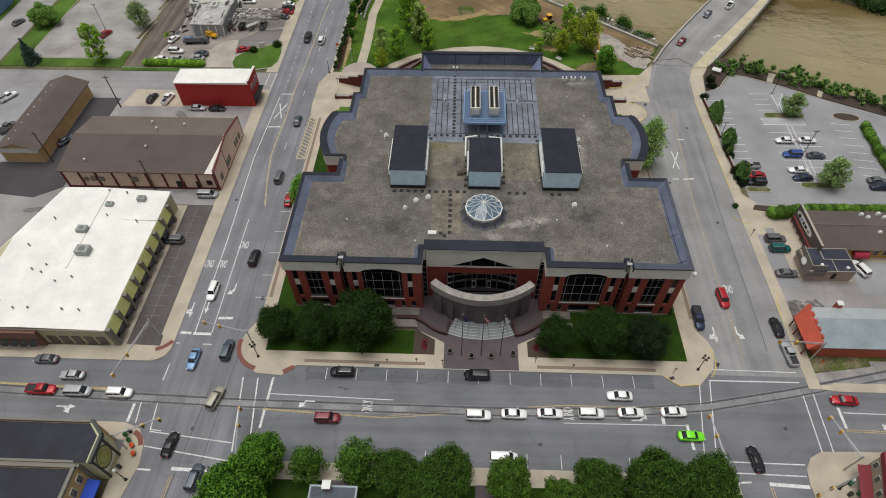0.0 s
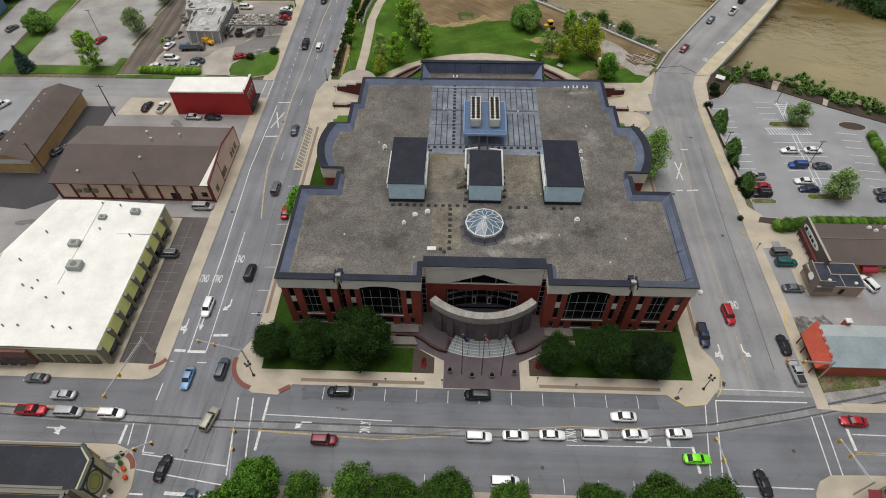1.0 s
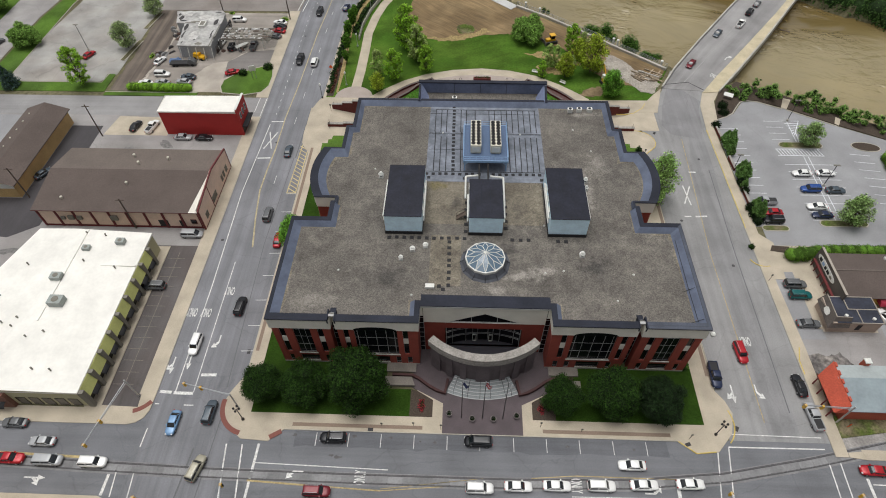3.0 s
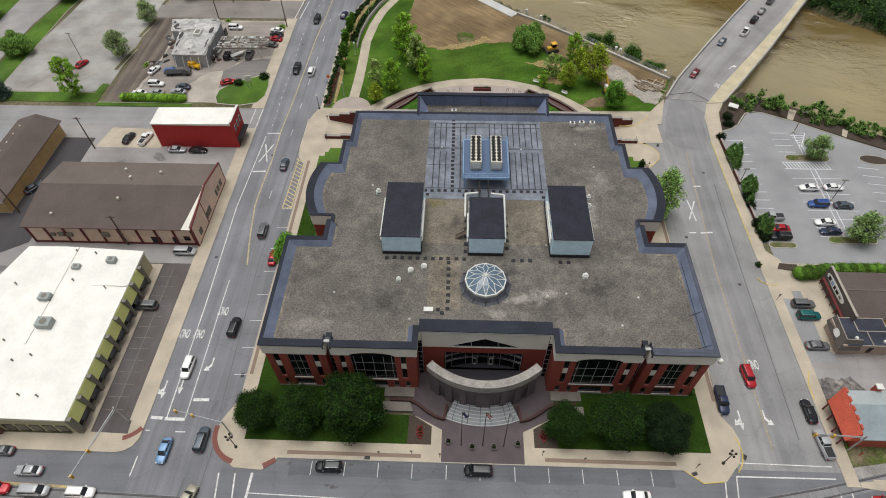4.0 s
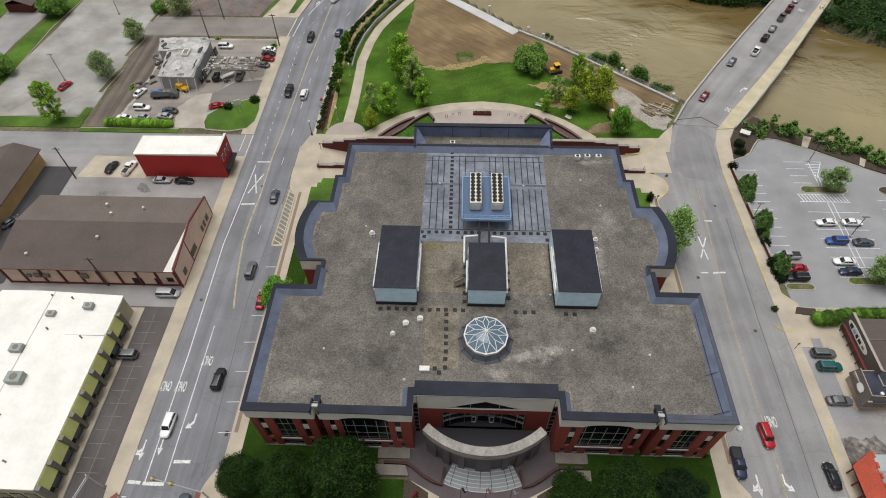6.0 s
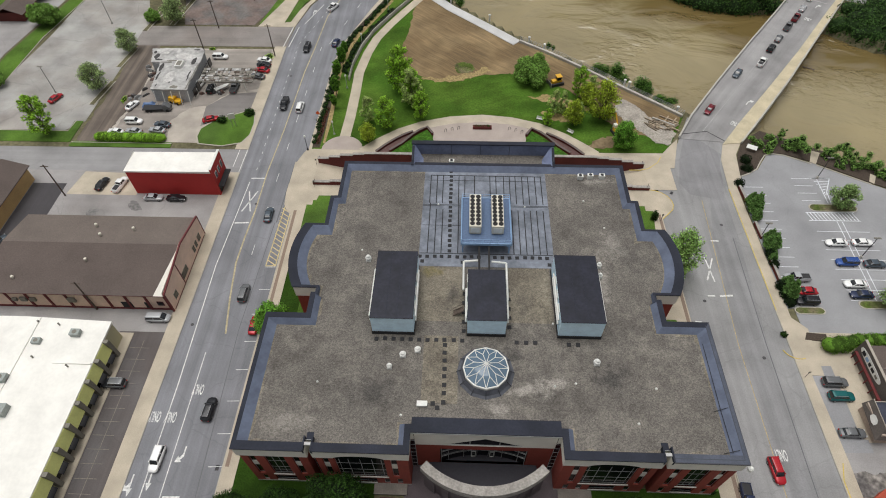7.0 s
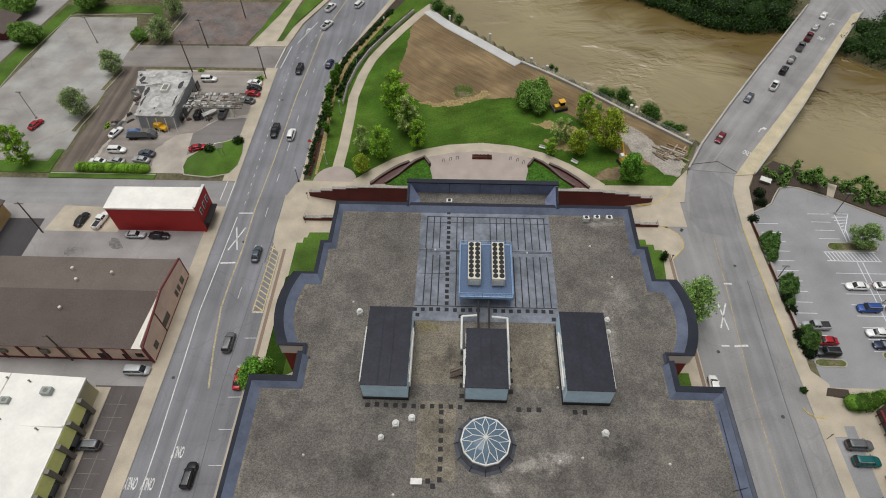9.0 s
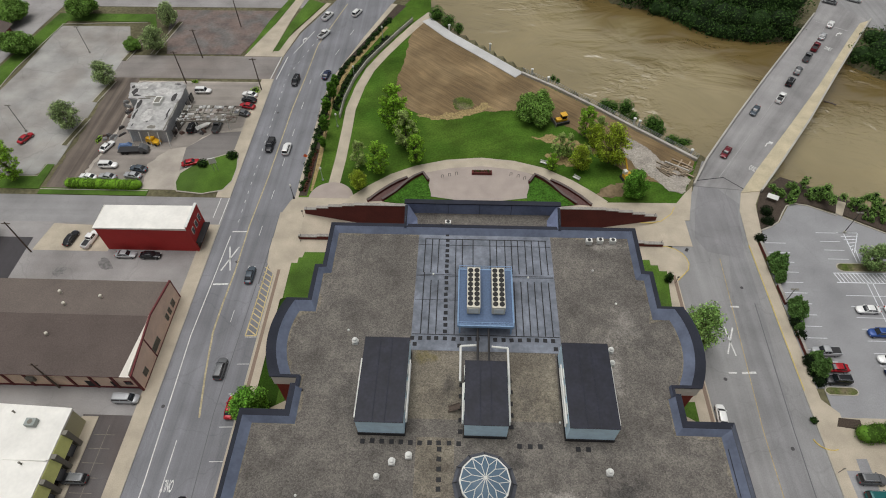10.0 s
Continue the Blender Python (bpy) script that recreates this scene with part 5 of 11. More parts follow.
WIDTHS = [edge_widths(i) for i in range(nr)]
IN1 = inset_by_edge(ROOF, [w[0] for w in WIDTHS])
IN2 = inset_by_edge(ROOF, [w[1] for w in WIDTHS])


STRIPS = {d: inset(ROOF, d) for d in (-0.42, -0.30, 0.20, 0.33)}


def broken_edge(i):
    (ax, ay), (bx, by) = ROOF[i], ROOF[(i + 1) % nr]
    return (abs(ay - 3.4) < 0.01 and abs(by - 3.4) < 0.01 and abs(ax - bx) > 5) or (abs(ay) < 0.01 and abs(by) < 0.01 and abs(ax - bx) < 2)


for i in range(nr):
    j = (i + 1) % nr
    if broken_edge(i):
        continue
    front = abs(ROOF[i][1]) < 0.01 and abs(ROOF[j][1]) < 0.01 and max(abs(ROOF[i][0]), abs(ROOF[j][0])) < 27.5
    pale = not front and min(ROOF[i][0], ROOF[j][0]) > 27.5 and max(ROOF[i][1], ROOF[j][1]) < 25 and abs(ROOF[i][1] - ROOF[j][1]) + abs(ROOF[i][0] - ROOF[j][0]) > 9
    quad(bm, [(*O2[i], Z_PAR), (*O2[j], Z_PAR), (*IN1[j], Z_PAR + 0.02), (*IN1[i], Z_PAR + 0.02)], 2 if pale else 0)
    if pale:
        # dark metal strips along both edges of the coping
        for pa, pb in ((-0.42, -0.30), (0.20, 0.33)):
            A, B = STRIPS[pa], STRIPS[pb]
            quad(bm, [(*A[i], Z_PAR + 0.03), (*A[j], Z_PAR + 0.03), (*B[j], Z_PAR + 0.034), (*B[i], Z_PAR + 0.034)], 1)
    quad(bm, [(*O2[i], Z_PAR - 0.3), (*O2[j], Z_PAR - 0.3), (*O2[j], Z_PAR), (*O2[i], Z_PAR)], 1)
    quad(bm, [(*OVR[i], Z_PAR - 0.3), (*OVR[j], Z_PAR - 0.3), (*O2[j], Z_PAR - 0.3), (*O2[i], Z_PAR - 0.3)], 1)
part("coping", bm, [COPING, COPING_EDGE, COPING_SIDE], court, "dark membrane coping")
bm = bmesh.new()
for i in range(nr):
    j = (i + 1) % nr
    if broken_edge(i):
        continue
    quad(bm, [(*IN1[i], Z_PAR + 0.02), (*IN1[j], Z_PAR + 0.02), (*IN2[j], Z_DECK - 0.02), (*IN2[i], Z_DECK - 0.02)])
part("parapet_face", bm, PARAPET_IN, court, "blue grey membrane inner parapet face")
bm = bmesh.new()
bm.faces.new([bm.verts.new((*p, Z_DECK)) for p in inset_by_edge(ROOF, [min(1.0, 0.9 * w[1]) for w in WIDTHS])])
part("roof", bm, GRAVEL, court, "gravel ballast flat roof with pale patches")
# dirt and fines washed against the foot of the parapet
bm = bmesh.new()
E0, E1 = inset_by_edge(ROOF, [w[1] - 0.1 for w in WIDTHS]), inset_by_edge(ROOF, [w[1] + 0.75 for w in WIDTHS])
for i in range(nr):
    j = (i + 1) % nr
    if broken_edge(i):
        continue
    a0, a1, b0, b1 = Vector(E0[i]), Vector(E0[j]), Vector(E1[i]), Vector(E1[j])
    m = max(1, int((a1 - a0).length / 0.6))
    for k in range(m):
        q = []
        for f in (k / m, (k + 1) / m):
            p = b0.lerp(b1, f)
            w = 0.35 + 0.9 * noise.noise((p.x * 0.35, p.y * 0.35, 3)) + 0.5 * noise.noise((p.x * 1.3, p.y * 1.3, 8))
            w = min(1, max(0.05, w))
            q.append((a0.lerp(a1, f), a0.lerp(a1, f).lerp(p, w)))
        quad(bm, [(*q[0][0], Z_DECK + 0.012), (*q[1][0], Z_DECK + 0.012), (*q[1][1], Z_DECK + 0.012), (*q[0][1], Z_DECK + 0.012)])
part("gravel_edge", bm, GRAVEL_PALE, court, "pale washed fines along the parapet foot")["kind"] = "stuff"
# fins and a pale pipe at the breaks in the coping
for s in (-1, 1):
    for x in (26.9, 28.2):
        bm = bmesh.new()
        box(bm, s * x - 0.12, s * x + 0.12, -0.3, 2.0, Z_DECK - 0.2, Z_PAR + 0.12)
        part("coping_fin", bm, COPING, court, "dark fin at the end of the coping")
    bm = bmesh.new()
    box(bm, s * 27.55 - 0.55, s * 27.55 + 0.55, 0.6, 1.1, Z_PAR - 0.5, Z_PAR - 0.1)
    part("coping_bridge", bm, MULLION, court, "pale bridge piece over the slot")
    bm = bmesh.new()
    box(bm, s * 27.55 - 0.55, s * 27.55 + 0.55, 1.2, 3.0, Z_DECK - 0.5, Z_DECK + 0.02)
    part("roof_edge", bm, COPING, court)


def window(parent, x0, x1, z0, z1, y, cols, rows, frame_w=0.07, spandrel=None, label="dark glazed window with grey mullions", arch=0.0):
    """A glazed opening facing south: panes with a frame and bars; cols and rows are the inner bar places from 0 to 1."""
    w = part("window", bmesh.new(), MULLION, parent, label)
    bmf = bmesh.new()
    ts = [0] + list(cols) + [1]
    for t in ts:
        x = x0 + (x1 - x0) * t
        zt = z1 - (arch * (2 * t - 1) ** 2 if arch else 0)
        box(bmf, x - frame_w / 2, x + frame_w / 2, y - 0.035, y + 0.02, z0, zt)
    for t in [0] + list(rows) + [1]:
        z = z0 + (z1 - arch - z0) * t
        box(bmf, x0, x1, y - 0.03, y + 0.02, z - frame_w / 2, z + frame_w / 2)
    part("window_frame", bmf, MULLION, w)
    zr = [z0] + [z0 + (z1 - arch - z0) * t for t in rows] + [z1]
    for a, b in zip(ts, ts[1:]):
        xa, xb = x0 + (x1 - x0) * a, x0 + (x1 - x0) * b
        for za, zb in zip(zr, zr[1:]):
            bmg = bmesh.new()
            box(bmg, xa + 0.005, xb - 0.005, y + 0.0, y + 0.04, za + 0.005, zb - 0.005)
            part("pane", bmg, GLASS, w)
    if spandrel:
        bms = bmesh.new()
        box(bms, x0, x1, y - 0.12, y - 0.02, *spandrel)
        part("spandrel", bms, EIFS, w, "cream spandrel panel")
    return w


for s in (-1, 1):
    for a, b, c, d in INNER + OUTER:
        x0, x1 = min(s * a, s * b), max(s * a, s * b)
        if c > 3 and b - a < 2:
            window(court, x0, x1, c, d, 0.3, (), (0.46, 0.62), spandrel=(7.6, 9.3), label="narrow dark window with cream spandrel")
        elif b - a > 7:
            window(court, x0, x1, c, d, 0.25, (0.07, 0.26, 0.5, 0.74, 0.93), (0.3, 0.62, 0.92), 0.07, label="large arched window with white grid")
        elif c > 3:
            window(court, x0, x1, c, d, 0.3, (0.33, 0.67), (0.3, 0.62, 0.9), 0.05, label="wide dark window with grey bars")
        else:
            window(court, x0, x1, c, d, 0.3 if b - a > 2 else 0.12, (), (0.22,) if b - a < 2 else (), label="small ground floor window with pale frame")
    # arched head of the large window, cut into the cornice band as a dark lunette with a cream surround
    bm = bmesh.new()
    xm = s * 19.95
    pts = [(xm + 3.95 * math.cos(radians(a)), Z_FAS + 0.02 + 1.05 * math.sin(radians(a))) for a in range(0, 181, 12)]
    vs = [bm.verts.new((x, -0.275, z)) for x, z in pts]
    bm.faces.new(vs)
    part("lunette", bm, GLASS, court, "dark arched window head")
    # sills
    for a, b in ((15.8, 24.1), (31.8, 35.4)):
        bm = bmesh.new()
        box(bm, min(s * a, s * b), max(s * a, s * b), -0.14, 0.3, 3.66, 3.9)
        part("window_sill", bm, EIFS, court, "pale stone sill")
    for a, b in ((18.0, 22.4), (31.8, 35.4)):
        bm = bmesh.new()
        box(bm, min(s * a, s * b), max(s * a, s * b), -0.1, 0.3, 0.68, 0.9)
        part("window_sill", bm, EIFS, court, "pale stone sill")
    # dark glazed slots between the parts of the front
    for a, b, y, zt in ((26.95, 28.15, 1.55, 15.6), (11.3, 12.2, 3.3, 15.4)):
        x0, x1 = min(s * a, s * b), max(s * a, s * b)
        window(court, x0, x1, 0, zt, y, (), [k / 9 for k in range(1, 9)], 0.08, label="tall dark glazed slot")
    # stone plinth
    bm = bmesh.new()
    for a, b in ((12.2, 26.9), (28.2, 39)):
        box(bm, min(s * a, s * b), max(s * a, s * b), -0.06, 0.1, 0.1, 0.45)
    part("plinth", bm, STONE, court, "limestone plinth")

# centre of the front
Y_C = 3.4
bm = bmesh.new()
wall_with_holes(bm, -11.4, 11.4, 0, 10.8, Y_C, [(-7.3, 7.3, 1.9, 8.4)], 0.4)
part("entrance_wall", bm, BRICK, court, "red brick entrance wall")
bm = bmesh.new()
# cream gable band with a low triangular opening
for q in ([(-11.3, 10.8), (-6.9, 10.8), (0, 13.8), (-11.3, 13.8)], [(6.9, 10.8), (11.3, 10.8), (11.3, 13.8), (0, 13.8)], [(-11.3, 13.8), (11.3, 13.8), (11.3, 16.0), (-11.3, 16.0)]):
    quad(bm, [(x, Y_C - 0.25, z) for x, z in q])
box(bm, -11.3, 11.3, Y_C - 0.25, Y_C + 0.3, 10.66, 10.8)
for s in (-1, 1):
    quad(bm, [(s * 11.3, Y_C - 0.25, 10.8), (s * 11.3, Y_C + 1.6, 10.8), (s * 11.3, Y_C + 1.6, 16.0), (s * 11.3, Y_C - 0.25, 16.0)])
part("gable_band", bm, EIFS, court, "cream stucco band with pointed opening")
bm = bmesh.new()
box(bm, -11.7, 11.7, Y_C - 0.5, Y_C + 2.0, 16.0, 16.45)
part("entrance_coping", bm, COPING, court, "dark membrane coping over the entrance")
bm = bmesh.new()
box(bm, -11.7, 11.7, Y_C - 0.56, Y_C - 0.5, 15.9, 16.2)
part("entrance_coping_edge", bm, MULLION, court, "pale metal edge")
bm = bmesh.new()
quad(bm, [(-11.4, Y_C + 2, 16.4), (11.4, Y_C + 2, 16.4), (11.4, Y_C + 2.4, Z_DECK), (-11.4, Y_C + 2.4, Z_DECK)])
part("entrance_parapet_face", bm, PARAPET_IN, court)
bm = bmesh.new()
f = bm.faces.new([bm.verts.new(p) for p in ((-7.0, Y_C - 0.12, 10.78), (7.0, Y_C - 0.12, 10.78), (0, Y_C - 0.12, 13.84))])
part("gable_window", bm, GLASS, court, "dark triangular window")
bm = bmesh.new()
for x in (-4.9, -2.4, 2.4, 4.9):
    box(bm, x - 0.05, x + 0.05, Y_C - 0.2, Y_C - 0.1, 10.8, 10.8 + 3 * (1 - abs(x) / 6.9))
box(bm, -6.4, 6.4, Y_C - 0.2, Y_C - 0.1, 10.95, 11.02)
part("gable_window_bars", bm, MULLION, court)
# curved glazed wall behind the opening
GW = arc(0, -14.9, 19.8, 69, 111, 16)
bm = bmesh.new()
ribbon(bm, GW, -0.1, 0, 1.9, 9.0)
glazed = part("glazed_wall", bm, GLASS, court, "curved dark glass wall behind the entrance")
for x in (-7.1, -5.9, -3.3, -2.0, -1.0, 1.0, 2.0, 3.3, 5.9, 7.1):
    y = -14.9 + math.sqrt(19.8 ** 2 - x * x) - 0.1
    bm = bmesh.new()
    box(bm, x - 0.035, x + 0.035, y - 0.08, y + 0.08, 1.9, 8.9)
    part("mullion", bm, MULLION, glazed, "pale grey mullion")
bm = bmesh.new()
for z in (6.9, 6.5, 4.8, 4.4):
    ribbon(bm, [(x, y - 0.12) for x, y in GW], -0.03, 0.03, z, z + 0.05)
part("glazed_wall_bars", bm, MULLION, glazed, "pale grey mullions")
for x in (-1.6, 1.6):
    bm = bmesh.new()
    for z0, z1, a, b in ((1.9, 2.0, -0.42, 0.42), (4.1, 4.24, -0.42, 0.42), (1.9, 4.2, -0.42, -0.28), (1.9, 4.2, 0.28, 0.42)):
        box(bm, x + a, x + b, 4.55, 4.7, z0, z1)
    part("door_frame", bm, WHITE_METAL, glazed, "pale door frame")
bm = bmesh.new()
prism(bm, arc(0, 10.9, 13.8, 228, 312, 20) + [(9.4, 3.3)] + [(x, y) for x, y in GW] + [(-9.4, 3.3)], 1.6, 1.9, bottom=True)
part("terrace_floor", bm, mat("terrace_dark", (0.035, 0.033, 0.042), 0.8, grain=0.1, scale=3), court, "dark terrace floor")
# curved stone canopy on piers
CAN = arc(0, 10.9, 15.2, 227, 313, 24)
bm = bmesh.new()
ribbon(bm, CAN, 0, 1.5, 7.9, 9.75)
canopy = part("canopy", bm, STONE, court, "curved limestone canopy beam")
for k in range(1, 23):
    bm = bmesh.new()
    a = 232 + 76 * k / 23
    x, y = 15.22 * math.cos(radians(a)), 10.9 + 15.22 * math.sin(radians(a))
    if k % 6 == 0:
        continue
    d = Vector((math.cos(radians(a)), math.sin(radians(a))))
    t = Vector((-d.y, d.x))
    ribbon(bm, [(x - t.x * 0.32, y - t.y * 0.32), (x + t.x * 0.32, y + t.y * 0.32)], -0.02, 0.02, 8.5, 9.05)
    part("lettering_bar", bm, mat("lettering_grey", (0.30, 0.28, 0.26), 0.8), canopy, "grey carved lettering bar")
SCREEN = mat("screen_concrete", (0.12, 0.098, 0.104), 0.85, grain=0.1, scale=3, stain=0.15, stain_scale=0.4)
for a0, a1 in ((228, 236.5), (242, 247), (253, 257.5), (265, 275), (282.5, 287), (293, 298), (303.5, 312)):
    bm = bmesh.new()
    ribbon(bm, arc(0, 10.9, 15.0, a0, a1, 4), 0.15, 1.0, 0.1, 7.9)
    part("pier", bm, SCREEN, court, "grey stone pier")
bm = bmesh.new()
ribbon(bm, arc(0, 10.9, 15.0, 228, 312, 20), 0.3, 0.9, 4.6, 7.9)
part("pier_lintel", bm, SCREEN, court, "grey stone screen over the doors")
bm = bmesh.new()
ribbon(bm, arc(0, 10.9, 14.5, 228, 312, 20), 0, 0.3, 0.1, 7.0)
part("lobby_wall", bm, mat("lobby_dark", (0.085, 0.066, 0.07), 0.6, grain=0.1, scale=2), court, "dark lobby wall in shade")

# steps, ramp walls and terraces at the entrance
STEP = mat("step_granite", (0.24, 0.26, 0.265), 0.8, grain=0.1, scale=5, stain=0.1, stain_scale=0.5)
NOSE = mat("step_nosing", (0.46, 0.47, 0.47), 0.7)
steps = thing("entrance_steps", "curved pale granite steps before the entrance", "steps")
for k in range(6):
    r1 = 18.1 - k * 0.62
    bm = bmesh.new()
    lim = math.degrees(math.asin(6.9 / 18.1)) - k * 0.25
    ribbon(bm, arc(0, 10.9, r1, 270 - lim, 270 + lim, 14), 0, 0.62 if k < 5 else 1.4, 0.1, 0.28 + k * 0.15)
    tread = part("step", bm, STEP, steps)
    bm = bmesh.new()
    ribbon(bm, arc(0, 10.9, r1 + 0.01, 270 - lim, 270 + lim, 14), -0.02, 0.12, 0.2 + k * 0.15, 0.286 + k * 0.15)
    part("nosing", bm, NOSE, tread, "white step nosing")
for a in (252, 261, 268.5, 275, 284, 288):
    bm = bmesh.new()
    d = Vector((math.cos(radians(a)), math.sin(radians(a))))
    p0, p1 = Vector((0, 10.9)) + d * 17.9, Vector((0, 10.9)) + d * 15.0
    for p, z in ((p0, 0.2), (p1, 1.0)):
        tube(bm, (p.x, p.y, z), (p.x, p.y, z + 0.95), 0.035, n=6)
    tube(bm, (p0.x, p0.y, 1.15), (p1.x, p1.y, 1.95), 0.04, n=6)
    part("handrail", bm, DARK_METAL, steps, "dark metal handrail")
for s in (-1, 1):
    low = thing("ramp_wall", "low dark red brick wall curving beside the steps", "wall", group="ramp walls")
    bm = bmesh.new()
    line = [(s * 17.4, -2.7), (s * 13.4, -2.8), (s * 12.2, -3.4), (s * 10.2, -4.9), (s * 8.6, -5.8), (s * 7.1, -6.3), (s * 6.6, -3.4)]
    ribbon(bm, line, -0.18, 0.18, 0.1, 0.95)
    part("wall", bm, RAMP, low)
    bm = bmesh.new()
    ribbon(bm, line, -0.24, 0.24, 0.95, 1.05)
    part("wall_cap", bm, RAMP, low, "dark red cap stone")
    terrace = thing("terrace_block", "pale stone retaining block beside the entrance", "retaining wall", group="terrace blocks")
    bm = bmesh.new()
    prism(bm, [(s * 12.9, -1.9), (s * 18.6, -1.9), (s * 18.6, -0.08), (s * 12.9, -0.08)], 0.1, 0.5)
    prism(bm, [(s * 12.9, -4.9), (s * 18.8, -4.9), (s * 18.8, -3.1), (s * 13.6, -3.1)], 0.1, 0.75)
    part("block", bm, mat("buff_stone", (0.20, 0.178, 0.155), 0.85, grain=0.12, scale=4, stain=0.15, stain_scale=0.5), terrace)

# raised rear parapet
REAR_BLUE = mat("rear_membrane_blue", (0.16, 0.19, 0.29), 0.8, grain=0.08, scale=2, stain=0.2, stain_scale=0.3, spec=0.3)
rear = part("rear_parapet", bmesh.new(), PARAPET_IN, court, "raised rear parapet in blue membrane")
bm = bmesh.new()
box(bm, -15.6, 15.6, 68.6, 69.4, 0, 18.0)
part("rear_wall", bm, REAR_BLUE, rear)
bm = bmesh.new()
box(bm, -16.0, 16.0, 68.45, 69.6, 17.85, 18.12)
part("rear_coping", bm, COPING, rear, "dark membrane coping")
for s in (-1, 1):
    # wing walls fall from the rear wall to the main parapet, their inner face sloping to the deck
    top = [(15.45, 69.0, 17.9), (15.45, 63.7, 16.1)]
    foot = [(13.3, 67.0, Z_DECK - 0.05), (13.0, 63.7, Z_DECK - 0.05)]
    bm = bmesh.new()
    lo = [bm.verts.new((s * x, y, z)) for x, y, z in (foot[0], foot[1], (15.75, 63.7, Z_DECK - 0.05), (15.75, 69.0, Z_DECK - 0.05))]
    hi = [bm.verts.new((s * x, y, z)) for x, y, z in (top[0], top[1], (15.75, 63.7, 16.1), (15.75, 69.0, 17.9))]
    bm.faces.new(hi)
    for i in range(4):
        bm.faces.new((lo[i], lo[(i + 1) % 4], hi[(i + 1) % 4], hi[i]))
    bmesh.ops.recalc_face_normals(bm, faces=bm.faces)
    part("rear_wing", bm, REAR_BLUE, rear, "blue membrane wing wall")
    bm = bmesh.new()
    lo = [bm.verts.new((s * x, y, z + 0.02)) for x, y, z in ((15.3, 68.2, 17.63), (15.3, 63.6, 16.06), (15.85, 63.6, 16.06), (15.85, 68.2, 17.63))]
    hi = [bm.verts.new((v.co.x, v.co.y, v.co.z + 0.14)) for v in lo]
    bm.faces.new(hi)
    for i in range(4):
        bm.faces.new((lo[i], lo[(i + 1) % 4], hi[(i + 1) % 4], hi[i]))
    bmesh.ops.recalc_face_normals(bm, faces=bm.faces)
    part("rear_wing_coping", bm, COPING, rear, "dark membrane coping")
bm = bmesh.new()
prism(bm, [(-15, 64.4), (15, 64.4), (15, 68.7), (-15, 68.7)], Z_DECK - 0.4, Z_DECK - 0.01)
part("rear_deck", bm, GRAVEL, rear)
bm = bmesh.new()
for s in (-1, 1):
    box(bm, s * 15.6 - 0.05, s * 15.6 + 0.05, 64.4, 69.4, 0, 17)
for x in (-7, -0.5, 6):
    box(bm, x - 0.05, x + 0.05, 68.5, 68.6, Z_DECK, 17.75)
part("rear_seam", bm, COPING_EDGE, rear)

# ---- on the roof ----
bm = bmesh.new()
prism(bm, rect(-12.7, 13.65, 36.4, 62.75), Z_DECK, Z_DECK + 0.03)
field_ob = tagged(link("roof_membrane", bm, MEMBRANE), "grey single ply membrane field with black battens", "roof membrane", kind="structure")
for x0, x1, y0, y1, lift in ((-12.2, -3.7, 24, 36.3, 0.03), (3.9, 12.4, 24, 36.3, 0.03), (-10.6, -4.6, 8.4, 21, 0.034)):
    bm = bmesh.new()
    prism(bm, rect(x0, x1, y0, y1), Z_DECK, Z_DECK + lift)
    tagged(link("roof_gravel_patch", bm, GRAVEL_PALE), "paler gravel laid on the flat roof", "gravel", kind="structure")
BATTENS = [(x - 0.09, x + 0.09, 53.2, 61.5) for x in (-11.3, -9.9, -8.6, -5.2, -3.9, -1.8, 1.55, 2.85, 4.5, 5.8, 7.05, 8.5, 9.8, 11.3, 12.6)] + [(x - 0.09, x + 0.09, 39.7, 51.4) for x in (-11.1, -9.75, -8.4, -5.1, 5.95, 7.25, 8.5, 9.8, 11.1, 12.45)]
BATTENS += [(-11.1 - 0.09, -11.1 + 0.09, 51.4, 53.2), (-5.1 - 0.09, -5.1 + 0.09, 51.4, 53.2), (-11.4, 12.8, 61.5, 61.66), (-12.6, 13.5, 52.66, 52.74), (-12.6, 13.5, 52.36, 52.42), (-12.6, 13.5, 60.0, 60.06), (-12.6, 13.5, 39.5, 39.62), (-12.5, -4.6, 46.9, 46.95)]
for x0, x1, y0, y1 in BATTENS:
    bm = bmesh.new()
    box(bm, x0, x1, y0, y1, Z_DECK + 0.03, Z_DECK + (0.1 if y1 - y0 > 1 else 0.085))
    part("batten", bm, BLACK, field_ob)

pad = None
PADS = [(-6.75 - 0.012 * k, 40.2 + 1.32 * k) for k in range(18)] + [(-19 + 1.5 * k, 20.1) for k in range(11)] + [(-6.9, 8.6 + 1.5 * k) for k in range(8)] + [(-12.55 + 1.46 * k, 38.8) for k in range(9)]
PADS += [(2.2 + 1.45 * k, 38.8) for k in range(8)] + [(5.6 + 1.6 * k, 20) for k in range(3)] + [(14.6, 19.9), (16.2, 19.9), (-8.3, 65.2), (-8.3, 63.8), (-8.6, 8.3), (-7.8, 7.6), (-11.9, 37.6), (12.7, 37.2), (-4.2, 37.4)] + [(-3.7, 22 + 2 * k) for k in range(5)] + [(4.4, 23 + 2 * k) for k in range(5)]
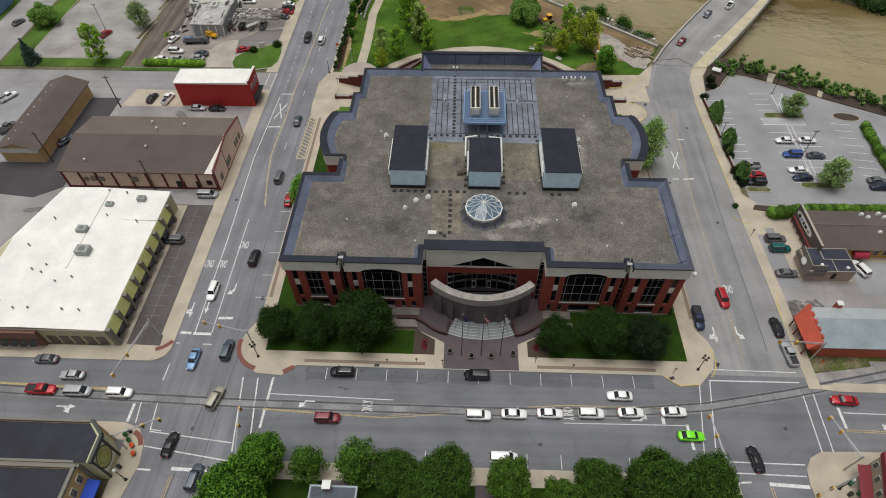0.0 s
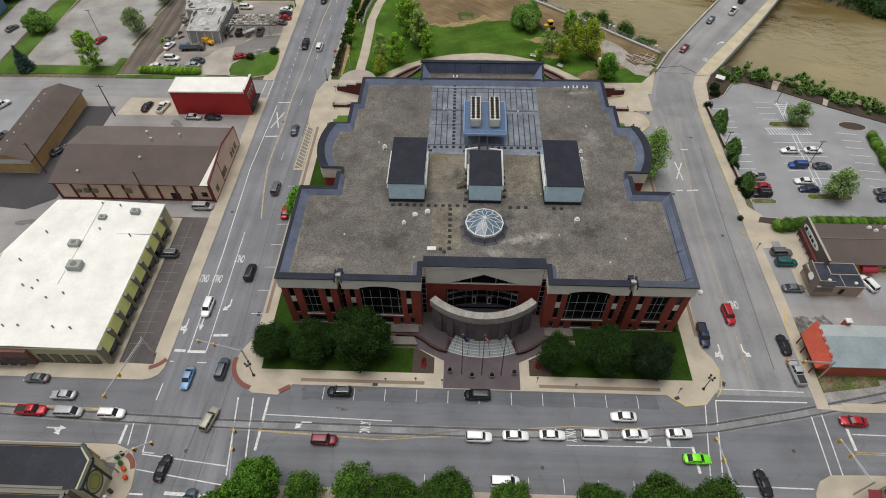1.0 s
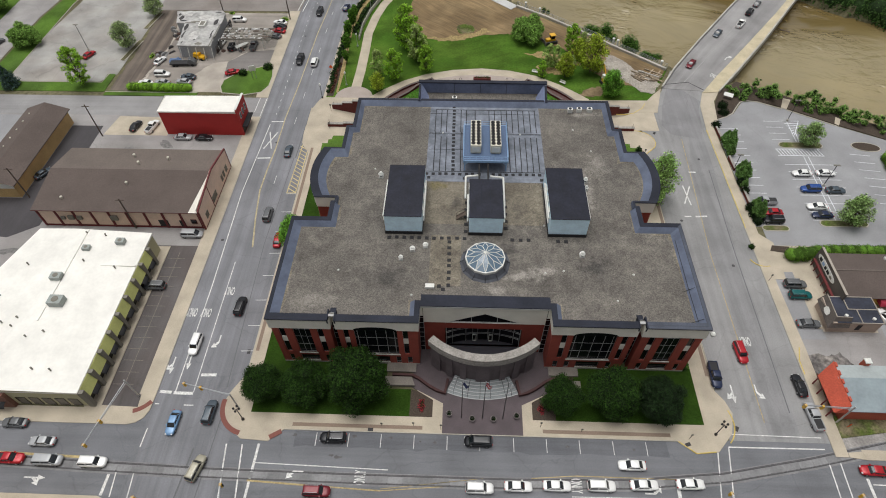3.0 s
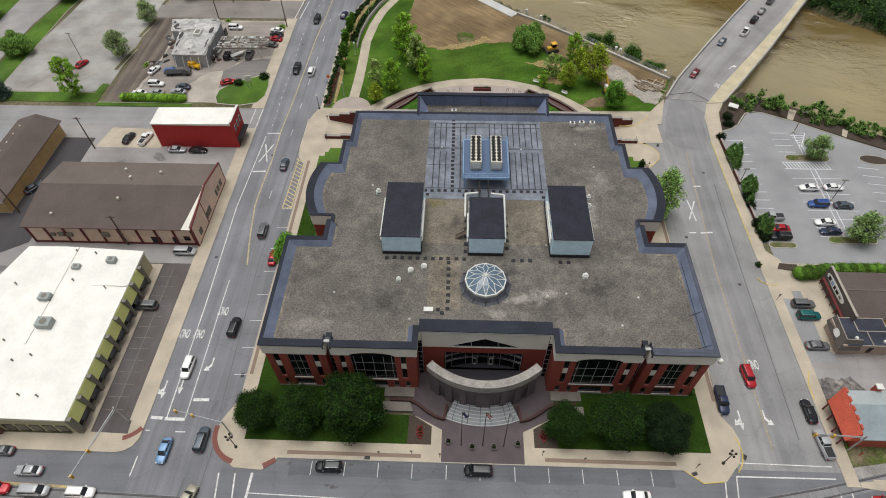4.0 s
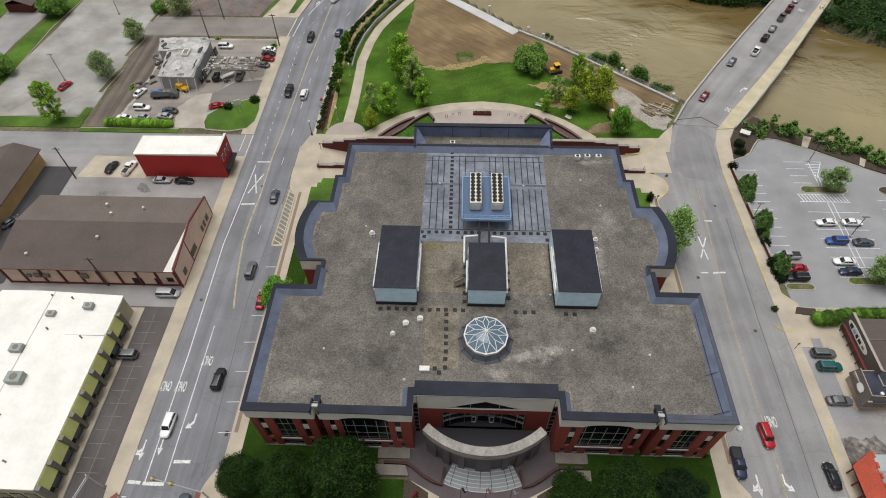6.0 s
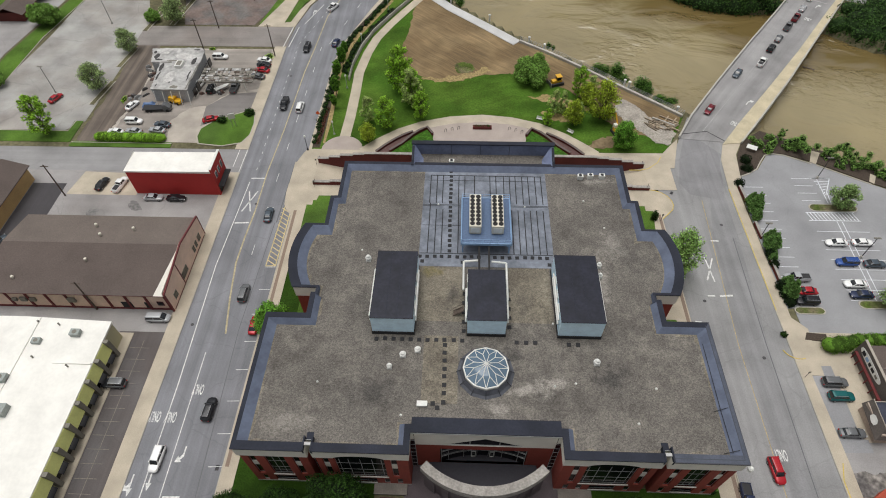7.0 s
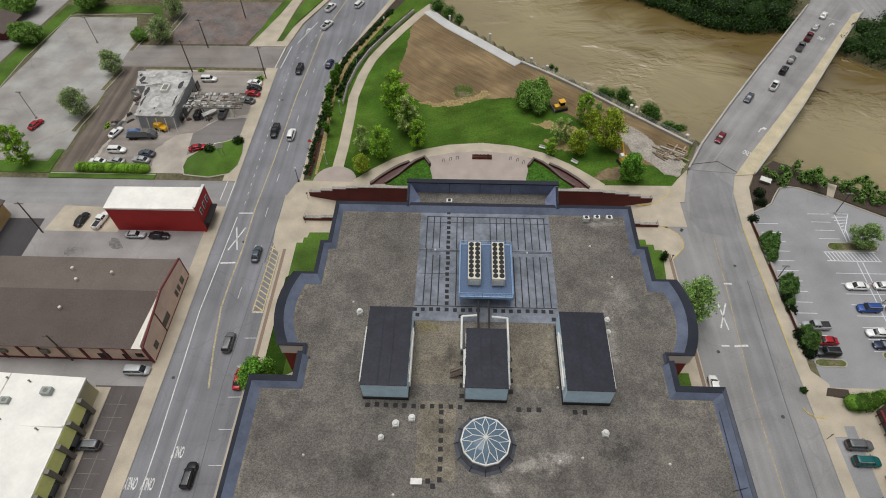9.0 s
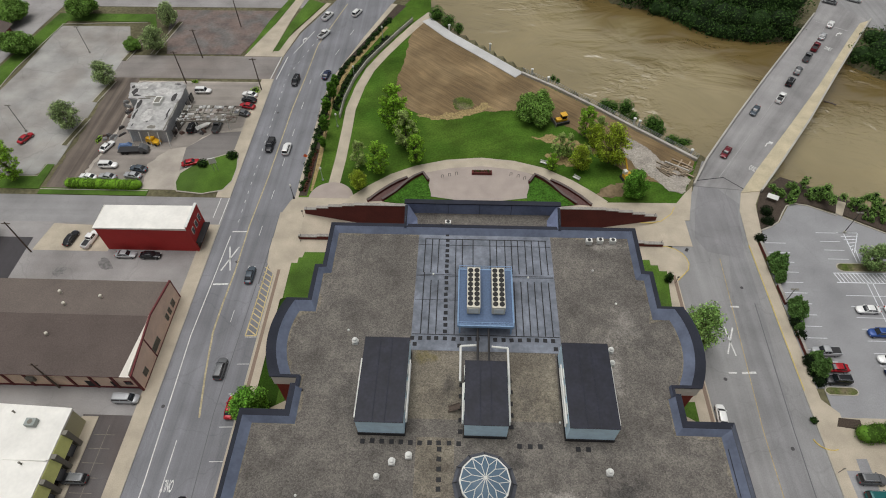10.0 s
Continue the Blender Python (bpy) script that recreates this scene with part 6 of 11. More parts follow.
for x, y in PADS:
    if pad is None:
        bm = bmesh.new()
        box(bm, -0.36, 0.36, -0.36, 0.36, 0, 0.09)
        pad = tagged(link("walkway_pad", bm, BLACK), "black rubber walkway pad on the roof", "walkway pad", group="roof walkway pads")
        pad.matrix_basis = pose(x, y, Z_DECK + 0.035)
    else:
        copy_thing(pad, pose(x + random.uniform(-0.08, 0.08), y + random.uniform(-0.08, 0.08), Z_DECK + 0.035, 0, 0, random.uniform(-6, 6)))


def penthouse(x0, x1, y0, y1, zt, side):
    t = thing("penthouse", "roof plant penthouse, black membrane top, light blue walls", "penthouse", group="roof penthouses")
    bm = bmesh.new()
    box(bm, x0 - 0.1, x1 + 0.1, y0 - 0.15, y1 + 0.1, Z_DECK, Z_DECK + 0.75)
    part("base_curb", bm, BLACK, t, "black flashed base")
    bm = bmesh.new()
    box(bm, x0, x1, y0, y1, Z_DECK + 0.7, zt - 0.06)
    part("wall", bm, BLUE_PANEL, t)
    bm = bmesh.new()
    prism(bm, rect(x0 - 0.06, x1 + 0.06, y0 - 0.06, y1 + 0.06), zt - 0.08, zt + 0.05)
    top = part("roof", bm, BLACK_ROOF, t, "black membrane roof")
    for k in (0.36, 0.62):
        bm = bmesh.new()
        x = x0 + (x1 - x0) * k
        box(bm, x - 0.05, x + 0.05, y0, y1, zt + 0.04, zt + 0.075)
        part("roof_seam", bm, COPING, top, "paler welded seam")
    for s, xs in ((-1, x0), (1, x1)):
        bm = bmesh.new()
        for z in (zt - 1.0, zt - 2.2):
            tube(bm, (xs + s * 0.3, y0 + 1, z), (xs + s * 0.3, y1 - 3.5, z), 0.16, n=8)
        part("pipe", bm, WHITE_METAL, t, "white insulated pipe")
        for k in range(3):
            bm = bmesh.new()
            y = y0 + 2.4 + k * 3.0
            box(bm, xs + s * 0.02 - 0.12, xs + s * 0.02 + 0.12, y, y + 1.8, zt - 2.2, zt - 0.6)
            part("louvre", bm, WHITE_METAL, t, "white louvre panel")
    return t


penthouse(-19.8, -12.45, 21.2, 35.8, 20.1, -1)
penthouse(-3.1, 3.55, 21.2, 31.9, 20.1, 1)
penthouse(12.75, 20.2, 21.2, 35.6, 20.1, 1)
# steel stair beside the middle penthouse
st = thing("roof_stair", "small brown steel stair on the roof", "stair")
bm = bmesh.new()
for k in range(6):
    box(bm, -5.6 + 0.3 * k, -5.3 + 0.3 * k, 25.2, 26.2, Z_DECK + 0.25 * k + 0.1, Z_DECK + 0.25 * k + 0.16)
part("tread", bm, WOOD_POLE, st)
for y in (25.2, 26.2):
    bm = bmesh.new()
    tube(bm, (-5.7, y, Z_DECK + 0.9), (-3.9, y, Z_DECK + 2.5), 0.04, n=6)
    tube(bm, (-5.7, y, Z_DECK), (-5.7, y, Z_DECK + 0.9), 0.04, n=6)
    tube(bm, (-5.7, y, Z_DECK + 0.05), (-3.9, y, Z_DECK + 1.6), 0.07, n=6)
    part("stringer", bm, WOOD_POLE, st)

# chiller platform
plat = thing("chiller_platform", "pale blue steel platform raised above the roof", "platform")
PX0, PX1, PY0, PY1, PZ = -4.45, 5.2, 39.6, 51.7, 18.3
bm = bmesh.new()
box(bm, PX0, PX1, PY0, PY1, PZ - 0.1, PZ)
part("deck", bm, BLUE_DECK, plat, "blue grating deck")
bm = bmesh.new()
for x in (PX0, PX1):
    box(bm, x - 0.12, x + 0.12, PY0, PY1, PZ - 0.5, PZ + 0.06)
for y in (PY0, PY1):
    box(bm, PX0, PX1, y - 0.12, y + 0.12, PZ - 0.5, PZ + 0.06)
part("edge_beam", bm, BLUE_STEEL, plat)
for x in (PX0 + 0.3, PX1 - 0.3):
    for y in (PY0 + 0.5, (PY0 + PY1) / 2, PY1 - 0.5):
        bm = bmesh.new()
        tube(bm, (x, y, Z_DECK), (x, y, PZ - 0.4), 0.14, n=8)
        if y < PY0 + 1:
            tube(bm, (x, y, Z_DECK + 1.6), (x + (1.2 if x < 0 else -1.2), y, PZ - 0.4), 0.09, n=6)
        part("leg", bm, BLUE_STEEL, plat)
for a, b in (((PX0, PY0), (PX1, PY0)), ((PX0, PY1), (PX1, PY1)), ((PX0, PY0), (PX0, PY1)), ((PX1, PY0), (PX1, PY1))):
    bm = bmesh.new()
    for z in (0.55, 1.1):
        tube(bm, (*a, PZ + z), (*b, PZ + z), 0.045, n=6)
    q = int(math.hypot(b[0] - a[0], b[1] - a[1]) / 1.3)
    for k in range(q + 1):
        x, y = a[0] + (b[0] - a[0]) * k / q, a[1] + (b[1] - a[1]) * k / q
        tube(bm, (x, y, PZ), (x, y, PZ + 1.1), 0.045, n=6)
    part("railing", bm, BLUE_STEEL, plat, "pale blue pipe railing")
FAN = mat("fan_black", (0.012, 0.012, 0.013), 0.6)


def chiller(x0):
    t = thing("chiller", "cream chiller with two rows of black fans", "chiller", at=(x0, 41.8, PZ), group="roof chillers")
    bm = bmesh.new()
    box(bm, 0, 2.3, 0, 8.6, 0.35, 2.4)
    box(bm, 0.2, 2.1, 0.2, 8.4, 0, 0.36)
    bmesh.ops.bevel(bm, geom=[e for e in bm.edges if e.calc_length() > 2], offset=0.04, segments=1, affect="EDGES")
    part("cabinet", bm, CREAM_METAL, t)
    for i in range(2):
        for k in range(8):
            bm = bmesh.new()
            c = (0.58 + i * 1.14, 0.75 + k * 1.02, 2.4)
            revolve(bm, [(0.47, 0), (0.47, 0.12), (0.40, 0.12), (0.39, 0.03), (0.0, 0.03)], 14, c)
            fan = part("fan", bm, FAN, t, "black fan in a ring")
            bm = bmesh.new()
            for a in (0, 60, 120):
                d = Vector((math.cos(radians(a)), math.sin(radians(a)), 0)) * 0.36
                tube(bm, Vector(c) + Vector((0, 0, 0.07)) - d, Vector(c) + Vector((0, 0, 0.07)) + d, 0.03, n=4)
            part("blade", bm, DARK_METAL, fan)
    bm = bmesh.new()
    box(bm, 0.3, 2.0, -0.06, 0.0, 0.7, 2.0)
    part("control_panel", bm, WHITE_METAL, t, "pale control panel door")


chiller(-2.95)
chiller(1.4)
# white pipes from the middle penthouse to the platform
pipes = thing("roof_pipes", "white insulated pipes between penthouse and platform", "pipes")
for x, pts in ((-3.9, ((-3.9, 30, 16.4), (-3.9, 36.6, 16.4), (-1.2, 36.6, 16.8))), (4.2, ((4.2, 28, 16.4), (4.2, 36.4, 16.4), (1.4, 36.4, 16.8))), (0, ((-1.0, 31.8, 17.0), (-1.0, 40, 17.6))), (1, ((0.9, 31.8, 17.0), (0.9, 40, 17.6)))):
    bm = bmesh.new()
    for a, b in zip(pts, pts[1:]):
        tube(bm, a, b, 0.2, n=8)
    part("pipe", bm, WHITE_METAL if abs(x) > 2 else DARK_METAL, pipes)


def roof_vent(x, y, r, h):
    t = thing("roof_vent", "white mushroom exhaust vent on the gravel roof", "vent", at=(x, y, Z_DECK), group="roof vents")
    bm = bmesh.new()
    box(bm, -r * 0.8, r * 0.8, -r * 0.8, r * 0.8, 0, 0.3)
    part("curb", bm, WHITE_METAL, t, "white flashed curb")
    bm = bmesh.new()
    tube(bm, (0, 0, 0.3), (0, 0, h * 0.62), r * 0.5, n=14)
    part("throat", bm, COPING_SIDE, t, "grey louvred throat")
    bm = bmesh.new()
    revolve(bm, [(r * 0.5, h * 0.52), (r * 0.9, h * 0.5), (r * 0.92, h * 0.62), (r * 0.62, h * 0.72), (r * 0.55, h * 0.92), (r * 0.3, h), (0, h)], 16)
    part("cap", bm, WHITE_METAL, t)


for v in ((-22.4, 37.5, 0.62, 1.5), (-16.2, 14.6, 0.5, 1.2), (-14.1, 16.9, 0.62, 1.1), (-11.6, 17.9, 0.62, 1.1), (18.9, 16.3, 0.6, 1.3), (22.0, 37.0, 0.55, 1.4), (21.9, 34.6, 0.5, 1.2)):
    roof_vent(*v)
for x, y in ((21.2, 61.3), (23.4, 61.5), (25.9, 61.5), (-6.95, 65.4)):
    t = thing("condenser", "small white condenser with a round fan grille", "air conditioner", at=(x, y, Z_DECK), group="roof condensers")
    bm = bmesh.new()
    box(bm, -0.6, 0.6, -0.45, 0.45, 0.25, 1.1)
    box(bm, -0.6, 0.6, -0.4, -0.25, 0, 0.25)
    box(bm, -0.6, 0.6, 0.25, 0.4, 0, 0.25)
    part("cabinet", bm, WHITE_METAL, t)
    bm = bmesh.new()
    revolve(bm, [(0.36, 1.1), (0.36, 1.16), (0.3, 1.16), (0.0, 1.12)], 14)
    part("fan_grille", bm, FAN, t, "black round fan grille")
t = thing("roof_hatch", "white roof hatch box on dark pads", "roof hatch", at=(-10.3, 8.1, Z_DECK))
bm = bmesh.new()
box(bm, -0.85, 0.85, -0.45, 0.45, 0, 0.55)
part("lid", bm, WHITE_METAL, t)

# dome skylight
dome = thing("dome_skylight", "twelve sided glass dome skylight with white ribs", "skylight", at=(0.05, 14.1, Z_DECK))
NS, RD, ZR, ZA = 12, 3.75, 1.7, 3.3
bm = bmesh.new()
revolve(bm, [(4.9, 0.02), (4.4, 0.25), (3.9, 1.2)], NS)
part("skirt", bm, mat("skirt_membrane", (0.075, 0.08, 0.095), 0.85, grain=0.12, scale=3, stain=0.25, stain_scale=0.6), dome, "dark grey sloped flashing skirt")
bm = bmesh.new()
revolve(bm, [(RD + 0.08, 0.9), (RD + 0.12, ZR + 0.05), (RD - 0.1, ZR + 0.1)], NS)
kerb_ob = part("curb", bm, WHITE_METAL, dome, "white curb")
kerb_ob.rotation_euler.z = 0
rim = [Vector((RD * math.cos(k * math.tau / NS), RD * math.sin(k * math.tau / NS), ZR)) for k in range(NS)]
node = [Vector((RD * 0.55 * math.cos((k + 0.5) * math.tau / NS), RD * 0.55 * math.sin((k + 0.5) * math.tau / NS), ZR + (ZA - ZR) * 0.55)) for k in range(NS)]
top = Vector((0, 0, ZA))
DOME_GLASS = glass_mat("dome_glass", (0.10, 0.155, 0.21), 0.1, 0.7)
up = Vector((0, 0, 0.03))
for k in range(NS):
    j = (k + 1) % NS
    bm = bmesh.new()
    quad(bm, [rim[k], rim[j], node[k]])
    quad(bm, [node[k], rim[j], node[j]])
    quad(bm, [node[k], node[j], top])
    part("pane", bm, DOME_GLASS, dome)
    bm = bmesh.new()
    tube(bm, rim[k], rim[j], 0.12, n=6)
    part("rim_bar", bm, WHITE_METAL, dome, "white rim bar")
    bm = bmesh.new()
    tube(bm, node[k] + up, top + up, 0.065, n=6)
    part("rib", bm, WHITE_METAL, dome, "white glazing rib")
    for end in (rim[k], rim[j]):
        bm = bmesh.new()
        tube(bm, node[k] + up, end + up, 0.065, n=6)
        part("branch_rib", bm, WHITE_METAL, dome)
for k in range(NS):
    bm = bmesh.new()
    d = rim[k] / RD
    tube(bm, (d.x * 3.95, d.y * 3.95, 0.9), (d.x * 4.9, d.y * 4.9, 0.15), 0.06, n=5)
    part("tie_strip", bm, BLACK, dome)

# sunken rear drive walls, either side
for s in (-1, 1):
    for y, x1, nm in ((81.2, 15.0, "upper"), (73.0, 30.0, "lower")):
        t = thing("drive_wall", "stepped dark red brick wall beside the service drive", "retaining wall", group="drive walls")
        bm = bmesh.new()
        segs = [(42.4, 39.4, 1.5), (39.4, 36.4, 2.1), (36.4, 33.0, 2.7), (33.0, 30.0, 3.1), (30.0, x1, 3.4)] if y > 80 else [(42.4, 38.0, 1.0), (38.0, 30.4, 1.3)]
        for a, b, h in segs:
            box(bm, min(s * a, s * b), max(s * a, s * b), y, y + 0.45, -4.5, h)
        part("wall", bm, BRICK_DARK, t)
        bm = bmesh.new()
        for a, b, h in segs:
            box(bm, min(s * a, s * b) - 0.05, max(s * a, s * b) + 0.05, y - 0.08, y + 0.75, h, h + 0.16)
        part("wall_cap", bm, STONE, t, "brown stone cap")
        bm = bmesh.new()
        tube(bm, (s * 41.8, y + 0.2, 0), (s * 41.8, y + 0.2, 2.4), 0.05, n=6)
        part("sign_post", bm, DARK_METAL, t)
# curved planter walls at the overlook
for s in (-1, 1):
    t = thing("terrace_wall", "curved dark red brick terrace walls with caps", "retaining wall", group="terrace walls")
    for line, h in (([(s * 27.6, 85.5), (s * 25.4, 88.2), (s * 22.8, 90.8), (s * 20.6, 92.6), (s * 18.3, 94)], 0.75), ([(s * 24, 85.8), (s * 21, 88.7), (s * 18.5, 92.2), (s * 16.6, 94.2), (s * 14.4, 95.7), (s * 12.8, 93)], 0.95)):
        bm = bmesh.new()
        ribbon(bm, line, -0.25, 0.25, 0.0, h)
        w = part("wall", bm, BRICK_DARK, t)
        bm = bmesh.new()
        ribbon(bm, line, -0.32, 0.32, h, h + 0.1)
        part("wall_cap", bm, mat("cap_brown", (0.12, 0.092, 0.085), 0.85, grain=0.15, scale=4), w, "brown cap stones")
    slab("terrace_lawn", [(s * 23.6, 85.6), (s * 18.2, 91.6), (s * 14.4, 95.2), (s * 13.0, 92.6), (s * 12, 88.6), (s * 12, 84)], 0.0, 0.35, mat("groundcover", (0.045, 0.115, 0.014), 0.95, grain=0.5, scale=2.2, stain=0.3, stain_scale=0.6, bump=0.8, spec=0.1), "dense green groundcover behind the rear wall", "lawn")
    slab("terrace_paving", [(s * 27.4, 85.6), (s * 25.2, 88.0), (s * 22.6, 90.6), (s * 20.4, 92.4), (s * 18.2, 93.7), (s * 16.8, 94.4), (s * 18.7, 92.3), (s * 21.2, 88.8), (s * 24.2, 85.8)], 0.0, 0.178, mat("maroon_paving", (0.11, 0.06, 0.055), 0.9, grain=0.2, scale=3), "maroon brick paving between terrace walls", "pavement")
bm = bmesh.new()
for a, b, za, zb in ((-48.6, -42.5, 0.146, 0.12), (-42.5, -28, 0.12, -3.4), (-28, 28, -3.4, -3.4), (28, 42.5, -3.4, 0.12), (42.5, 49.4, 0.12, 0.146)):
    quad(bm, [(a, 73.3, za), (b, 73.3, zb), (b, 81.4, zb), (a, 81.4, za)])
structure("drive_service", bm, CONCRETE, "tan concrete service drive sloping down behind the courthouse", "driveway")
slab("rear_yard", rect(-34, 34, 64.8, 73.2), -0.05, 0.05, CONCRETE, "tan concrete strip behind the courthouse", "pavement")
slab("rear_bank", rect(-24, 24, 81.7, 86.7), 0.0, 0.12, GRASS, "grass strip behind the rear wall", "lawn")

# ---- neighbouring buildings ----
RED_PAINT = mat("red_painted_brick", (0.40, 0.022, 0.02), 0.7, grain=0.06, scale=5, stain=0.08, stain_scale=0.3)
WHITE_ROOF = mat("white_roof_coating", (0.80, 0.785, 0.73), 0.7, grain=0.03, scale=1.5, stain=0.08, stain_scale=0.25)
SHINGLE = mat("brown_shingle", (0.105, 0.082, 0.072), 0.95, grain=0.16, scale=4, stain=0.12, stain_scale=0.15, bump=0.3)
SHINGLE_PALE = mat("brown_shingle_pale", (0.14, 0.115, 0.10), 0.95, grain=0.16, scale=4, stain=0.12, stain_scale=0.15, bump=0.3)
BEIGE = mat("beige_stucco", (0.74, 0.56, 0.45), 0.85, grain=0.06, scale=4, stain=0.1, stain_scale=0.4)
MAROON = mat("maroon_trim", (0.13, 0.018, 0.02), 0.7, grain=0.1, scale=4)
TAN_BRICK = mat("tan_brick", (0.50, 0.34, 0.15), 0.85, grain=0.14, scale=6, stain=0.1, stain_scale=0.4)
YELLOW_WALL = mat("pale_yellow_panel", (0.53, 0.55, 0.20), 0.8, grain=0.05, scale=3, stain=0.08, stain_scale=0.5)
GREY_PIER = mat("grey_pier", (0.19, 0.18, 0.15), 0.85, grain=0.1, scale=4)
DARK_GLASS = glass_mat("shop_glass", (0.015, 0.016, 0.018), 0.1)
ASH_ROOF = mat("weathered_roof_felt", (0.43, 0.425, 0.41), 0.9, grain=0.2, scale=0.9, stain=0.3, stain_scale=0.35, tint=(0.30, 0.295, 0.285))
METAL_ROOF = mat("blue_grey_metal_roof", (0.25, 0.30, 0.32), 0.55, 0.2, grain=0.06, scale=2, stain=0.12, stain_scale=0.3)
ORANGE_BRICK = mat("orange_red_brick", (0.42, 0.095, 0.055), 0.85, grain=0.12, scale=5, stain=0.1, stain_scale=0.4)
GREEN_CREAM = mat("sage_cream", (0.46, 0.44, 0.28), 0.8, grain=0.06, scale=4)
BLUE_AWNING = mat("blue_awning", (0.02, 0.08, 0.55), 0.7)
RED_AWNING = mat("wine_red_awning", (0.20, 0.02, 0.03), 0.7)


def simple_window(parent, c, w, h, axis, out, material=DARK_GLASS, trim=WHITE_METAL):
    """A small framed window; axis 'x' lies in a wall along x, 'y' along y; out is the outward sign."""
    bm = bmesh.new()
    x, y, z = c
    if axis == "x":
        box(bm, x - w / 2, x + w / 2, y - 0.06, y + 0.06, z, z + h)
    else:
        box(bm, x - 0.06, x + 0.06, y - w / 2, y + w / 2, z, z + h)
    win = part("window", bm, trim, parent, "pale framed window")
    bm = bmesh.new()
    if axis == "x":
        box(bm, x - w / 2 + 0.1, x + w / 2 - 0.1, y - 0.09, y + 0.09, z + 0.1, z + h - 0.1)
    else:
        box(bm, x - 0.09, x + 0.09, y - w / 2 + 0.1, y + w / 2 - 0.1, z + 0.1, z + h - 0.1)
    part("pane", bm, material, win)


# red two storey building
t = thing("red_building", "two storey building painted bright red with white roof", "building")
bm = bmesh.new()
box(bm, -86.4, -65.1, 68.9, 75.6, 0, 7.7)
part("wall", bm, RED_PAINT, t)
bm = bmesh.new()
quad(bm, [(-86.6, 68.75, 7.75), (-65.3, 68.75, 8.0), (-65.3, 75.8, 8.0), (-86.6, 75.8, 7.75)])
for a, b in (((-86.6, 68.75), (-65.3, 68.75)), ((-86.6, 75.8), (-65.3, 75.8)), ((-86.6, 68.75), (-86.6, 75.8))):
    quad(bm, [(*a, 7.4), (*b, 7.4), (*b, 8.02), (*a, 7.77)])
part("roof", bm, WHITE_ROOF, t, "bright white coated roof")
bm = bmesh.new()
box(bm, -65.3, -64.9, 68.7, 75.9, 0, 8.7)
part("front_wall", bm, RED_PAINT, t, "red front wall with raised parapet")
bm = bmesh.new()
box(bm, -65.4, -64.8, 68.6, 76.0, 8.7, 8.85)
part("front_cap", bm, WHITE_METAL, t, "white parapet cap")
for y in (70.4, 72.4, 74.4):
    simple_window(t, (-64.88, y, 4.8), 1.1, 1.8, "y", 1)
bm = bmesh.new()
prism(bm, rect(-64.9, -63.5, 69.2, 75.4), 2.6, 2.9, bottom=True)
part("awning", bm, BLACK, t, "dark awning over the shop front")
bm = bmesh.new()
box(bm, -64.95, -64.82, 69.4, 75.2, 0.4, 2.5)
part("shop_window", bm, DARK_GLASS, t, "dark shop front glass")
bm = bmesh.new()
box(bm, -86.62, -86.35, 70.5, 71.7, 4.6, 5.6)
part("wall_unit", bm, GREY_PIER, t)

# long hall with brown shingle roof
t = thing("brown_roof_hall", "long beige hall with maroon posts and brown shingle roof", "hall")
X0, X1, Y0, Y1, ZE, YR, ZRDG = -104.4, -65.6, 34.6, 55.4, 5.9, 46.4, 7.6
bm = bmesh.new()
box(bm, X0, X1, Y0, Y1, 0, ZE - 0.35)
for x in (X0, X1):
    quad(bm, [(x, Y0, ZE - 0.35), (x, Y1, ZE - 0.35), (x, YR, ZRDG - 0.2)])
part("wall", bm, BEIGE, t)
bm = bmesh.new()
# one shingle in two tones: the rear slope's brighter light sits in the colour
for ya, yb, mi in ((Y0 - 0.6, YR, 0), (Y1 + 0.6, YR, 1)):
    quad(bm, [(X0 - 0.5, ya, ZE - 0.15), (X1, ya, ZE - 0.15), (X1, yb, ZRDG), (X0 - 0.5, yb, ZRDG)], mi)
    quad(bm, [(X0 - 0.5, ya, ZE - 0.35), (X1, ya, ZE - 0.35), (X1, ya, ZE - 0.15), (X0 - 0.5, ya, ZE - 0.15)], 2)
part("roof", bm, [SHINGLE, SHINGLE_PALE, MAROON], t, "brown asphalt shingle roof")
bm = bmesh.new()
for k in range(2):
    z = (ZE - 0.75, 0.0)[k]
    box(bm, X0, X1, Y0 - 0.12, Y0, z, z + 0.55)
part("wall_trim", bm, MAROON, t, "maroon trim boards")
for k in range(10):
    bm = bmesh.new()
    x = X0 + 0.3 + (X1 - X0 - 0.6) * k / 9
    box(bm, x - 0.25, x + 0.25, Y0 - 0.2, Y0, 0, ZE - 0.2)
    part("post", bm, MAROON, t, "maroon wall post")
for x in (-74.5, -70.5):
    bm = bmesh.new()
    box(bm, x - (1.6 if x < -72 else 0.6), x + 0.6, Y0 - 0.1, Y0 + 0.02, 0.3, 2.6)
    part("door", bm, BLACK, t, "dark doorway")
simple_window(t, (-67.6, Y0 - 0.05, 1.6), 1.4, 1.4, "x", -1, trim=MAROON)
for x, s in ((-98.6, 0.5), (-96.6, 0.7), (-94.6, 0.6), (-86.2, 0.8)):
    bm = bmesh.new()
    box(bm, x - s, x + s, Y0 - 0.5, Y0 - 0.05, 2.6, 2.6 + s * 1.6)
    part("wall_unit", bm, GREY_PIER, t, "grey wall mounted air unit")
bm = bmesh.new()
pts = [(Y0 - 0.5, 0), (Y1 + 0.5, 0), (Y1 + 0.5, 6.2), (YR, 8.0), (Y0 - 0.5, 6.2)]
va = [bm.verts.new((X1, y, z)) for y, z in pts]
vb = [bm.verts.new((X1 + 0.45, y, z)) for y, z in pts]
bm.faces.new(va[::-1]), bm.faces.new(vb)
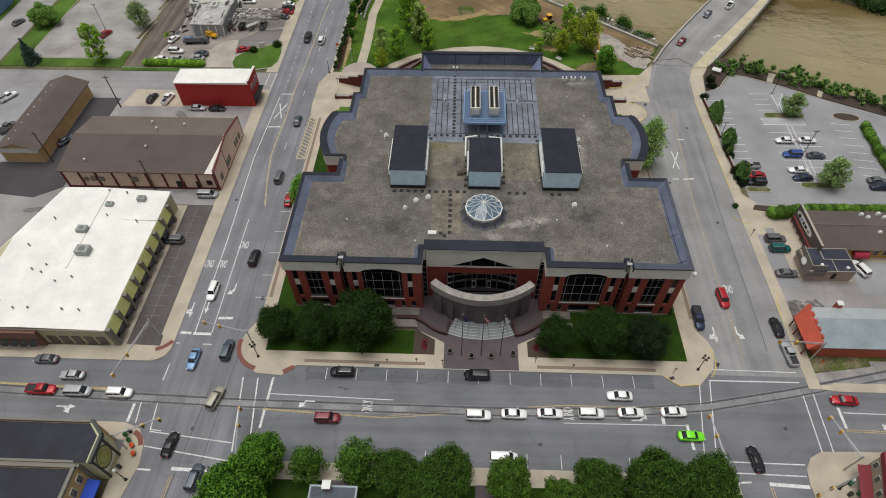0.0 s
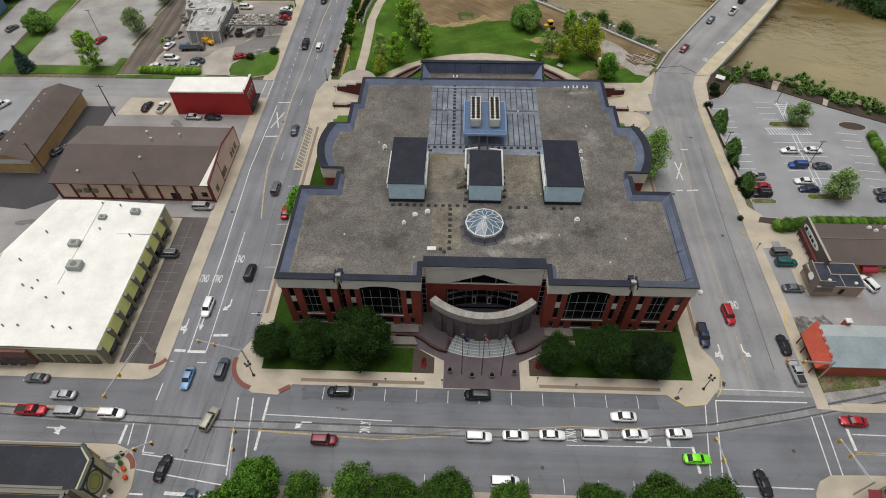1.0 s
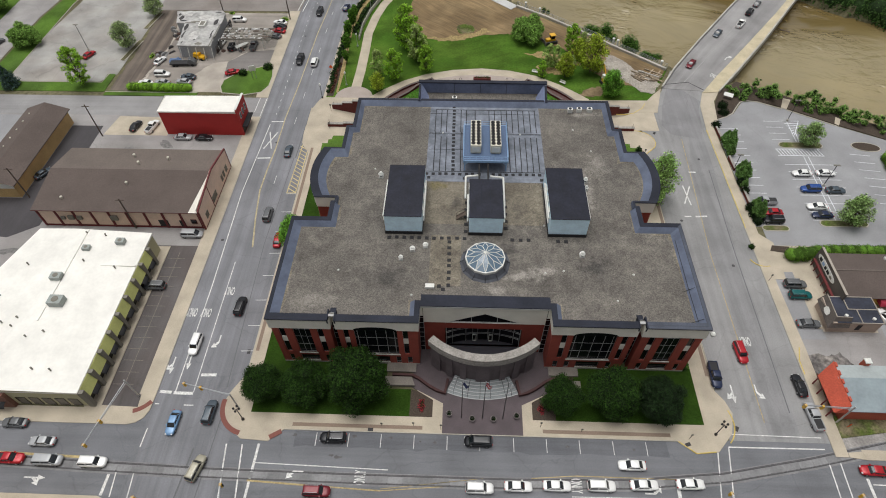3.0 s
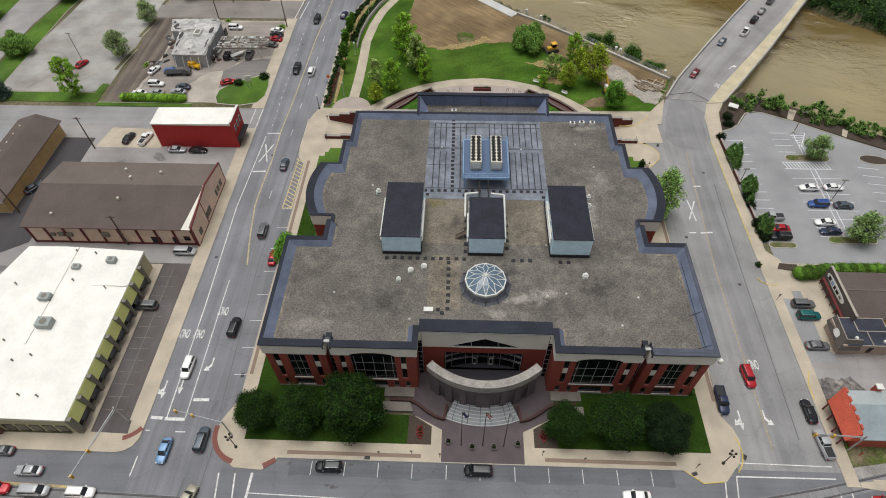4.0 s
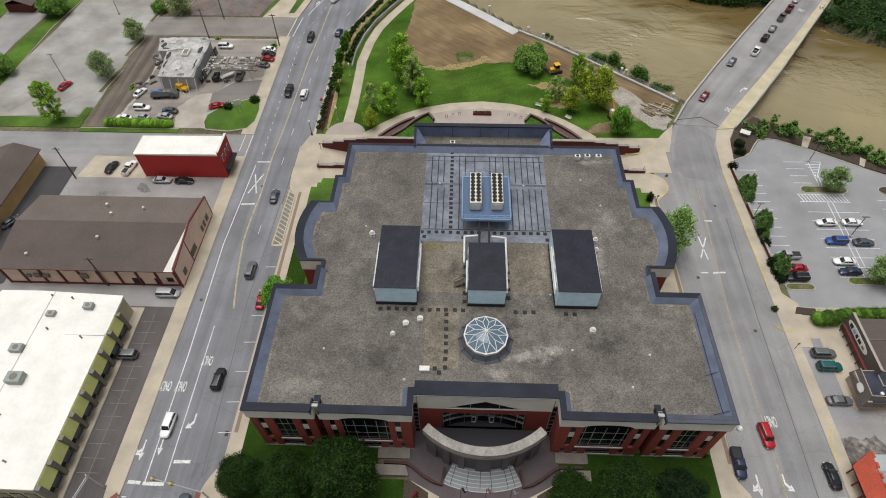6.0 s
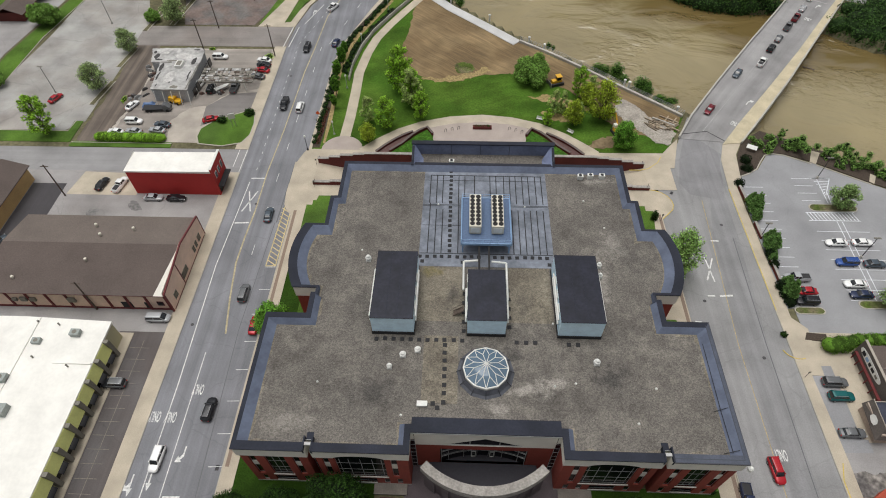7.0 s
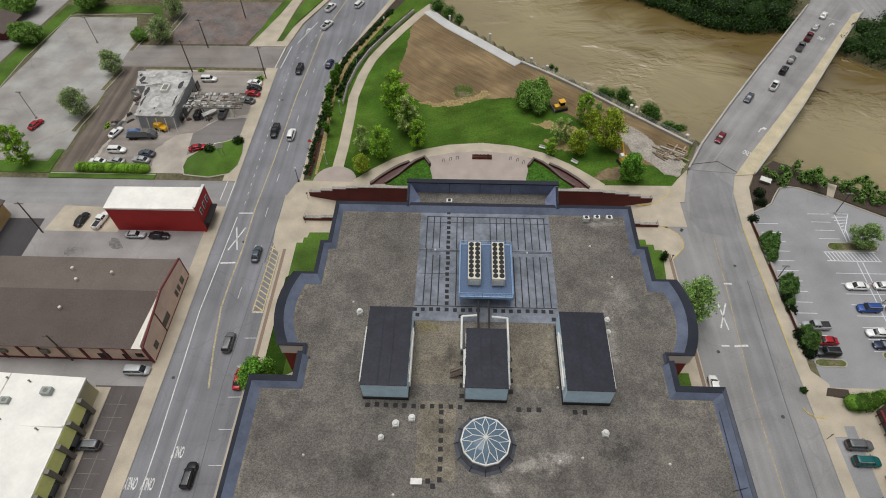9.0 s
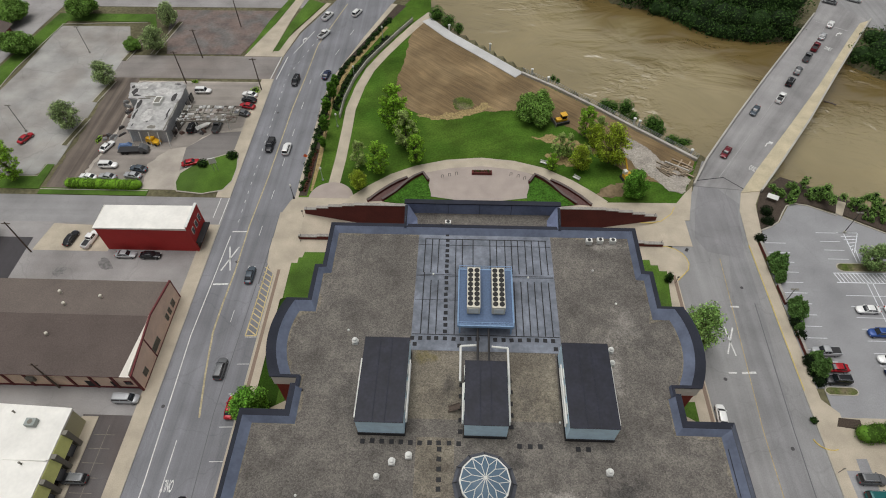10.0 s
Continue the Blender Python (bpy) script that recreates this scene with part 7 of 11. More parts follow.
for i in range(5):
    bm.faces.new((va[i], va[(i + 1) % 5], vb[(i + 1) % 5], vb[i]))
part("gable_wall", bm, BEIGE, t, "beige gable front")
bm = bmesh.new()
zs = ZE - 0.15
f = bm.faces.new([bm.verts.new(p) for p in ((X1 + 0.05, YR, ZRDG + 0.05), (X1 + 0.05, Y0 - 0.6, zs + 0.05), (X1 - 2.1, Y0 - 0.6, zs + 0.05))])
bm.faces.new([bm.verts.new(p) for p in ((X1 + 0.05, YR, ZRDG + 0.05), (X1 + 0.05, Y0 - 0.6, zs + 1.0), (X1 + 0.05, Y0 - 0.6, zs + 0.05))])
part("front_flashing", bm, EIFS, t, "pale flashing behind the front wall")
bm = bmesh.new()
for (ya, za), (yb, zb) in (((Y0 - 0.6, 6.2), (YR, 8.0)), ((YR, 8.0), (Y1 + 0.6, 6.2)), ((Y0 - 0.5, 0.2), (Y0 - 0.5, 6.2)), ((Y1 + 0.5, 0.2), (Y1 + 0.5, 6.2)), ((YR - 5, 0), (YR - 5, 7)), ((Y0, 0.3), (Y1, 0.3))):
    tube(bm, (X1 + 0.3, ya, za), (X1 + 0.3, yb, zb), 0.24, n=4)
part("gable_trim", bm, MAROON, t, "maroon gable trim")
for y, w in ((49.5, 1.0), (51, 1.0), (43, 3), (53, 1.4), (37, 1.5)):
    simple_window(t, (X1 + 0.46, y, 1.4), w, 1.8, "y", 1, trim=GREY_PIER)
for x, y in ((-86.5, 52), (-77.5, 51), (-84.5, 42), (-98.6, 37.5), (-84, 48.8)):
    bm = bmesh.new()
    z = ZE + (ZRDG - ZE) * (1 - abs(y - YR) / 10.4)
    tube(bm, (x, y, z - 0.2), (x, y, z + 0.7), 0.22, n=8)
    revolve(bm, [(0.36, 0), (0.3, 0.22), (0, 0.3)], 8, (x, y, z + 0.6))
    part("roof_vent", bm, CREAM_METAL, t, "cream roof vent")

# white roofed shop row
t = thing("white_roof_shops", "shop row with dazzling white roof and yellow panels", "shop building")
RW = [(-74.0, -10.6), (-74.0, 27.6), (-99.5, 28.2), (-106, 8), (-106, -10.6)]
bm = bmesh.new()
prism(bm, RW, 0, 5.6)
part("wall", bm, GREEN_CREAM, t)
bm = bmesh.new()
XR = -91
quad(bm, [(-73.8, -10.8, 5.75), (-73.8, 27.8, 5.75), (XR, 28.2, 6.3), (XR, -10.8, 6.3)])
quad(bm, [(XR, -10.8, 6.3), (XR, 28.2, 6.3), (-99.6, 28.4, 5.9), (-106.2, 8, 5.5), (-106.2, -10.8, 5.5)])
for a, b in (((-73.8, -10.8), (-73.8, 27.8)), ((-106.2, -10.8), (-73.8, -10.8))):
    quad(bm, [(*a, 5.3), (*b, 5.3), (*b, 5.78), (*a, 5.5 if a[0] < -100 else 5.75)])
part("roof", bm, WHITE_ROOF, t, "white elastomeric roof coating")
bm = bmesh.new()
box(bm, -88.2, -87.9, 4, 28, 6.15, 6.4)
box(bm, -81.5, -73.9, 18.2, 18.45, 5.7, 6.1)
part("roof_curb", bm, WHITE_ROOF, t)
for x, y, s in ((-86.2, 22.6, 0.8), (-79.4, 24.6, 0.9), (-89, 14.6, 1.1), (-86, 8.4, 1.4)):
    u = thing("rooftop_unit", "grey rooftop air unit on white roof", "air conditioner", at=(x, y, 6.0), group="shop rooftop units")
    bm = bmesh.new()
    box(bm, -s, s, -s * 0.75, s * 0.75, 0, s * 1.1)
    part("cabinet", bm, mat("unit_grey", (0.30, 0.33, 0.31), 0.6, grain=0.1, scale=3), u)
    bm = bmesh.new()
    revolve(bm, [(s * 0.5, s * 1.1), (s * 0.5, s * 1.16), (0, s * 1.13)], 12)
    part("fan_grille", bm, GREY_PIER, u)
for x, y in ((-95, 3.4), (-92.4, 4.6), (-92.6, 2.6), (-98, -4.5), (-88.6, 0.4), (-85.6, 1.6), (-84, -6.4), (-80.5, -6.5), (-94, -6.4), (-91, -6.3), (-85.4, 19.2), (-78, 17.6), (-97, 18), (-99, 10), (-83.6, 26.5), (-88, 27)):
    u = thing("vent_pipe", "short dark vent pipe on the white roof", "vent pipe", at=(x, y, 5.9), group="shop vent pipes")
    bm = bmesh.new()
    tube(bm, (0, 0, 0), (0, 0, 0.75), 0.14, n=8)
    revolve(bm, [(0.2, 0.7), (0.2, 0.85), (0, 0.9)], 8)
    part("pipe", bm, GREY_PIER, u)
for k in range(9):
    y0 = -10.4 + k * 4.22
    bm = bmesh.new()
    box(bm, -74.0, -72.9, y0 - 0.4, y0 + 0.4, 0, 5.6)
    part("pier", bm, GREY_PIER, t, "grey wall pier")
    if k < 8:
        bm = bmesh.new()
        loft_pts = [[(-74.0, y0 + 0.45, 5.5), (-73.7, y0 + 0.45, 5.5), (-73.7, y0 + 3.77, 5.5), (-74.0, y0 + 3.77, 5.5)], [(-74.0, y0 + 0.45, 2.9), (-73.0, y0 + 0.45, 2.9), (-73.0, y0 + 3.77, 2.9), (-74.0, y0 + 3.77, 2.9)]]
        top_v, low_v = [[bm.verts.new(p) for p in r] for r in loft_pts]
        for q in range(4):
            bm.faces.new((top_v[q], top_v[(q + 1) % 4], low_v[(q + 1) % 4], low_v[q]))
        bm.faces.new(top_v), bm.faces.new(low_v[::-1])
        part("panel", bm, YELLOW_WALL, t, "pale yellow sloped fascia panel")
        bm = bmesh.new()
        box(bm, -74.02, -73.8, y0 + 0.6, y0 + 3.6, 0.5, 2.8)
        part("shop_window", bm, DARK_GLASS, t, "dark shop window")
        bm = bmesh.new()
        for j in range(6):
            a0, a1 = j * 15, (j + 1) * 15
            quad(bm, [(-73.6 + 1.2 * math.sin(radians(a)), y, 2.0 + 1.0 * math.cos(radians(a))) for a, y in ((a0, y0 + 1.1), (a0, y0 + 3.1), (a1, y0 + 3.1), (a1, y0 + 1.1))])
        part("awning", bm, BLACK, t, "round dark awning")
bm = bmesh.new()
box(bm, -106.2, -88, -11.4, -10.6, 0, 5.0)
part("brick_front", bm, mat("brown_brick", (0.20, 0.10, 0.075), 0.85, grain=0.2, scale=3, stain=0.15, stain_scale=0.4), t, "red brown brick shop front")
for k in range(9):
    bm = bmesh.new()
    x = -105.4 + 1.92 * k
    for j in range(5):
        a0, a1 = j * 18, (j + 1) * 18
        quad(bm, [(xx, -11.4 - 1.1 * math.sin(radians(a)), 1.7 + 0.9 * math.cos(radians(a))) for a, xx in ((a0, x), (a0, x + 1.4), (a1, x + 1.4), (a1, x))])
    part("awning", bm, BLACK, t, "round dark awning")
for k in range(5):
    bm = bmesh.new()
    box(bm, -87 + k * 2.5, -85.2 + k * 2.5, -10.72, -10.55, 0.4, 3.0)
    part("shop_window", bm, DARK_GLASS, t, "dark shop window")
slab("pavement_shop", rect(-75.2, -72.0, -10.6, 28.6), -0.05, 0.17, CONCRETE, "narrow concrete walk beside the shops", "pavement")

# tan shed
t = thing("tan_shed", "long tan brick shed with dark brown gable roof", "shed")
bm = bmesh.new()
box(bm, -125.6, -115, 43.6, 73.2, 0, 4.6)
for y in (43.6, 73.2):
    quad(bm, [(-125.6, y, 4.6), (-115, y, 4.6), (-120.3, y, 6.4)])
part("wall", bm, TAN_BRICK, t)
bm = bmesh.new()
for x in (-126.3, -114.3):
    quad(bm, [(x, 43, 4.4), (x, 73.8, 4.4), (-120.3, 73.8, 6.5), (-120.3, 43, 6.5)])
    quad(bm, [(x, 43, 4.2), (x, 73.8, 4.2), (x, 73.8, 4.4), (x, 43, 4.4)])
part("roof", bm, SHINGLE, t, "dark brown shingle roof")
bm = bmesh.new()
box(bm, -125.6, -115, 43.4, 43.6, 3.2, 4.6)
part("fascia", bm, WHITE_METAL, t, "white gable fascia")
for k in range(8):
    bm = bmesh.new()
    box(bm, -123.4, -123.1, 46 + 3.4 * k, 46.35 + 3.4 * k, 5.3, 5.65)
    part("roof_vent", bm, CREAM_METAL, t)

# derelict garage and its canopy
t = thing("derelict_garage", "derelict garage with torn grey felt roof", "garage")
GP = [(-95.0, 106.6), (-84.4, 106.4), (-84.8, 126), (-86.4, 128.2), (-101.6, 127.4), (-99.6, 120.2), (-96.8, 120)]
bm = bmesh.new()
prism(bm, [(x * 0.98 - 1.8, y * 0.98 + 2.3) for x, y in GP], 0, 3.9)
part("wall", bm, mat("garage_wall", (0.36, 0.37, 0.38), 0.8, grain=0.12, scale=3), t, "pale grey garage wall")
bm = bmesh.new()
prism(bm, ragged(GP, 0.5, 0.35, 21), 3.9, 4.25, bottom=True)
part("roof", bm, ASH_ROOF, t, "torn and patched grey felt roof")
rngg = random.Random(77)
FELT_HOLE = mat("felt_hole", (0.05, 0.047, 0.047), 0.9, grain=0.3, scale=3)
FELT_PALE = mat("felt_pale", (0.50, 0.49, 0.47), 0.9, grain=0.2, scale=2, stain=0.25, stain_scale=0.6)
for x, y, w, h, m, k in ((-95.4, 117.6, 0.7, 2.2, FELT_HOLE, 0), (-95.0, 113.4, 0.35, 2.6, FELT_HOLE, 1), (-98.9, 123.4, 0.8, 1.4, FELT_HOLE, 2), (-97.8, 121.6, 1.3, 0.5, FELT_HOLE, 3), (-86.6, 120.8, 0.7, 2.2, FELT_HOLE, 4), (-86.0, 113.5, 0.3, 3.0, FELT_HOLE, 5), (-87.4, 127.0, 1.0, 0.4, FELT_HOLE, 6), (-90.6, 110.2, 0.3, 0.4, FELT_HOLE, 7),
                           (-100.0, 125.4, 0.5, 0.9, FELT_HOLE, 8), (-94.2, 108.6, 0.25, 0.8, FELT_HOLE, 9), (-90.4, 123.6, 3.4, 1.6, FELT_PALE, 10), (-91.4, 112.6, 1.8, 3.0, FELT_PALE, 11), (-97.2, 125.4, 1.6, 0.9, FELT_PALE, 12), (-88.6, 107.8, 1.4, 0.7, GREY_PIER, 13), (-93.4, 120.9, 2.2, 0.4, GREY_PIER, 14)):
    bm = bmesh.new()
    prism(bm, ragged([(x + w * math.cos(q) * rngg.uniform(0.8, 1.1), y + h * math.sin(q) * rngg.uniform(0.8, 1.1)) for q in [j * math.tau / 9 for j in range(9)]], 0.3, 0.35, k), 4.2, 4.256 + 0.002 * k)
    part("roof_patch", bm, m, t, "torn roof patch")
bm = bmesh.new()
box(bm, -91.2, -89.2, 117.0, 120.2, 4.2, 5.1)
part("roof_box", bm, WHITE_METAL, t, "white roof box")
bm = bmesh.new()
prism(bm, rect(-90.9, -89.5, 117.4, 119.8), 5.0, 5.13)
part("roof_box_lid", bm, GREY_PIER, t, "grey lid")
bm = bmesh.new()
box(bm, -96.6, -93.2, 120.0, 120.2, 4.2, 4.4)
box(bm, -84.95, -84.7, 106.6, 119, 4.2, 4.36)
part("roof_edge", bm, GREY_PIER, t, "broken dark roof edge")
for k in range(5):
    bm = bmesh.new()
    tube(bm, (-94 + 2.5 * k, 105.0, 0), (-94 + 2.5 * k, 106.0, 3.9), 0.12, n=6)
    part("porch_post", bm, WHITE_METAL, t)
for k in range(6):
    bm = bmesh.new()
    box(bm, -83.6 - 0.02 * k, -83.35, 108 + 3 * k, 110 + 3 * k, 0.6, 2.9)
    part("bay_door", bm, DARK_GLASS, t, "dark bay opening")
t = thing("garage_canopy", "skeletal forecourt canopy with broken pale panels", "canopy")
CXA, CXB, CYA, CYB = -82.2, -66.3, 110.5, 117.3
# rows of short decking boards, torn and shifted, over dark gaps
for band, (ya, yb, keep) in enumerate(((110.6, 111.5, 0.95), (111.6, 112.7, 0.8), (112.8, 113.7, 0.6), (114.6, 115.7, 0.85), (115.8, 117.2, 0.97))):
    x = CXA + 0.1
    while x < CXB - 0.5:
        w = rngg.uniform(0.35, 1.1)
        if rngg.random() < keep:
            bm = bmesh.new()
            box(bm, x + 0.04, min(CXB, x + w - 0.05), ya + rngg.uniform(0, 0.3), yb - rngg.uniform(0, 0.35), 4.35 + rngg.uniform(0, 0.04), 4.47 + rngg.uniform(0, 0.08))
            part("panel", bm, rngg.choice((ASH_ROOF, ASH_ROOF, FELT_PALE, GREY_PIER, GREY_PIER, WOOD_POLE)), t)
        x += w
bm = bmesh.new()
for y in (CYA, (CYA + CYB) / 2, CYB):
    box(bm, CXA, CXB, y - 0.07, y + 0.07, 4.0, 4.34)
for k in range(9):
    x = CXA + (CXB - CXA) * k / 8
    box(bm, x - 0.06, x + 0.06, CYA, CYB, 4.05, 4.33)
part("frame", bm, GREY_PIER, t, "weathered grey steel frame")
for x in (-78.5, -69.5):
    for y in (112.2, 116):
        bm = bmesh.new()
        tube(bm, (x, y, 0), (x, y, 4.0), 0.16, n=8)
        part("column", bm, WHITE_METAL, t)

# restaurant
SHAKE = mat("brown_grey_shake", (0.105, 0.09, 0.08), 0.9, grain=0.15, scale=4, stain=0.12, stain_scale=0.5)
CAP_TAN = mat("tan_cap_metal", (0.36, 0.32, 0.27), 0.6, grain=0.08, scale=3)
MAROON_BOARD = mat("maroon_board", (0.16, 0.03, 0.03), 0.8, grain=0.12, scale=4)
t = thing("restaurant", "low restaurant with brown roof and dark boarded sign front", "restaurant")
bm = bmesh.new()
box(bm, 74.4, 110, 16.9, 27.4, 0, 3.3)
part("wall", bm, mat("ochre_wall", (0.50, 0.30, 0.06), 0.8, grain=0.08, scale=3), t, "ochre yellow wall")
bm = bmesh.new()
for ya, za, yb, zb in ((16.2, 3.2, 22.3, 4.85), (28.2, 3.2, 22.3, 4.85)):
    quad(bm, [(74.45, ya, za), (110, ya, za), (110, yb, zb), (74.45, yb, zb)])
    quad(bm, [(74.45, ya, za - 0.2), (110, ya, za - 0.2), (110, ya, za), (74.45, ya, za)])
part("roof", bm, SHINGLE, t, "brown shingle roof")
bm = bmesh.new()
box(bm, 74.46, 110, 22.15, 22.45, 4.84, 4.93)
part("roof_ridge", bm, SHINGLE_PALE, t)
bm = bmesh.new()
box(bm, 74.0, 74.4, 15.5, 28.2, 2.0, 5.2)
box(bm, 74.05, 74.4, 16.9, 28.2, 0, 2.0)
front = part("sign_wall", bm, SHAKE, t, "dark brown boarded front wall")
bm = bmesh.new()
box(bm, 73.95, 74.46, 15.45, 28.25, 5.2, 5.3)
part("wall_cap", bm, CAP_TAN, front, "tan metal cap")
bm = bmesh.new()
box(bm, 73.5, 74.04, 17.2, 27.6, 1.75, 2.0)
for y in (17.6, 19.6, 21.6, 23.6, 25.6, 27.2):
    box(bm, 73.5, 73.66, y - 0.08, y + 0.08, 0.1, 1.75)
part("porch", bm, MAROON_BOARD, t, "dark red timber porch under the sign")
n = 28
bm = bmesh.new()
ring = [[bm.verts.new((x, 23.6 + 3.9 * math.copysign(abs(math.cos(a)) ** 0.7, math.cos(a)), 3.55 + 0.8 * math.copysign(abs(math.sin(a)) ** 0.8, math.sin(a)))) for a in [k * math.tau / n for k in range(n)]] for x in (73.9, 73.99)]
bm.faces.new(ring[0])
for k in range(n):
    bm.faces.new((ring[0][k], ring[0][(k + 1) % n], ring[1][(k + 1) % n], ring[1][k]))
sign = part("sign", bm, WHITE_METAL, t, "long oval white sign board")
for y, w, h, m in ((26.2, 0.5, 0.5, BLACK), (24.9, 0.45, 0.42, BLUE_STEEL), (23.8, 0.35, 0.45, BLACK), (22.6, 0.5, 0.4, BLACK), (21.2, 0.4, 0.3, GREY_PIER)):
    bm = bmesh.new()
    box(bm, 73.86, 73.9, y - w, y + w, 3.55 - h, 3.55 + h * 0.7)
    part("sign_bar", bm, m, sign)
for x, y, h in ((87.6, 26.4, 0.7), (88.6, 25.4, 0.5), (91.4, 26.6, 1.0), (92, 25.2, 0.9), (91, 21.0, 0.8), (89.0, 20.6, 0.3)):
    z = 4.85 - abs(y - 22.3) * 0.275
    bm = bmesh.new()
    box(bm, x - 0.4, x + 0.4, y - 0.35, y + 0.35, z - 0.2, z + h * 0.6)
    revolve(bm, [(0.34, 0), (0.36, 0.25), (0.16, 0.35), (0, 0.35)], 10, (x, y, z + h * 0.6))
    part("roof_unit", bm, WHITE_METAL, t, "white roof exhaust unit")
bm = bmesh.new()
for j in range(6):
    a0, a1 = j * 15, (j + 1) * 15
    quad(bm, [(x, 16.9 - 1.6 * math.sin(radians(a)), 1.5 + 1.2 * math.cos(radians(a))) for a, x in ((a0, 82.8), (a0, 86), (a1, 86), (a1, 82.8))])
for x in (82.8, 86):
    bm.faces.new([bm.verts.new((x, 16.9, 1.5))] + [bm.verts.new((x, 16.9 - 1.6 * math.sin(radians(a)), 1.5 + 1.2 * math.cos(radians(a)))) for a in range(0, 91, 15)])
part("awning", bm, mat("red_awning", (0.34, 0.02, 0.045), 0.7), t, "round dark red awning")
for x in (79.5, 88, 90):
    simple_window(t, (x, 16.85, 1.0), 1.1, 1.4, "x", -1, trim=WHITE_METAL)
t = thing("flat_roof_annex", "small brick annex with dark flat roof and shake front", "building")
bm = bmesh.new()
box(bm, 70.4, 80.2, 10.0, 16.2, 0, 3.3)
part("wall", bm, mat("taupe_brick", (0.40, 0.325, 0.265), 0.85, grain=0.12, scale=4), t, "pinkish tan brick wall")
bm = bmesh.new()
prism(bm, rect(71.2, 80.3, 9.9, 16.3), 3.3, 3.42)
part("roof", bm, mat("navy_membrane", (0.028, 0.032, 0.05), 0.6, grain=0.2, scale=1.5, stain=0.35, stain_scale=0.35, spec=0.4), t, "dark blue black membrane roof")
for x0, x1, y0, y1 in ((76.0, 76.12, 9.9, 13.2), (74.4, 80.3, 13.15, 13.3), (74.3, 74.5, 13.2, 16.3), (71.2, 80.4, 16.2, 16.36), (80.2, 80.36, 9.9, 16.3), (73.9, 80.3, 9.84, 9.98)):
    bm = bmesh.new()
    box(bm, x0, x1, y0, y1, 3.4, 3.56)
    part("roof_edge", bm, CAP_TAN, t, "tan metal roof edge")
bm = bmesh.new()
A, B, C, D, E, F = (69.6, 9.6, 2.0), (70.2, 16.6, 2.0), (71.1, 16.4, 4.3), (70.9, 10.8, 4.3), (73.9, 9.6, 2.0), (73.9, 10.7, 4.3)
quad(bm, [A, B, C, D])
quad(bm, [A, E, F, D])
quad(bm, [E, F, (73.9, 10.9, 2.0)])
quad(bm, [D, F, (73.9, 10.9, 3.3), (71.1, 10.9, 3.3)])
quad(bm, [D, C, (71.3, 16.4, 3.3), (71.1, 10.9, 3.3)])
quad(bm, [B, C, (71.3, 16.4, 2.0)])
quad(bm, [A, E, (73.9, 10.9, 2.0), (71.3, 16.4, 2.0), B])
gable = part("front_gable", bm, SHAKE, t, "sloped brown grey shake front")
bm = bmesh.new()
tube(bm, C, D, 0.09, n=4)
tube(bm, D, F, 0.09, n=4)
part("gable_cap", bm, CAP_TAN, gable, "tan cap")
bm = bmesh.new()
pv = [(70.25 + 0.32 * dz + 0.09 * (y - 12.8), y, 3.2 + 0.75 * dz) for y, dz in ((12.0, -0.5), (12.0, 0.35), (12.5, 0.75), (13.4, 0.75), (13.9, 0.35), (13.9, -0.5), (13.3, -0.75), (12.6, -0.75))]
bm.faces.new([bm.verts.new((x - 0.07, y, z + 0.03)) for x, y, z in pv])
part("sign", bm, WHITE_METAL, t, "small white shaped sign board")
for x, y in ((73.4, 11.6), (78.6, 10.9)):
    bm = bmesh.new()
    revolve(bm, [(0.35, 0), (0.35, 0.35), (0.18, 0.45), (0, 0.45)], 10, (x, y, 3.4))
    part("roof_vent", bm, WHITE_METAL, t)
bm = bmesh.new()
box(bm, 75.6, 76.5, 9.92, 10.02, 0.9, 2.6)
part("door", bm, BLACK, t, "dark doorway")

# brick building with metal roof
t = thing("brick_metal_roof_building", "orange red brick building with blue grey metal roof", "building")
bm = bmesh.new()
box(bm, 65.4, 100, -8.9, -0.2, 0, 3.7)
part("wall", bm, ORANGE_BRICK, t)
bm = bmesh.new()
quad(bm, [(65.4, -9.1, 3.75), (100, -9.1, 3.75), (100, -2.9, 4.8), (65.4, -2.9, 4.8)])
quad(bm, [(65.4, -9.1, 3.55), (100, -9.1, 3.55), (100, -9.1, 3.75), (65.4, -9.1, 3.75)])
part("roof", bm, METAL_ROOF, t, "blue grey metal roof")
# paler copy of the metal: brighter light on the rear slope, as colour
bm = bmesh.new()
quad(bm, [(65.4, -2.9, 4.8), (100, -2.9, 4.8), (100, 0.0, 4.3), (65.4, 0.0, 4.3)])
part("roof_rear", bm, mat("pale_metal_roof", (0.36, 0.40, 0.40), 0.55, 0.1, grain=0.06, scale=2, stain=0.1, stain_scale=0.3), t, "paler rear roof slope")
for k in range(14):
    bm = bmesh.new()
    x = 67.5 + 2.3 * k
    quad(bm, [(x, -9.08, 3.8), (x + 0.07, -9.08, 3.8), (x + 0.07, -2.92, 4.84), (x, -2.92, 4.84)])
    part("roof_rib", bm, METAL_ROOF, t)
ORANGE_TILE = mat("orange_tile_roof", (0.43, 0.075, 0.04), 0.85, grain=0.15, scale=4, stain=0.12, stain_scale=0.5)
bm = bmesh.new()
lo_s, lo_n, hi_s, hi_n = (63.2, -9.0, 2.9), (63.1, -1.6, 2.9), (65.7, -8.4, 4.7), (65.7, 0.3, 5.1)
quad(bm, [lo_s, hi_s, hi_n, lo_n])
quad(bm, [lo_s, hi_s, (65.7, -9.0, 2.9)])
quad(bm, [lo_n, hi_n, (65.7, 0.3, 2.9)])
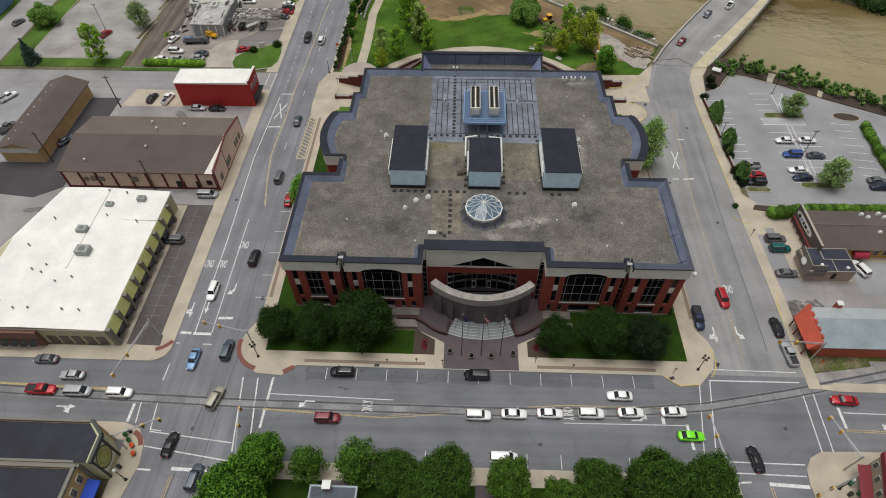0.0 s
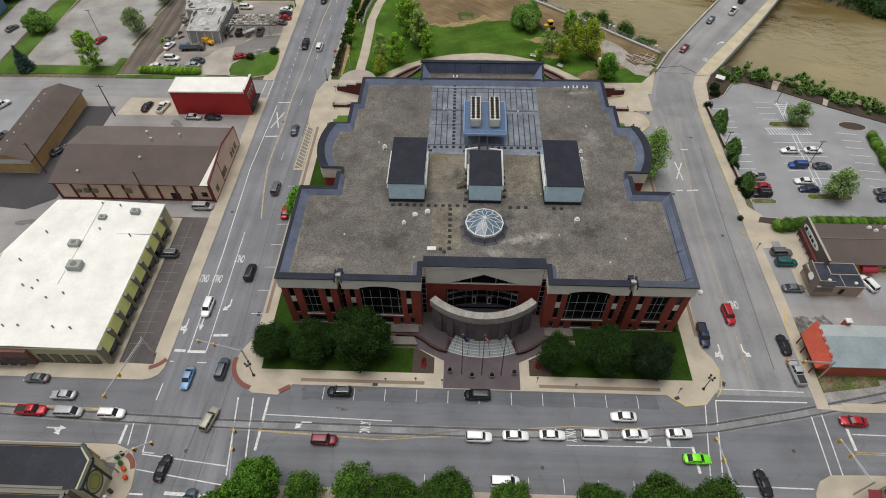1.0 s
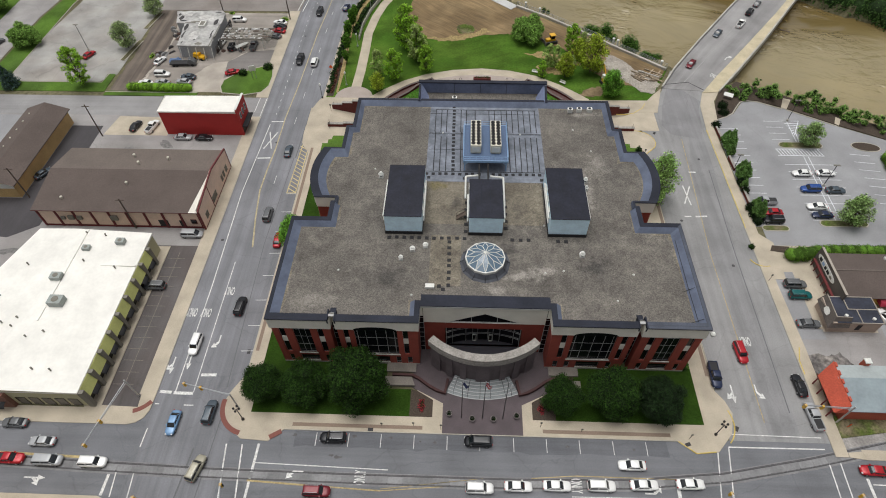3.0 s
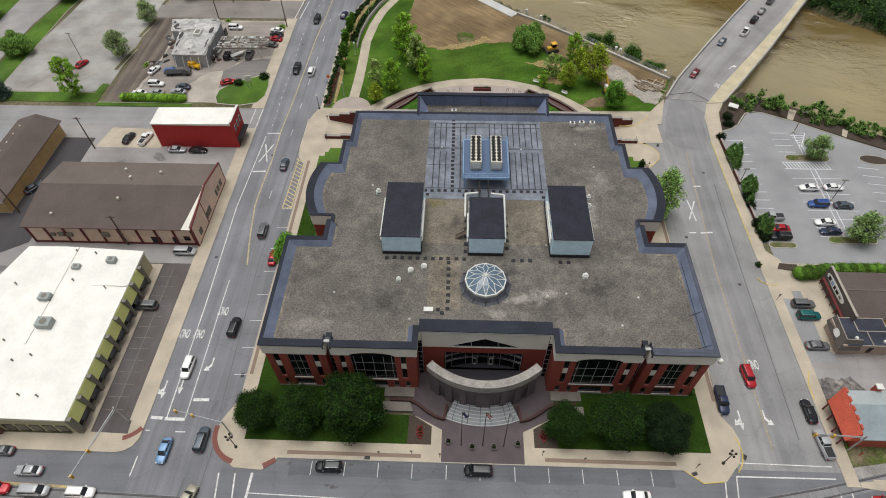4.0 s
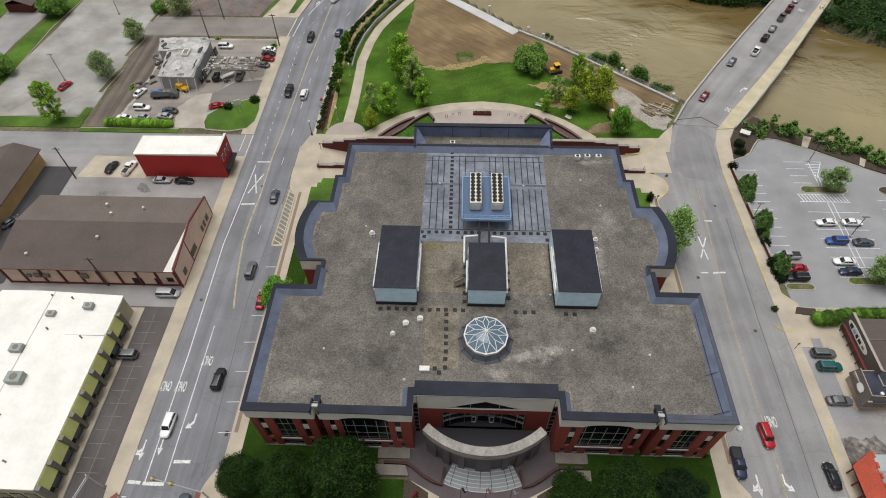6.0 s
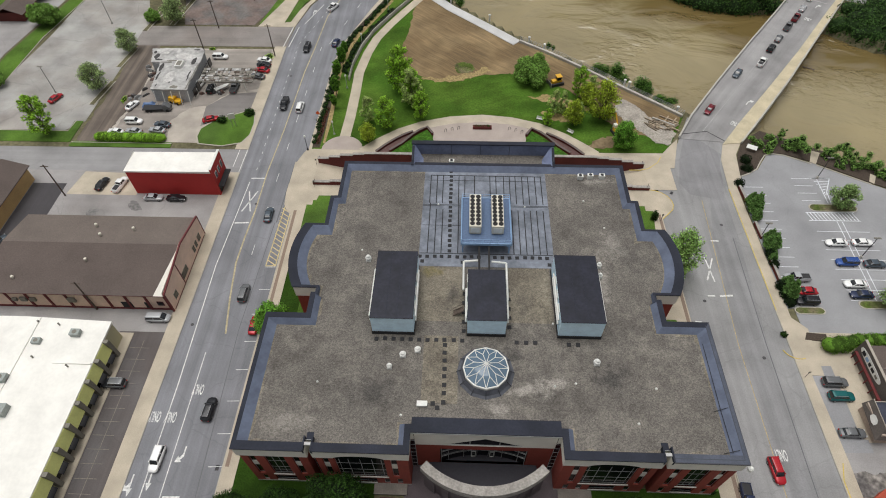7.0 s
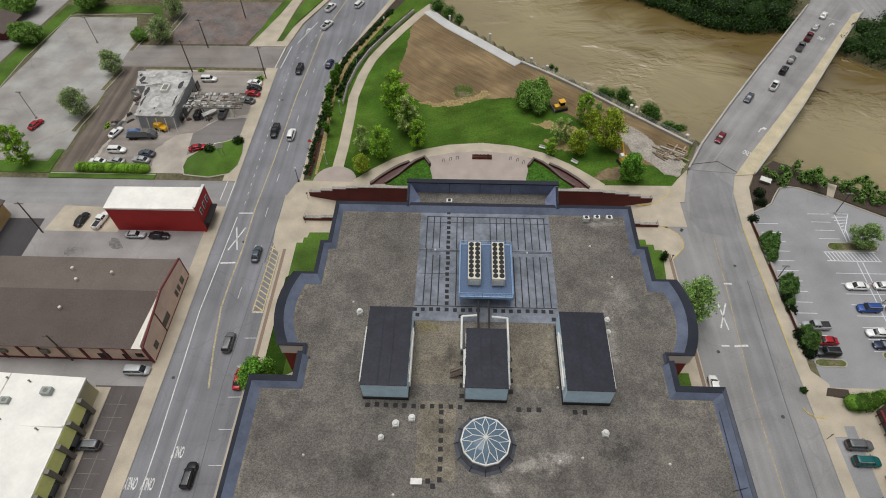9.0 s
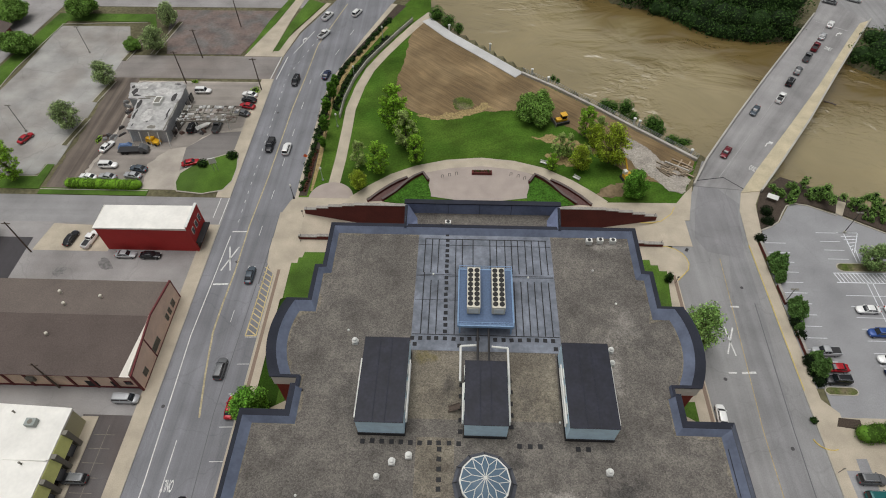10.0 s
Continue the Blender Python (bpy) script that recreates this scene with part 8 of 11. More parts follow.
quad(bm, [lo_s, lo_n, (65.7, 0.3, 2.9), (65.7, -9.0, 2.9)])
quad(bm, [hi_s, hi_n, (65.85, 0.3, 3.6), (65.85, -8.4, 3.6)])
part("front_roof", bm, ORANGE_TILE, t, "orange sloped porch roof")
for k in range(5):
    bm = bmesh.new()
    y = -7.6 + 1.7 * k
    box(bm, 65.65, 66.05, y, y + 0.9, 4.5 + 0.06 * k, 4.95 + 0.06 * k)
    part("stepped_parapet", bm, ORANGE_TILE, t)
for y in (-8.4, -6.2, -4.0, -1.9):
    bm = bmesh.new()
    tube(bm, (63.35, y, 0), (63.35, y, 2.9), 0.14, n=8)
    tube(bm, (63.35, y, 2.0), (63.35, y + 0.8, 2.85), 0.08, n=5)
    part("porch_post", bm, MAROON_BOARD, t, "dark red porch post")
bm = bmesh.new()
box(bm, 71.4, 72.4, -0.1, 0.8, 3.4, 5.3)
chim = part("chimney", bm, ORANGE_BRICK, t, "red brick chimney")
bm = bmesh.new()
box(bm, 71.3, 72.5, -0.2, 0.9, 5.3, 5.5)
part("chimney_cap", bm, WHITE_METAL, chim, "white chimney cap")

# corner block south-west
t = thing("corner_block", "two storey corner block with dark roofs and cream corner", "building")
for ya, yb in ((-36.8, -29.9), (-48, -37.6)):
    bm = bmesh.new()
    box(bm, -90, -66.4, ya, yb, 0, 7.4)
    part("wall", bm, TAN_BRICK, t, "tan brick wall")
    bm = bmesh.new()
    prism(bm, rect(-90, -66.8, ya + 0.3, yb - 0.3), 7.4, 7.5)
    part("roof", bm, BLACK_ROOF, t, "dark membrane roof")
    bm = bmesh.new()
    for y in (ya, yb):
        box(bm, -90, -66.4, y - 0.2, y + 0.2, 7.4, 8.0)
    box(bm, -67, -66.4, ya, yb, 7.4, 7.95)
    part("parapet", bm, GREY_PIER, t)
bm = bmesh.new()
box(bm, -90, -66, -37.6, -36.8, 0, 7.75)
part("party_wall", bm, GREY_PIER, t, "grey capped party wall")
bm = bmesh.new()
prism(bm, [(-66.8, -30), (-64.4, -32.4), (-64.4, -37), (-66.8, -37)], 0, 8.2)
part("corner_tower", bm, GREEN_CREAM, t, "sage and cream corner front")
bm = bmesh.new()
prism(bm, [(-66.9, -30.4), (-64.8, -32.5), (-64.8, -37), (-66.9, -37)], 8.15, 8.26)
part("corner_roof", bm, BLACK_ROOF, t, "dark flat corner roof")
bm = bmesh.new()
box(bm, -64.42, -64.34, -36.9, -32.5, 1.6, 7.5)
part("front_panel", bm, EIFS, t, "cream front panel")
DARK_GREEN = mat("dark_green_trim", (0.05, 0.06, 0.05), 0.7)


def oval(x, k0, k1):
    """A flat upright oval or oval ring on the corner front."""
    bm = bmesh.new()
    n = 28
    pts = [[(x, -34.7 + 1.9 * k * math.cos(a), 4.7 + 2.5 * k * math.sin(a)) for a in [q * math.tau / n for q in range(n)]] for k in (k0, k1) if k]
    vs = [[bm.verts.new(q) for q in r] for r in pts]
    if len(vs) == 1:
        bm.faces.new(vs[0])
    else:
        for k in range(n):
            bm.faces.new((vs[0][k], vs[0][(k + 1) % n], vs[1][(k + 1) % n], vs[1][k]))
    return bm


part("window_ring", oval(-64.26, 1.0, 0.88), DARK_GREEN, t, "dark green ring trim")
part("oval_window", oval(-64.30, 0.9, 0), mat("yellow_green_glass", (0.36, 0.38, 0.10), 0.35, grain=0.1, scale=2), t, "oval yellow green window")
part("window_inset", oval(-64.28, 0.62, 0.54), mat("sage_frame", (0.20, 0.21, 0.12), 0.6), t, "darker inner frame of the oval window")
for y in (-36.6, -32.8):
    bm = bmesh.new()
    box(bm, -64.36, -64.2, y - 0.2, y + 0.2, 0.2, 7.5)
    part("pilaster", bm, DARK_GREEN, t, "dark green pilaster")
bm = bmesh.new()
for a, b in (((-66.9, -29.9), (-64.3, -32.3)), ((-64.3, -32.3), (-64.3, -37))):
    ribbon(bm, [a, b], -0.1, 0.4, 7.6, 8.4)
part("cornice", bm, mat("dark_green_trim", (0.05, 0.06, 0.05), 0.7), t, "dark cornice")
bm = bmesh.new()
quad(bm, [(-66.3, -38, 3.4), (-64.6, -38, 2.5), (-64.6, -44, 2.5), (-66.3, -44, 3.4)])
quad(bm, [(-64.6, -38, 2.5), (-64.6, -44, 2.5), (-64.6, -44, 2.2), (-64.6, -38, 2.2)])
part("awning", bm, BLUE_AWNING, t, "bright blue canvas awning")
for y in (-38.8, -41, -43):
    simple_window(t, (-66.35, y, 4.6), 1.2, 1.8, "y", 1)

# corner shop south-east
t = thing("corner_shop", "brick corner shop with wine red awning", "building")
bm = bmesh.new()
prism(bm, [(65.5, -31), (90, -31), (90, -50), (63.5, -50), (63.2, -38)], 0, 7.2)
part("wall", bm, mat("grey_tan_brick", (0.34, 0.29, 0.22), 0.85, grain=0.12, scale=4), t, "grey tan brick wall")
bm = bmesh.new()
ribbon(bm, [(63.2, -38), (65.5, -31), (90, -31)], -0.3, 0.3, 6.6, 7.7)
part("cornice", bm, RED_AWNING, t, "wine red cornice")
bm = bmesh.new()
for (ax, ay), (bx, by) in (((63.4, -38), (65.4, -31.4)),):
    quad(bm, [(ax, ay, 3.4), (bx, by, 3.4), (bx - 1.6, by + 0.4, 2.5), (ax - 1.6, ay + 0.4, 2.5)])
part("awning", bm, RED_AWNING, t, "wine red awning")
for k in range(3):
    simple_window(t, (63.6 + 0.75 * k, -36.6 + 2.3 * k, 4.2), 0.9, 1.6, "y", -1)
# small roof among the southern trees
t = thing("south_house", "small house with blue grey roof and chimney", "house")
bm = bmesh.new()
box(bm, -27.6, -20.8, -46, -39.0, 0, 5.7)
part("wall", bm, BRICK_DARK, t)
bm = bmesh.new()
prism(bm, rect(-28.1, -20.3, -46, -38.5), 5.7, 6.0, bottom=True)
part("roof_rim", bm, METAL_ROOF, t, "pale metal roof rim")
bm = bmesh.new()
prism(bm, rect(-27.8, -20.6, -46, -38.8), 5.9, 6.03)
part("roof", bm, mat("slate_roof", (0.075, 0.085, 0.105), 0.8, grain=0.2, scale=3, stain=0.2, stain_scale=0.5), t, "dark slate grey roof")
bm = bmesh.new()
box(bm, -25.7, -24.7, -39.3, -38.3, 5, 7.0)
part("chimney", bm, ORANGE_BRICK, t, "red chimney with white cap")
bm = bmesh.new()
box(bm, -25.9, -24.5, -39.5, -38.1, 7.0, 7.25)
part("chimney_cap", bm, WHITE_METAL, t)
# far blue house
t = thing("blue_house", "small blue house with grey gable roof", "house")
bm = bmesh.new()
box(bm, -180, -168, 118, 128, 0, 5)
part("wall", bm, mat("blue_siding", (0.16, 0.28, 0.46), 0.8, grain=0.08, scale=3), t, "blue board siding")
bm = bmesh.new()
for x in (-181, -167):
    quad(bm, [(x, 117, 4.8), (x, 129, 4.8), (-174, 129, 8), (-174, 117, 8)])
part("roof", bm, SHINGLE_PALE, t)
t = thing("dark_house", "low house with dark roof beside the verge", "house")
bm = bmesh.new()
box(bm, -165, -156, 150, 160, 0, 3)
part("wall", bm, BRICK_DARK, t)
bm = bmesh.new()
for x in (-166, -155):
    quad(bm, [(x, 149, 2.9), (x, 161, 2.9), (-160.5, 161, 5), (-160.5, 149, 5)])
part("roof", bm, SHINGLE, t)

# ---- bridge ----
bridge = thing("bridge", "concrete road bridge over the brown river", "bridge")
bm = bmesh.new()
pl, pr = BRIDGE_L, BRIDGE_R
n = min(len(pl), len(pr))
prism(bm, pl[:] + pr[::-1], -1.3, 0.12, bottom=True)
part("deck", bm, BRIDGE_DECK, bridge, "pale worn asphalt deck")
bm = bmesh.new()
prism(bm, BRIDGE_SW + BRIDGE_R[::-1], 0.0, 0.3)
part("footway", bm, FOOTWAY, bridge, "tan concrete footway")
for line, s, top in ((BRIDGE_R, -1, 1.0), (BRIDGE_L[:-1], 1, 0.85)):
    a, b = sorted((s * -0.05, s * 0.35))
    bm = bmesh.new()
    ribbon(bm, line, a, b, -1.5, 0.35)
    ribbon(bm, line, a - 0.03, b + 0.03, top - 0.18, top)
    rail_b = part("barrier", bm, CONCRETE_GREY, bridge, "pale concrete rail on a low kerb wall")
    for (ax, ay), (bx, by) in zip(line, line[1:]):
        m = max(1, int(math.hypot(bx - ax, by - ay) / 2.4))
        d = Vector((bx - ax, by - ay)).normalized()
        for k in range(m):
            x, y = ax + (bx - ax) * k / m - d.y * s * 0.15, ay + (by - ay) * k / m + d.x * s * 0.15
            bm = bmesh.new()
            ribbon(bm, [(x - d.x * 0.16, y - d.y * 0.16), (x + d.x * 0.16, y + d.y * 0.16)], -0.15, 0.15, 0.3, top - 0.15)
            part("baluster_post", bm, CONCRETE_GREY, rail_b)
for k in (1, 2, 3, 4):
    bm = bmesh.new()
    (ax, ay), (bx, by) = BRIDGE_L[k + 0], BRIDGE_R[min(k, len(BRIDGE_R) - 1)]
    ribbon(bm, [(ax + 1, ay - 0.5), (bx - 0.8, by + 0.5)], -0.8, 0.8, -6.5, -1.3)
    part("pier", bm, CONCRETE_GREY, bridge, "stained concrete pier")
mark = [((61.5, 96.5), (74, 113)), ((74, 113), (88, 132)), ((88, 132), (103, 152.5)), ((103, 152.5), (116.5, 171))]
mark_lines("marking_bridge", mark + [((112.6, 172.6), (121.5, 166.4), 0.5)], WHITE_FAINT, "worn white lane line on the bridge", 0.16, 0.135)

# river wall and walk
RW1 = [(-16.2, 171.8), (-8.6, 162.4), (2.5, 151.7), (13.6, 140.6)]
RW2 = [(13.6, 140.6), (23.3, 133.4), (33.1, 125), (41.5, 117.2), (48.8, 110.7), (57.5, 102.9)]
bm = bmesh.new()
ribbon(bm, RW1, -3.4, 0.2, -5, 0.3)
structure("river_walk", bm, mat("new_concrete", (0.50, 0.50, 0.49), 0.85, grain=0.06, scale=3, stain=0.1, stain_scale=0.2), "pale new concrete river walk", "path")
bm = bmesh.new()
ribbon(bm, RW2, -0.9, -0.1, -5, 0.9)
structure("river_wall", bm, CONCRETE_GREY, "stepped grey concrete flood wall by the river", "retaining wall")
bm = bmesh.new()
ribbon(bm, RW2, -2.6, -1.0, -5, -0.9)
structure("river_wall_footing", bm, mat("black_liner", (0.03, 0.03, 0.035), 0.7), "black liner sheet behind the flood wall", "retaining wall")
rail_r = thing("river_railing", "grey steel railing along the flood wall", "railing")
for (ax, ay), (bx, by) in zip(RW2, RW2[1:]):
    bm = bmesh.new()
    for z in (1.2, 1.6, 2.0):
        tube(bm, (ax, ay, z), (bx, by, z), 0.04, n=5)
    m = int(math.hypot(bx - ax, by - ay) / 2)
    for k in range(m + 1):
        x, y = ax + (bx - ax) * k / m, ay + (by - ay) * k / m
        tube(bm, (x, y, 0.9), (x, y, 2.0), 0.05, n=5)
    part("rail", bm, GALV, rail_r)
for x, y in ((-9.6, 165), (3.8, 154), (16.4, 140.4), (21, 136.4), (43.4, 117.6), (44.6, 116.6), (56.2, 105)):
    u = thing("white_bollard_cap", "white capped concrete post by the river", "post", at=(x, y, 0.2), group="river posts")
    bm = bmesh.new()
    tube(bm, (0, 0, -1), (0, 0, 1.4), 0.3, n=8)
    revolve(bm, [(0.45, 1.4), (0.45, 1.65), (0, 1.8)], 8)
    part("post", bm, WHITE_METAL, u)
# retaining wall between planted strip and path
bm = bmesh.new()
LINE = [(-39.2, 118), (-39.0, 126), (-37.4, 136), (-34.6, 145), (-30.8, 153), (-26.8, 161), (-22, 170)]
ribbon(bm, LINE, 0.0, 0.35, 0, 1.3)
structure("path_wall", bm, CONCRETE_GREY, "pale concrete wall beside the river path", "retaining wall")
bm = bmesh.new()
for (ax, ay), (bx, by) in zip(LINE, LINE[1:]):
    for z in (1.7, 2.1):
        tube(bm, (ax - 0.2, ay, z), (bx - 0.2, by, z), 0.05, n=5)
    for k in range(5):
        x, y = ax - 0.2 + (bx - ax) * k / 5, ay + (by - ay) * k / 5
        tube(bm, (x, y, 1.2), (x, y, 2.1), 0.05, n=5)
structure("path_railing", bm, DARK_METAL, "dark steel railing on the path wall", "railing")

# ---- plants ----
def leaves_mesh(name, lobes, count, size, material, seed, flat=0.25):
    """Many small tilted leaf clumps scattered over overlapping lobes (x, y, z, rx, ry, rz)."""
    rng = np.random.default_rng(seed)
    vol = np.array([l[3] * l[4] + l[4] * l[5] + l[3] * l[5] for l in lobes])
    pick = rng.choice(len(lobes), count, p=vol / vol.sum())
    L = np.array(lobes)[pick]
    d = rng.normal(size=(count, 3))
    d /= np.linalg.norm(d, axis=1)[:, None]
    r = 0.52 + 0.72 * rng.random(count) ** 1.1
    c = L[:, :3] + d * L[:, 3:] * r[:, None]
    nrm = d + rng.normal(size=(count, 3)) * 0.55 + np.array([0, 0, flat + 0.25])
    nrm /= np.linalg.norm(nrm, axis=1)[:, None]
    a = np.cross(nrm, rng.normal(size=(count, 3)))
    a /= np.linalg.norm(a, axis=1)[:, None]
    b = np.cross(nrm, a)
    s = size * (0.6 + 0.8 * rng.random(count))[:, None]
    lift = nrm * s * 0.18
    v = np.stack([c - a * s, c - b * s * 0.7 - lift, c + a * s, c + b * s * 0.7 - lift], 1).reshape(-1, 3)
    me = bpy.data.meshes.new(name)
    me.from_pydata(v.tolist(), [], np.arange(count * 4).reshape(-1, 4).tolist())
    me.materials.append(material)
    return me


def core(bm, lobes, k, seed):
    for i, l in enumerate(lobes):
        r = bmesh.ops.create_icosphere(bm, subdivisions=2, radius=1.0)
        for v in r["verts"]:
            p = v.co * (k + 0.16 * noise.noise(v.co * 2 + Vector((seed, i, 0))))
            v.co = Vector((l[0] + p.x * l[3], l[1] + p.y * l[4], l[2] + p.z * l[5]))


def round_lobes(r, h, base, n, seed):
    """Clumps spread evenly over a rounded crown, some pushed out or held back."""
    rng = random.Random(seed)
    zc, hz = (h + base) / 2, (h - base) / 2
    out = [(0, 0, zc, r * 0.66, r * 0.66, hz * 0.74)]
    for k in range(n):
        u = 1 - 1.75 * (k + 0.5) / n
        a = k * 2.39996 + rng.uniform(-0.25, 0.25)
        f = math.sqrt(max(0, 1 - u * u))
        push = rng.uniform(0.66, 0.82) * (1 + 0.42 * noise.noise((1.6 * f * math.cos(a) + seed, 1.6 * f * math.sin(a), 1.6 * u)))
        e = r * rng.uniform(0.16, 0.34)
        out.append((r * f * push * math.cos(a), r * f * push * math.sin(a), zc + hz * u * push, e, e, e * rng.uniform(0.7, 1.0)))
    return out


def airy_lobes(r, h, base, n, seed, gap=1.0):
    """Small separate sprays of foliage filling an uneven, upright crown with gaps."""
    rng = random.Random(seed)
    out = []
    for k in range(n):
        f = (k + rng.random()) / n
        w = r * math.sin(math.pi * min(1, 0.12 + 0.86 * f)) ** 0.7 * (0.75 + 0.45 * rng.random())
        a = k * 2.399 + rng.uniform(-0.5, 0.5)
        q = w * (0.35 + 0.65 * rng.random())
        s = r * rng.uniform(0.24, 0.44) * gap
        out.append((q * math.cos(a), q * math.sin(a), base + (h - base) * f, s, s, s * rng.uniform(0.7, 1.2)))
    return out


def tree(kind, label, r, h, base, leaf, count, size, seed, solid=True, n=10, trunk=0.22, spread=0.6, squash=0.85, name="tree", category="tree", gap=1.0):
    t = thing(name, label, category)
    lobes = round_lobes(r, h, base, n, seed) if solid else airy_lobes(r, h, base, n, seed, gap)
    bm = bmesh.new()
    rng = random.Random(seed)
    tube(bm, (0, 0, -0.2), (0.1, 0.05, base + (h - base) * (0.45 if solid else 0.8)), trunk, trunk * (0.55 if solid else 0.3), 8)
    for l in lobes[1:]:
        z0 = base * 0.75 + rng.random() * (h - base) * 0.25 if solid else max(base * 0.8, l[2] - 0.35 * (h - base) * rng.random() - 0.6)
        tube(bm, (0.05, 0, z0), (l[0] * 0.85, l[1] * 0.85, l[2]), trunk * 0.4, trunk * 0.12, 5)
        if not solid:
            for q in range(3):
                d = Vector((rng.uniform(-1, 1), rng.uniform(-1, 1), rng.uniform(0, 1))) * l[3]
                tube(bm, (l[0] * 0.6, l[1] * 0.6, (z0 + l[2]) / 2), Vector(l[:3]) + d, trunk * 0.2, 0.02, 4)
    part("trunk", bm, BARK, t, "brown bark trunk and limbs")
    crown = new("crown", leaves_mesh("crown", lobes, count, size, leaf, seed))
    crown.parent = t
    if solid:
        # dark core: the crown's inner shade given as leaf colour
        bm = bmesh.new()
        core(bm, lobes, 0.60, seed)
        inner = part("inner_foliage", bm, LEAF_DARK, crown, "dark inner foliage, crown shade in its colour", smooth=True)
    return t


def place(t, spots, group, tall=1.0):
    t["group"] = group
    x, y, s = spots[0]
    t.matrix_basis = pose(x, y, 0.1) @ Matrix.Diagonal((s, s, s * tall, 1))
    for k, (x, y, s) in enumerate(spots[1:]):
        c = copy_thing(t, pose(x, y, 0.1, 0, 0, 70 * (k + 1)))
        c.scale = (s, s, s * tall * random.uniform(0.94, 1.06))


maple_a = tree("maple", "dense dark green maple on the front lawn", 5.0, 9.8, 1.0, LEAF, 40000, 0.15, 3, n=64)
place(maple_a, [(-23.6, -6.0, 1.13), (23.5, -7.2, 0.98), (-41.2, -7.0, 0.76), (14.7, -7.7, 0.72)], "front lawn trees", 0.96)
maple_b = tree("maple", "dense dark green round street tree", 4.6, 8.4, 0.8, LEAF, 34000, 0.15, 11, n=58)
place(maple_b, [(-33.2, -6.6, 0.93)], "front lawn trees", 0.98)
maple_deep = tree("maple", "very dark green dense tree on the front lawn", 4.6, 8.4, 1.0, LEAF_DEEP, 32000, 0.15, 17, n=52)
place(maple_deep, [(32.2, -8.3, 0.92)], "front lawn trees", 1.0)
maple_c = tree("maple", "dense green tree beside the southern street", 4.8, 9.0, 1.2, leaf_mat("leaf_street", (0.046, 0.102, 0.0105), 0.6, 0.25), 36000, 0.15, 21, n=60)
place(maple_c, [(-14.2, -36, 0.84), (-6.0, -36, 0.98), (19.1, -36, 0.86), (28.2, -35.4, 1.0), (37, -36, 0.92), (-10.2, -38.6, 0.8)], "southern street trees")
maple_e = tree("maple", "lighter green rounded street tree with clumped leaves", 4.4, 8.6, 1.2, leaf_mat("leaf_street_light", (0.072, 0.148, 0.014), 0.6, 0.28), 30000, 0.16, 23, n=50)
place(maple_e, [(4.3, -36.4, 0.84), (13.2, -39.4, 0.8), (-10.0, -36.2, 0.42)], "southern street trees")
maple_d = tree("maple", "brighter green young street tree", 3.7, 8.8, 1.2, leaf_mat("leaf_fresh", (0.085, 0.20, 0.017), 0.6, 0.3), 24000, 0.14, 31, n=46)
place(maple_d, [(-37.2, -34.6, 1.15), (-39.5, -41.5, 1.5)], "southern street trees")
young = tree("maple", "open crowned young street tree with leafy sprays", 3.4, 8.2, 0.8, leaf_mat("leaf_young", (0.085, 0.185, 0.022), 0.6, 0.3), 9000, 0.16, 33, solid=False, n=60, trunk=0.15, gap=0.8)
place(young, [(-29.9, -34.4, 0.84), (-21.2, -34.4, 1.08)], "southern street trees")

light_tree = tree("ash", "light green airy young tree with slender limbs", 2.7, 9.6, 1.0, LEAF_LIGHT, 3400, 0.18, 41, solid=False, n=60, trunk=0.12, gap=0.62)
place(light_tree, [(-23.2, 112.8, 1.5), (-25.6, 95.8, 1.1), (-16.4, 100.4, 0.95), (-19.6, 107.4, 1.2), (28.9, 112.0, 0.95), (18.8, 98.0, 0.55), (-43.2, 24.6, 0.5), (-119.6, 91.2, 1.3)], "light green young trees")
pale_tree = tree("ash", "tall pale green airy tree beside the curved wall", 3.3, 10.6, 0.6, leaf_mat("leaf_pale", (0.34, 0.53, 0.16), 0.5, 0.5), 5200, 0.17, 43, solid=False, n=80, trunk=0.14, gap=0.72)
place(pale_tree, [(42.3, 46.6, 1.3)], "light green young trees")
bright_tree = tree("ash", "bright green full young tree beside the work track", 3.2, 8.2, 0.8, leaf_mat("leaf_bright", (0.16, 0.36, 0.045), 0.5, 0.4), 7600, 0.18, 45, solid=False, n=60, trunk=0.13, gap=0.85)
place(bright_tree, [(38.2, 89.4, 0.95), (-42.2, 29.6, 1.1)], "light green young trees")
yellow_tree = tree("honeylocust", "yellow green spring tree in the park", 3.2, 8.8, 1.6, LEAF_YELLOW, 3800, 0.18, 51, solid=False, n=60, trunk=0.13, gap=0.7)
place(yellow_tree, [(33.8, 101.0, 1.35), (30.8, 107.6, 0.8), (25.8, 98.2, 0.85), (-30.0, 89.8, 0.7)], "yellow green park trees")
bare_tree = tree("sapling", "thin olive sapling just coming into leaf", 2.2, 8.4, 1.0, leaf_mat("leaf_olive", (0.42, 0.53, 0.18), 0.5, 0.45), 3600, 0.15, 57, solid=False, n=34, trunk=0.045, gap=0.6)
place(bare_tree, [(-19.4, 105.0, 1.5), (-31.0, 98.0, 1.1), (31.9, 110, 1.0), (21.0, 102.6, 0.95), (23.6, 103.6, 0.85), (28.0, 101.6, 0.6), (35.4, 100.0, 0.7)], "park saplings")
grey_tree = tree("crabapple", "grey green airy ornamental tree", 3.0, 6.8, 1.0, leaf_mat("leaf_grey_green", (0.36, 0.46, 0.21), 0.5, 0.5), 3600, 0.18, 61, solid=False, n=60, trunk=0.11, gap=0.75)
place(grey_tree, [(-112.5, 132.2, 1.1), (-114.0, 111.6, 1.2), (-103, 150.8, 1.25), (-103.8, 166, 1.1)], "ornamental trees")
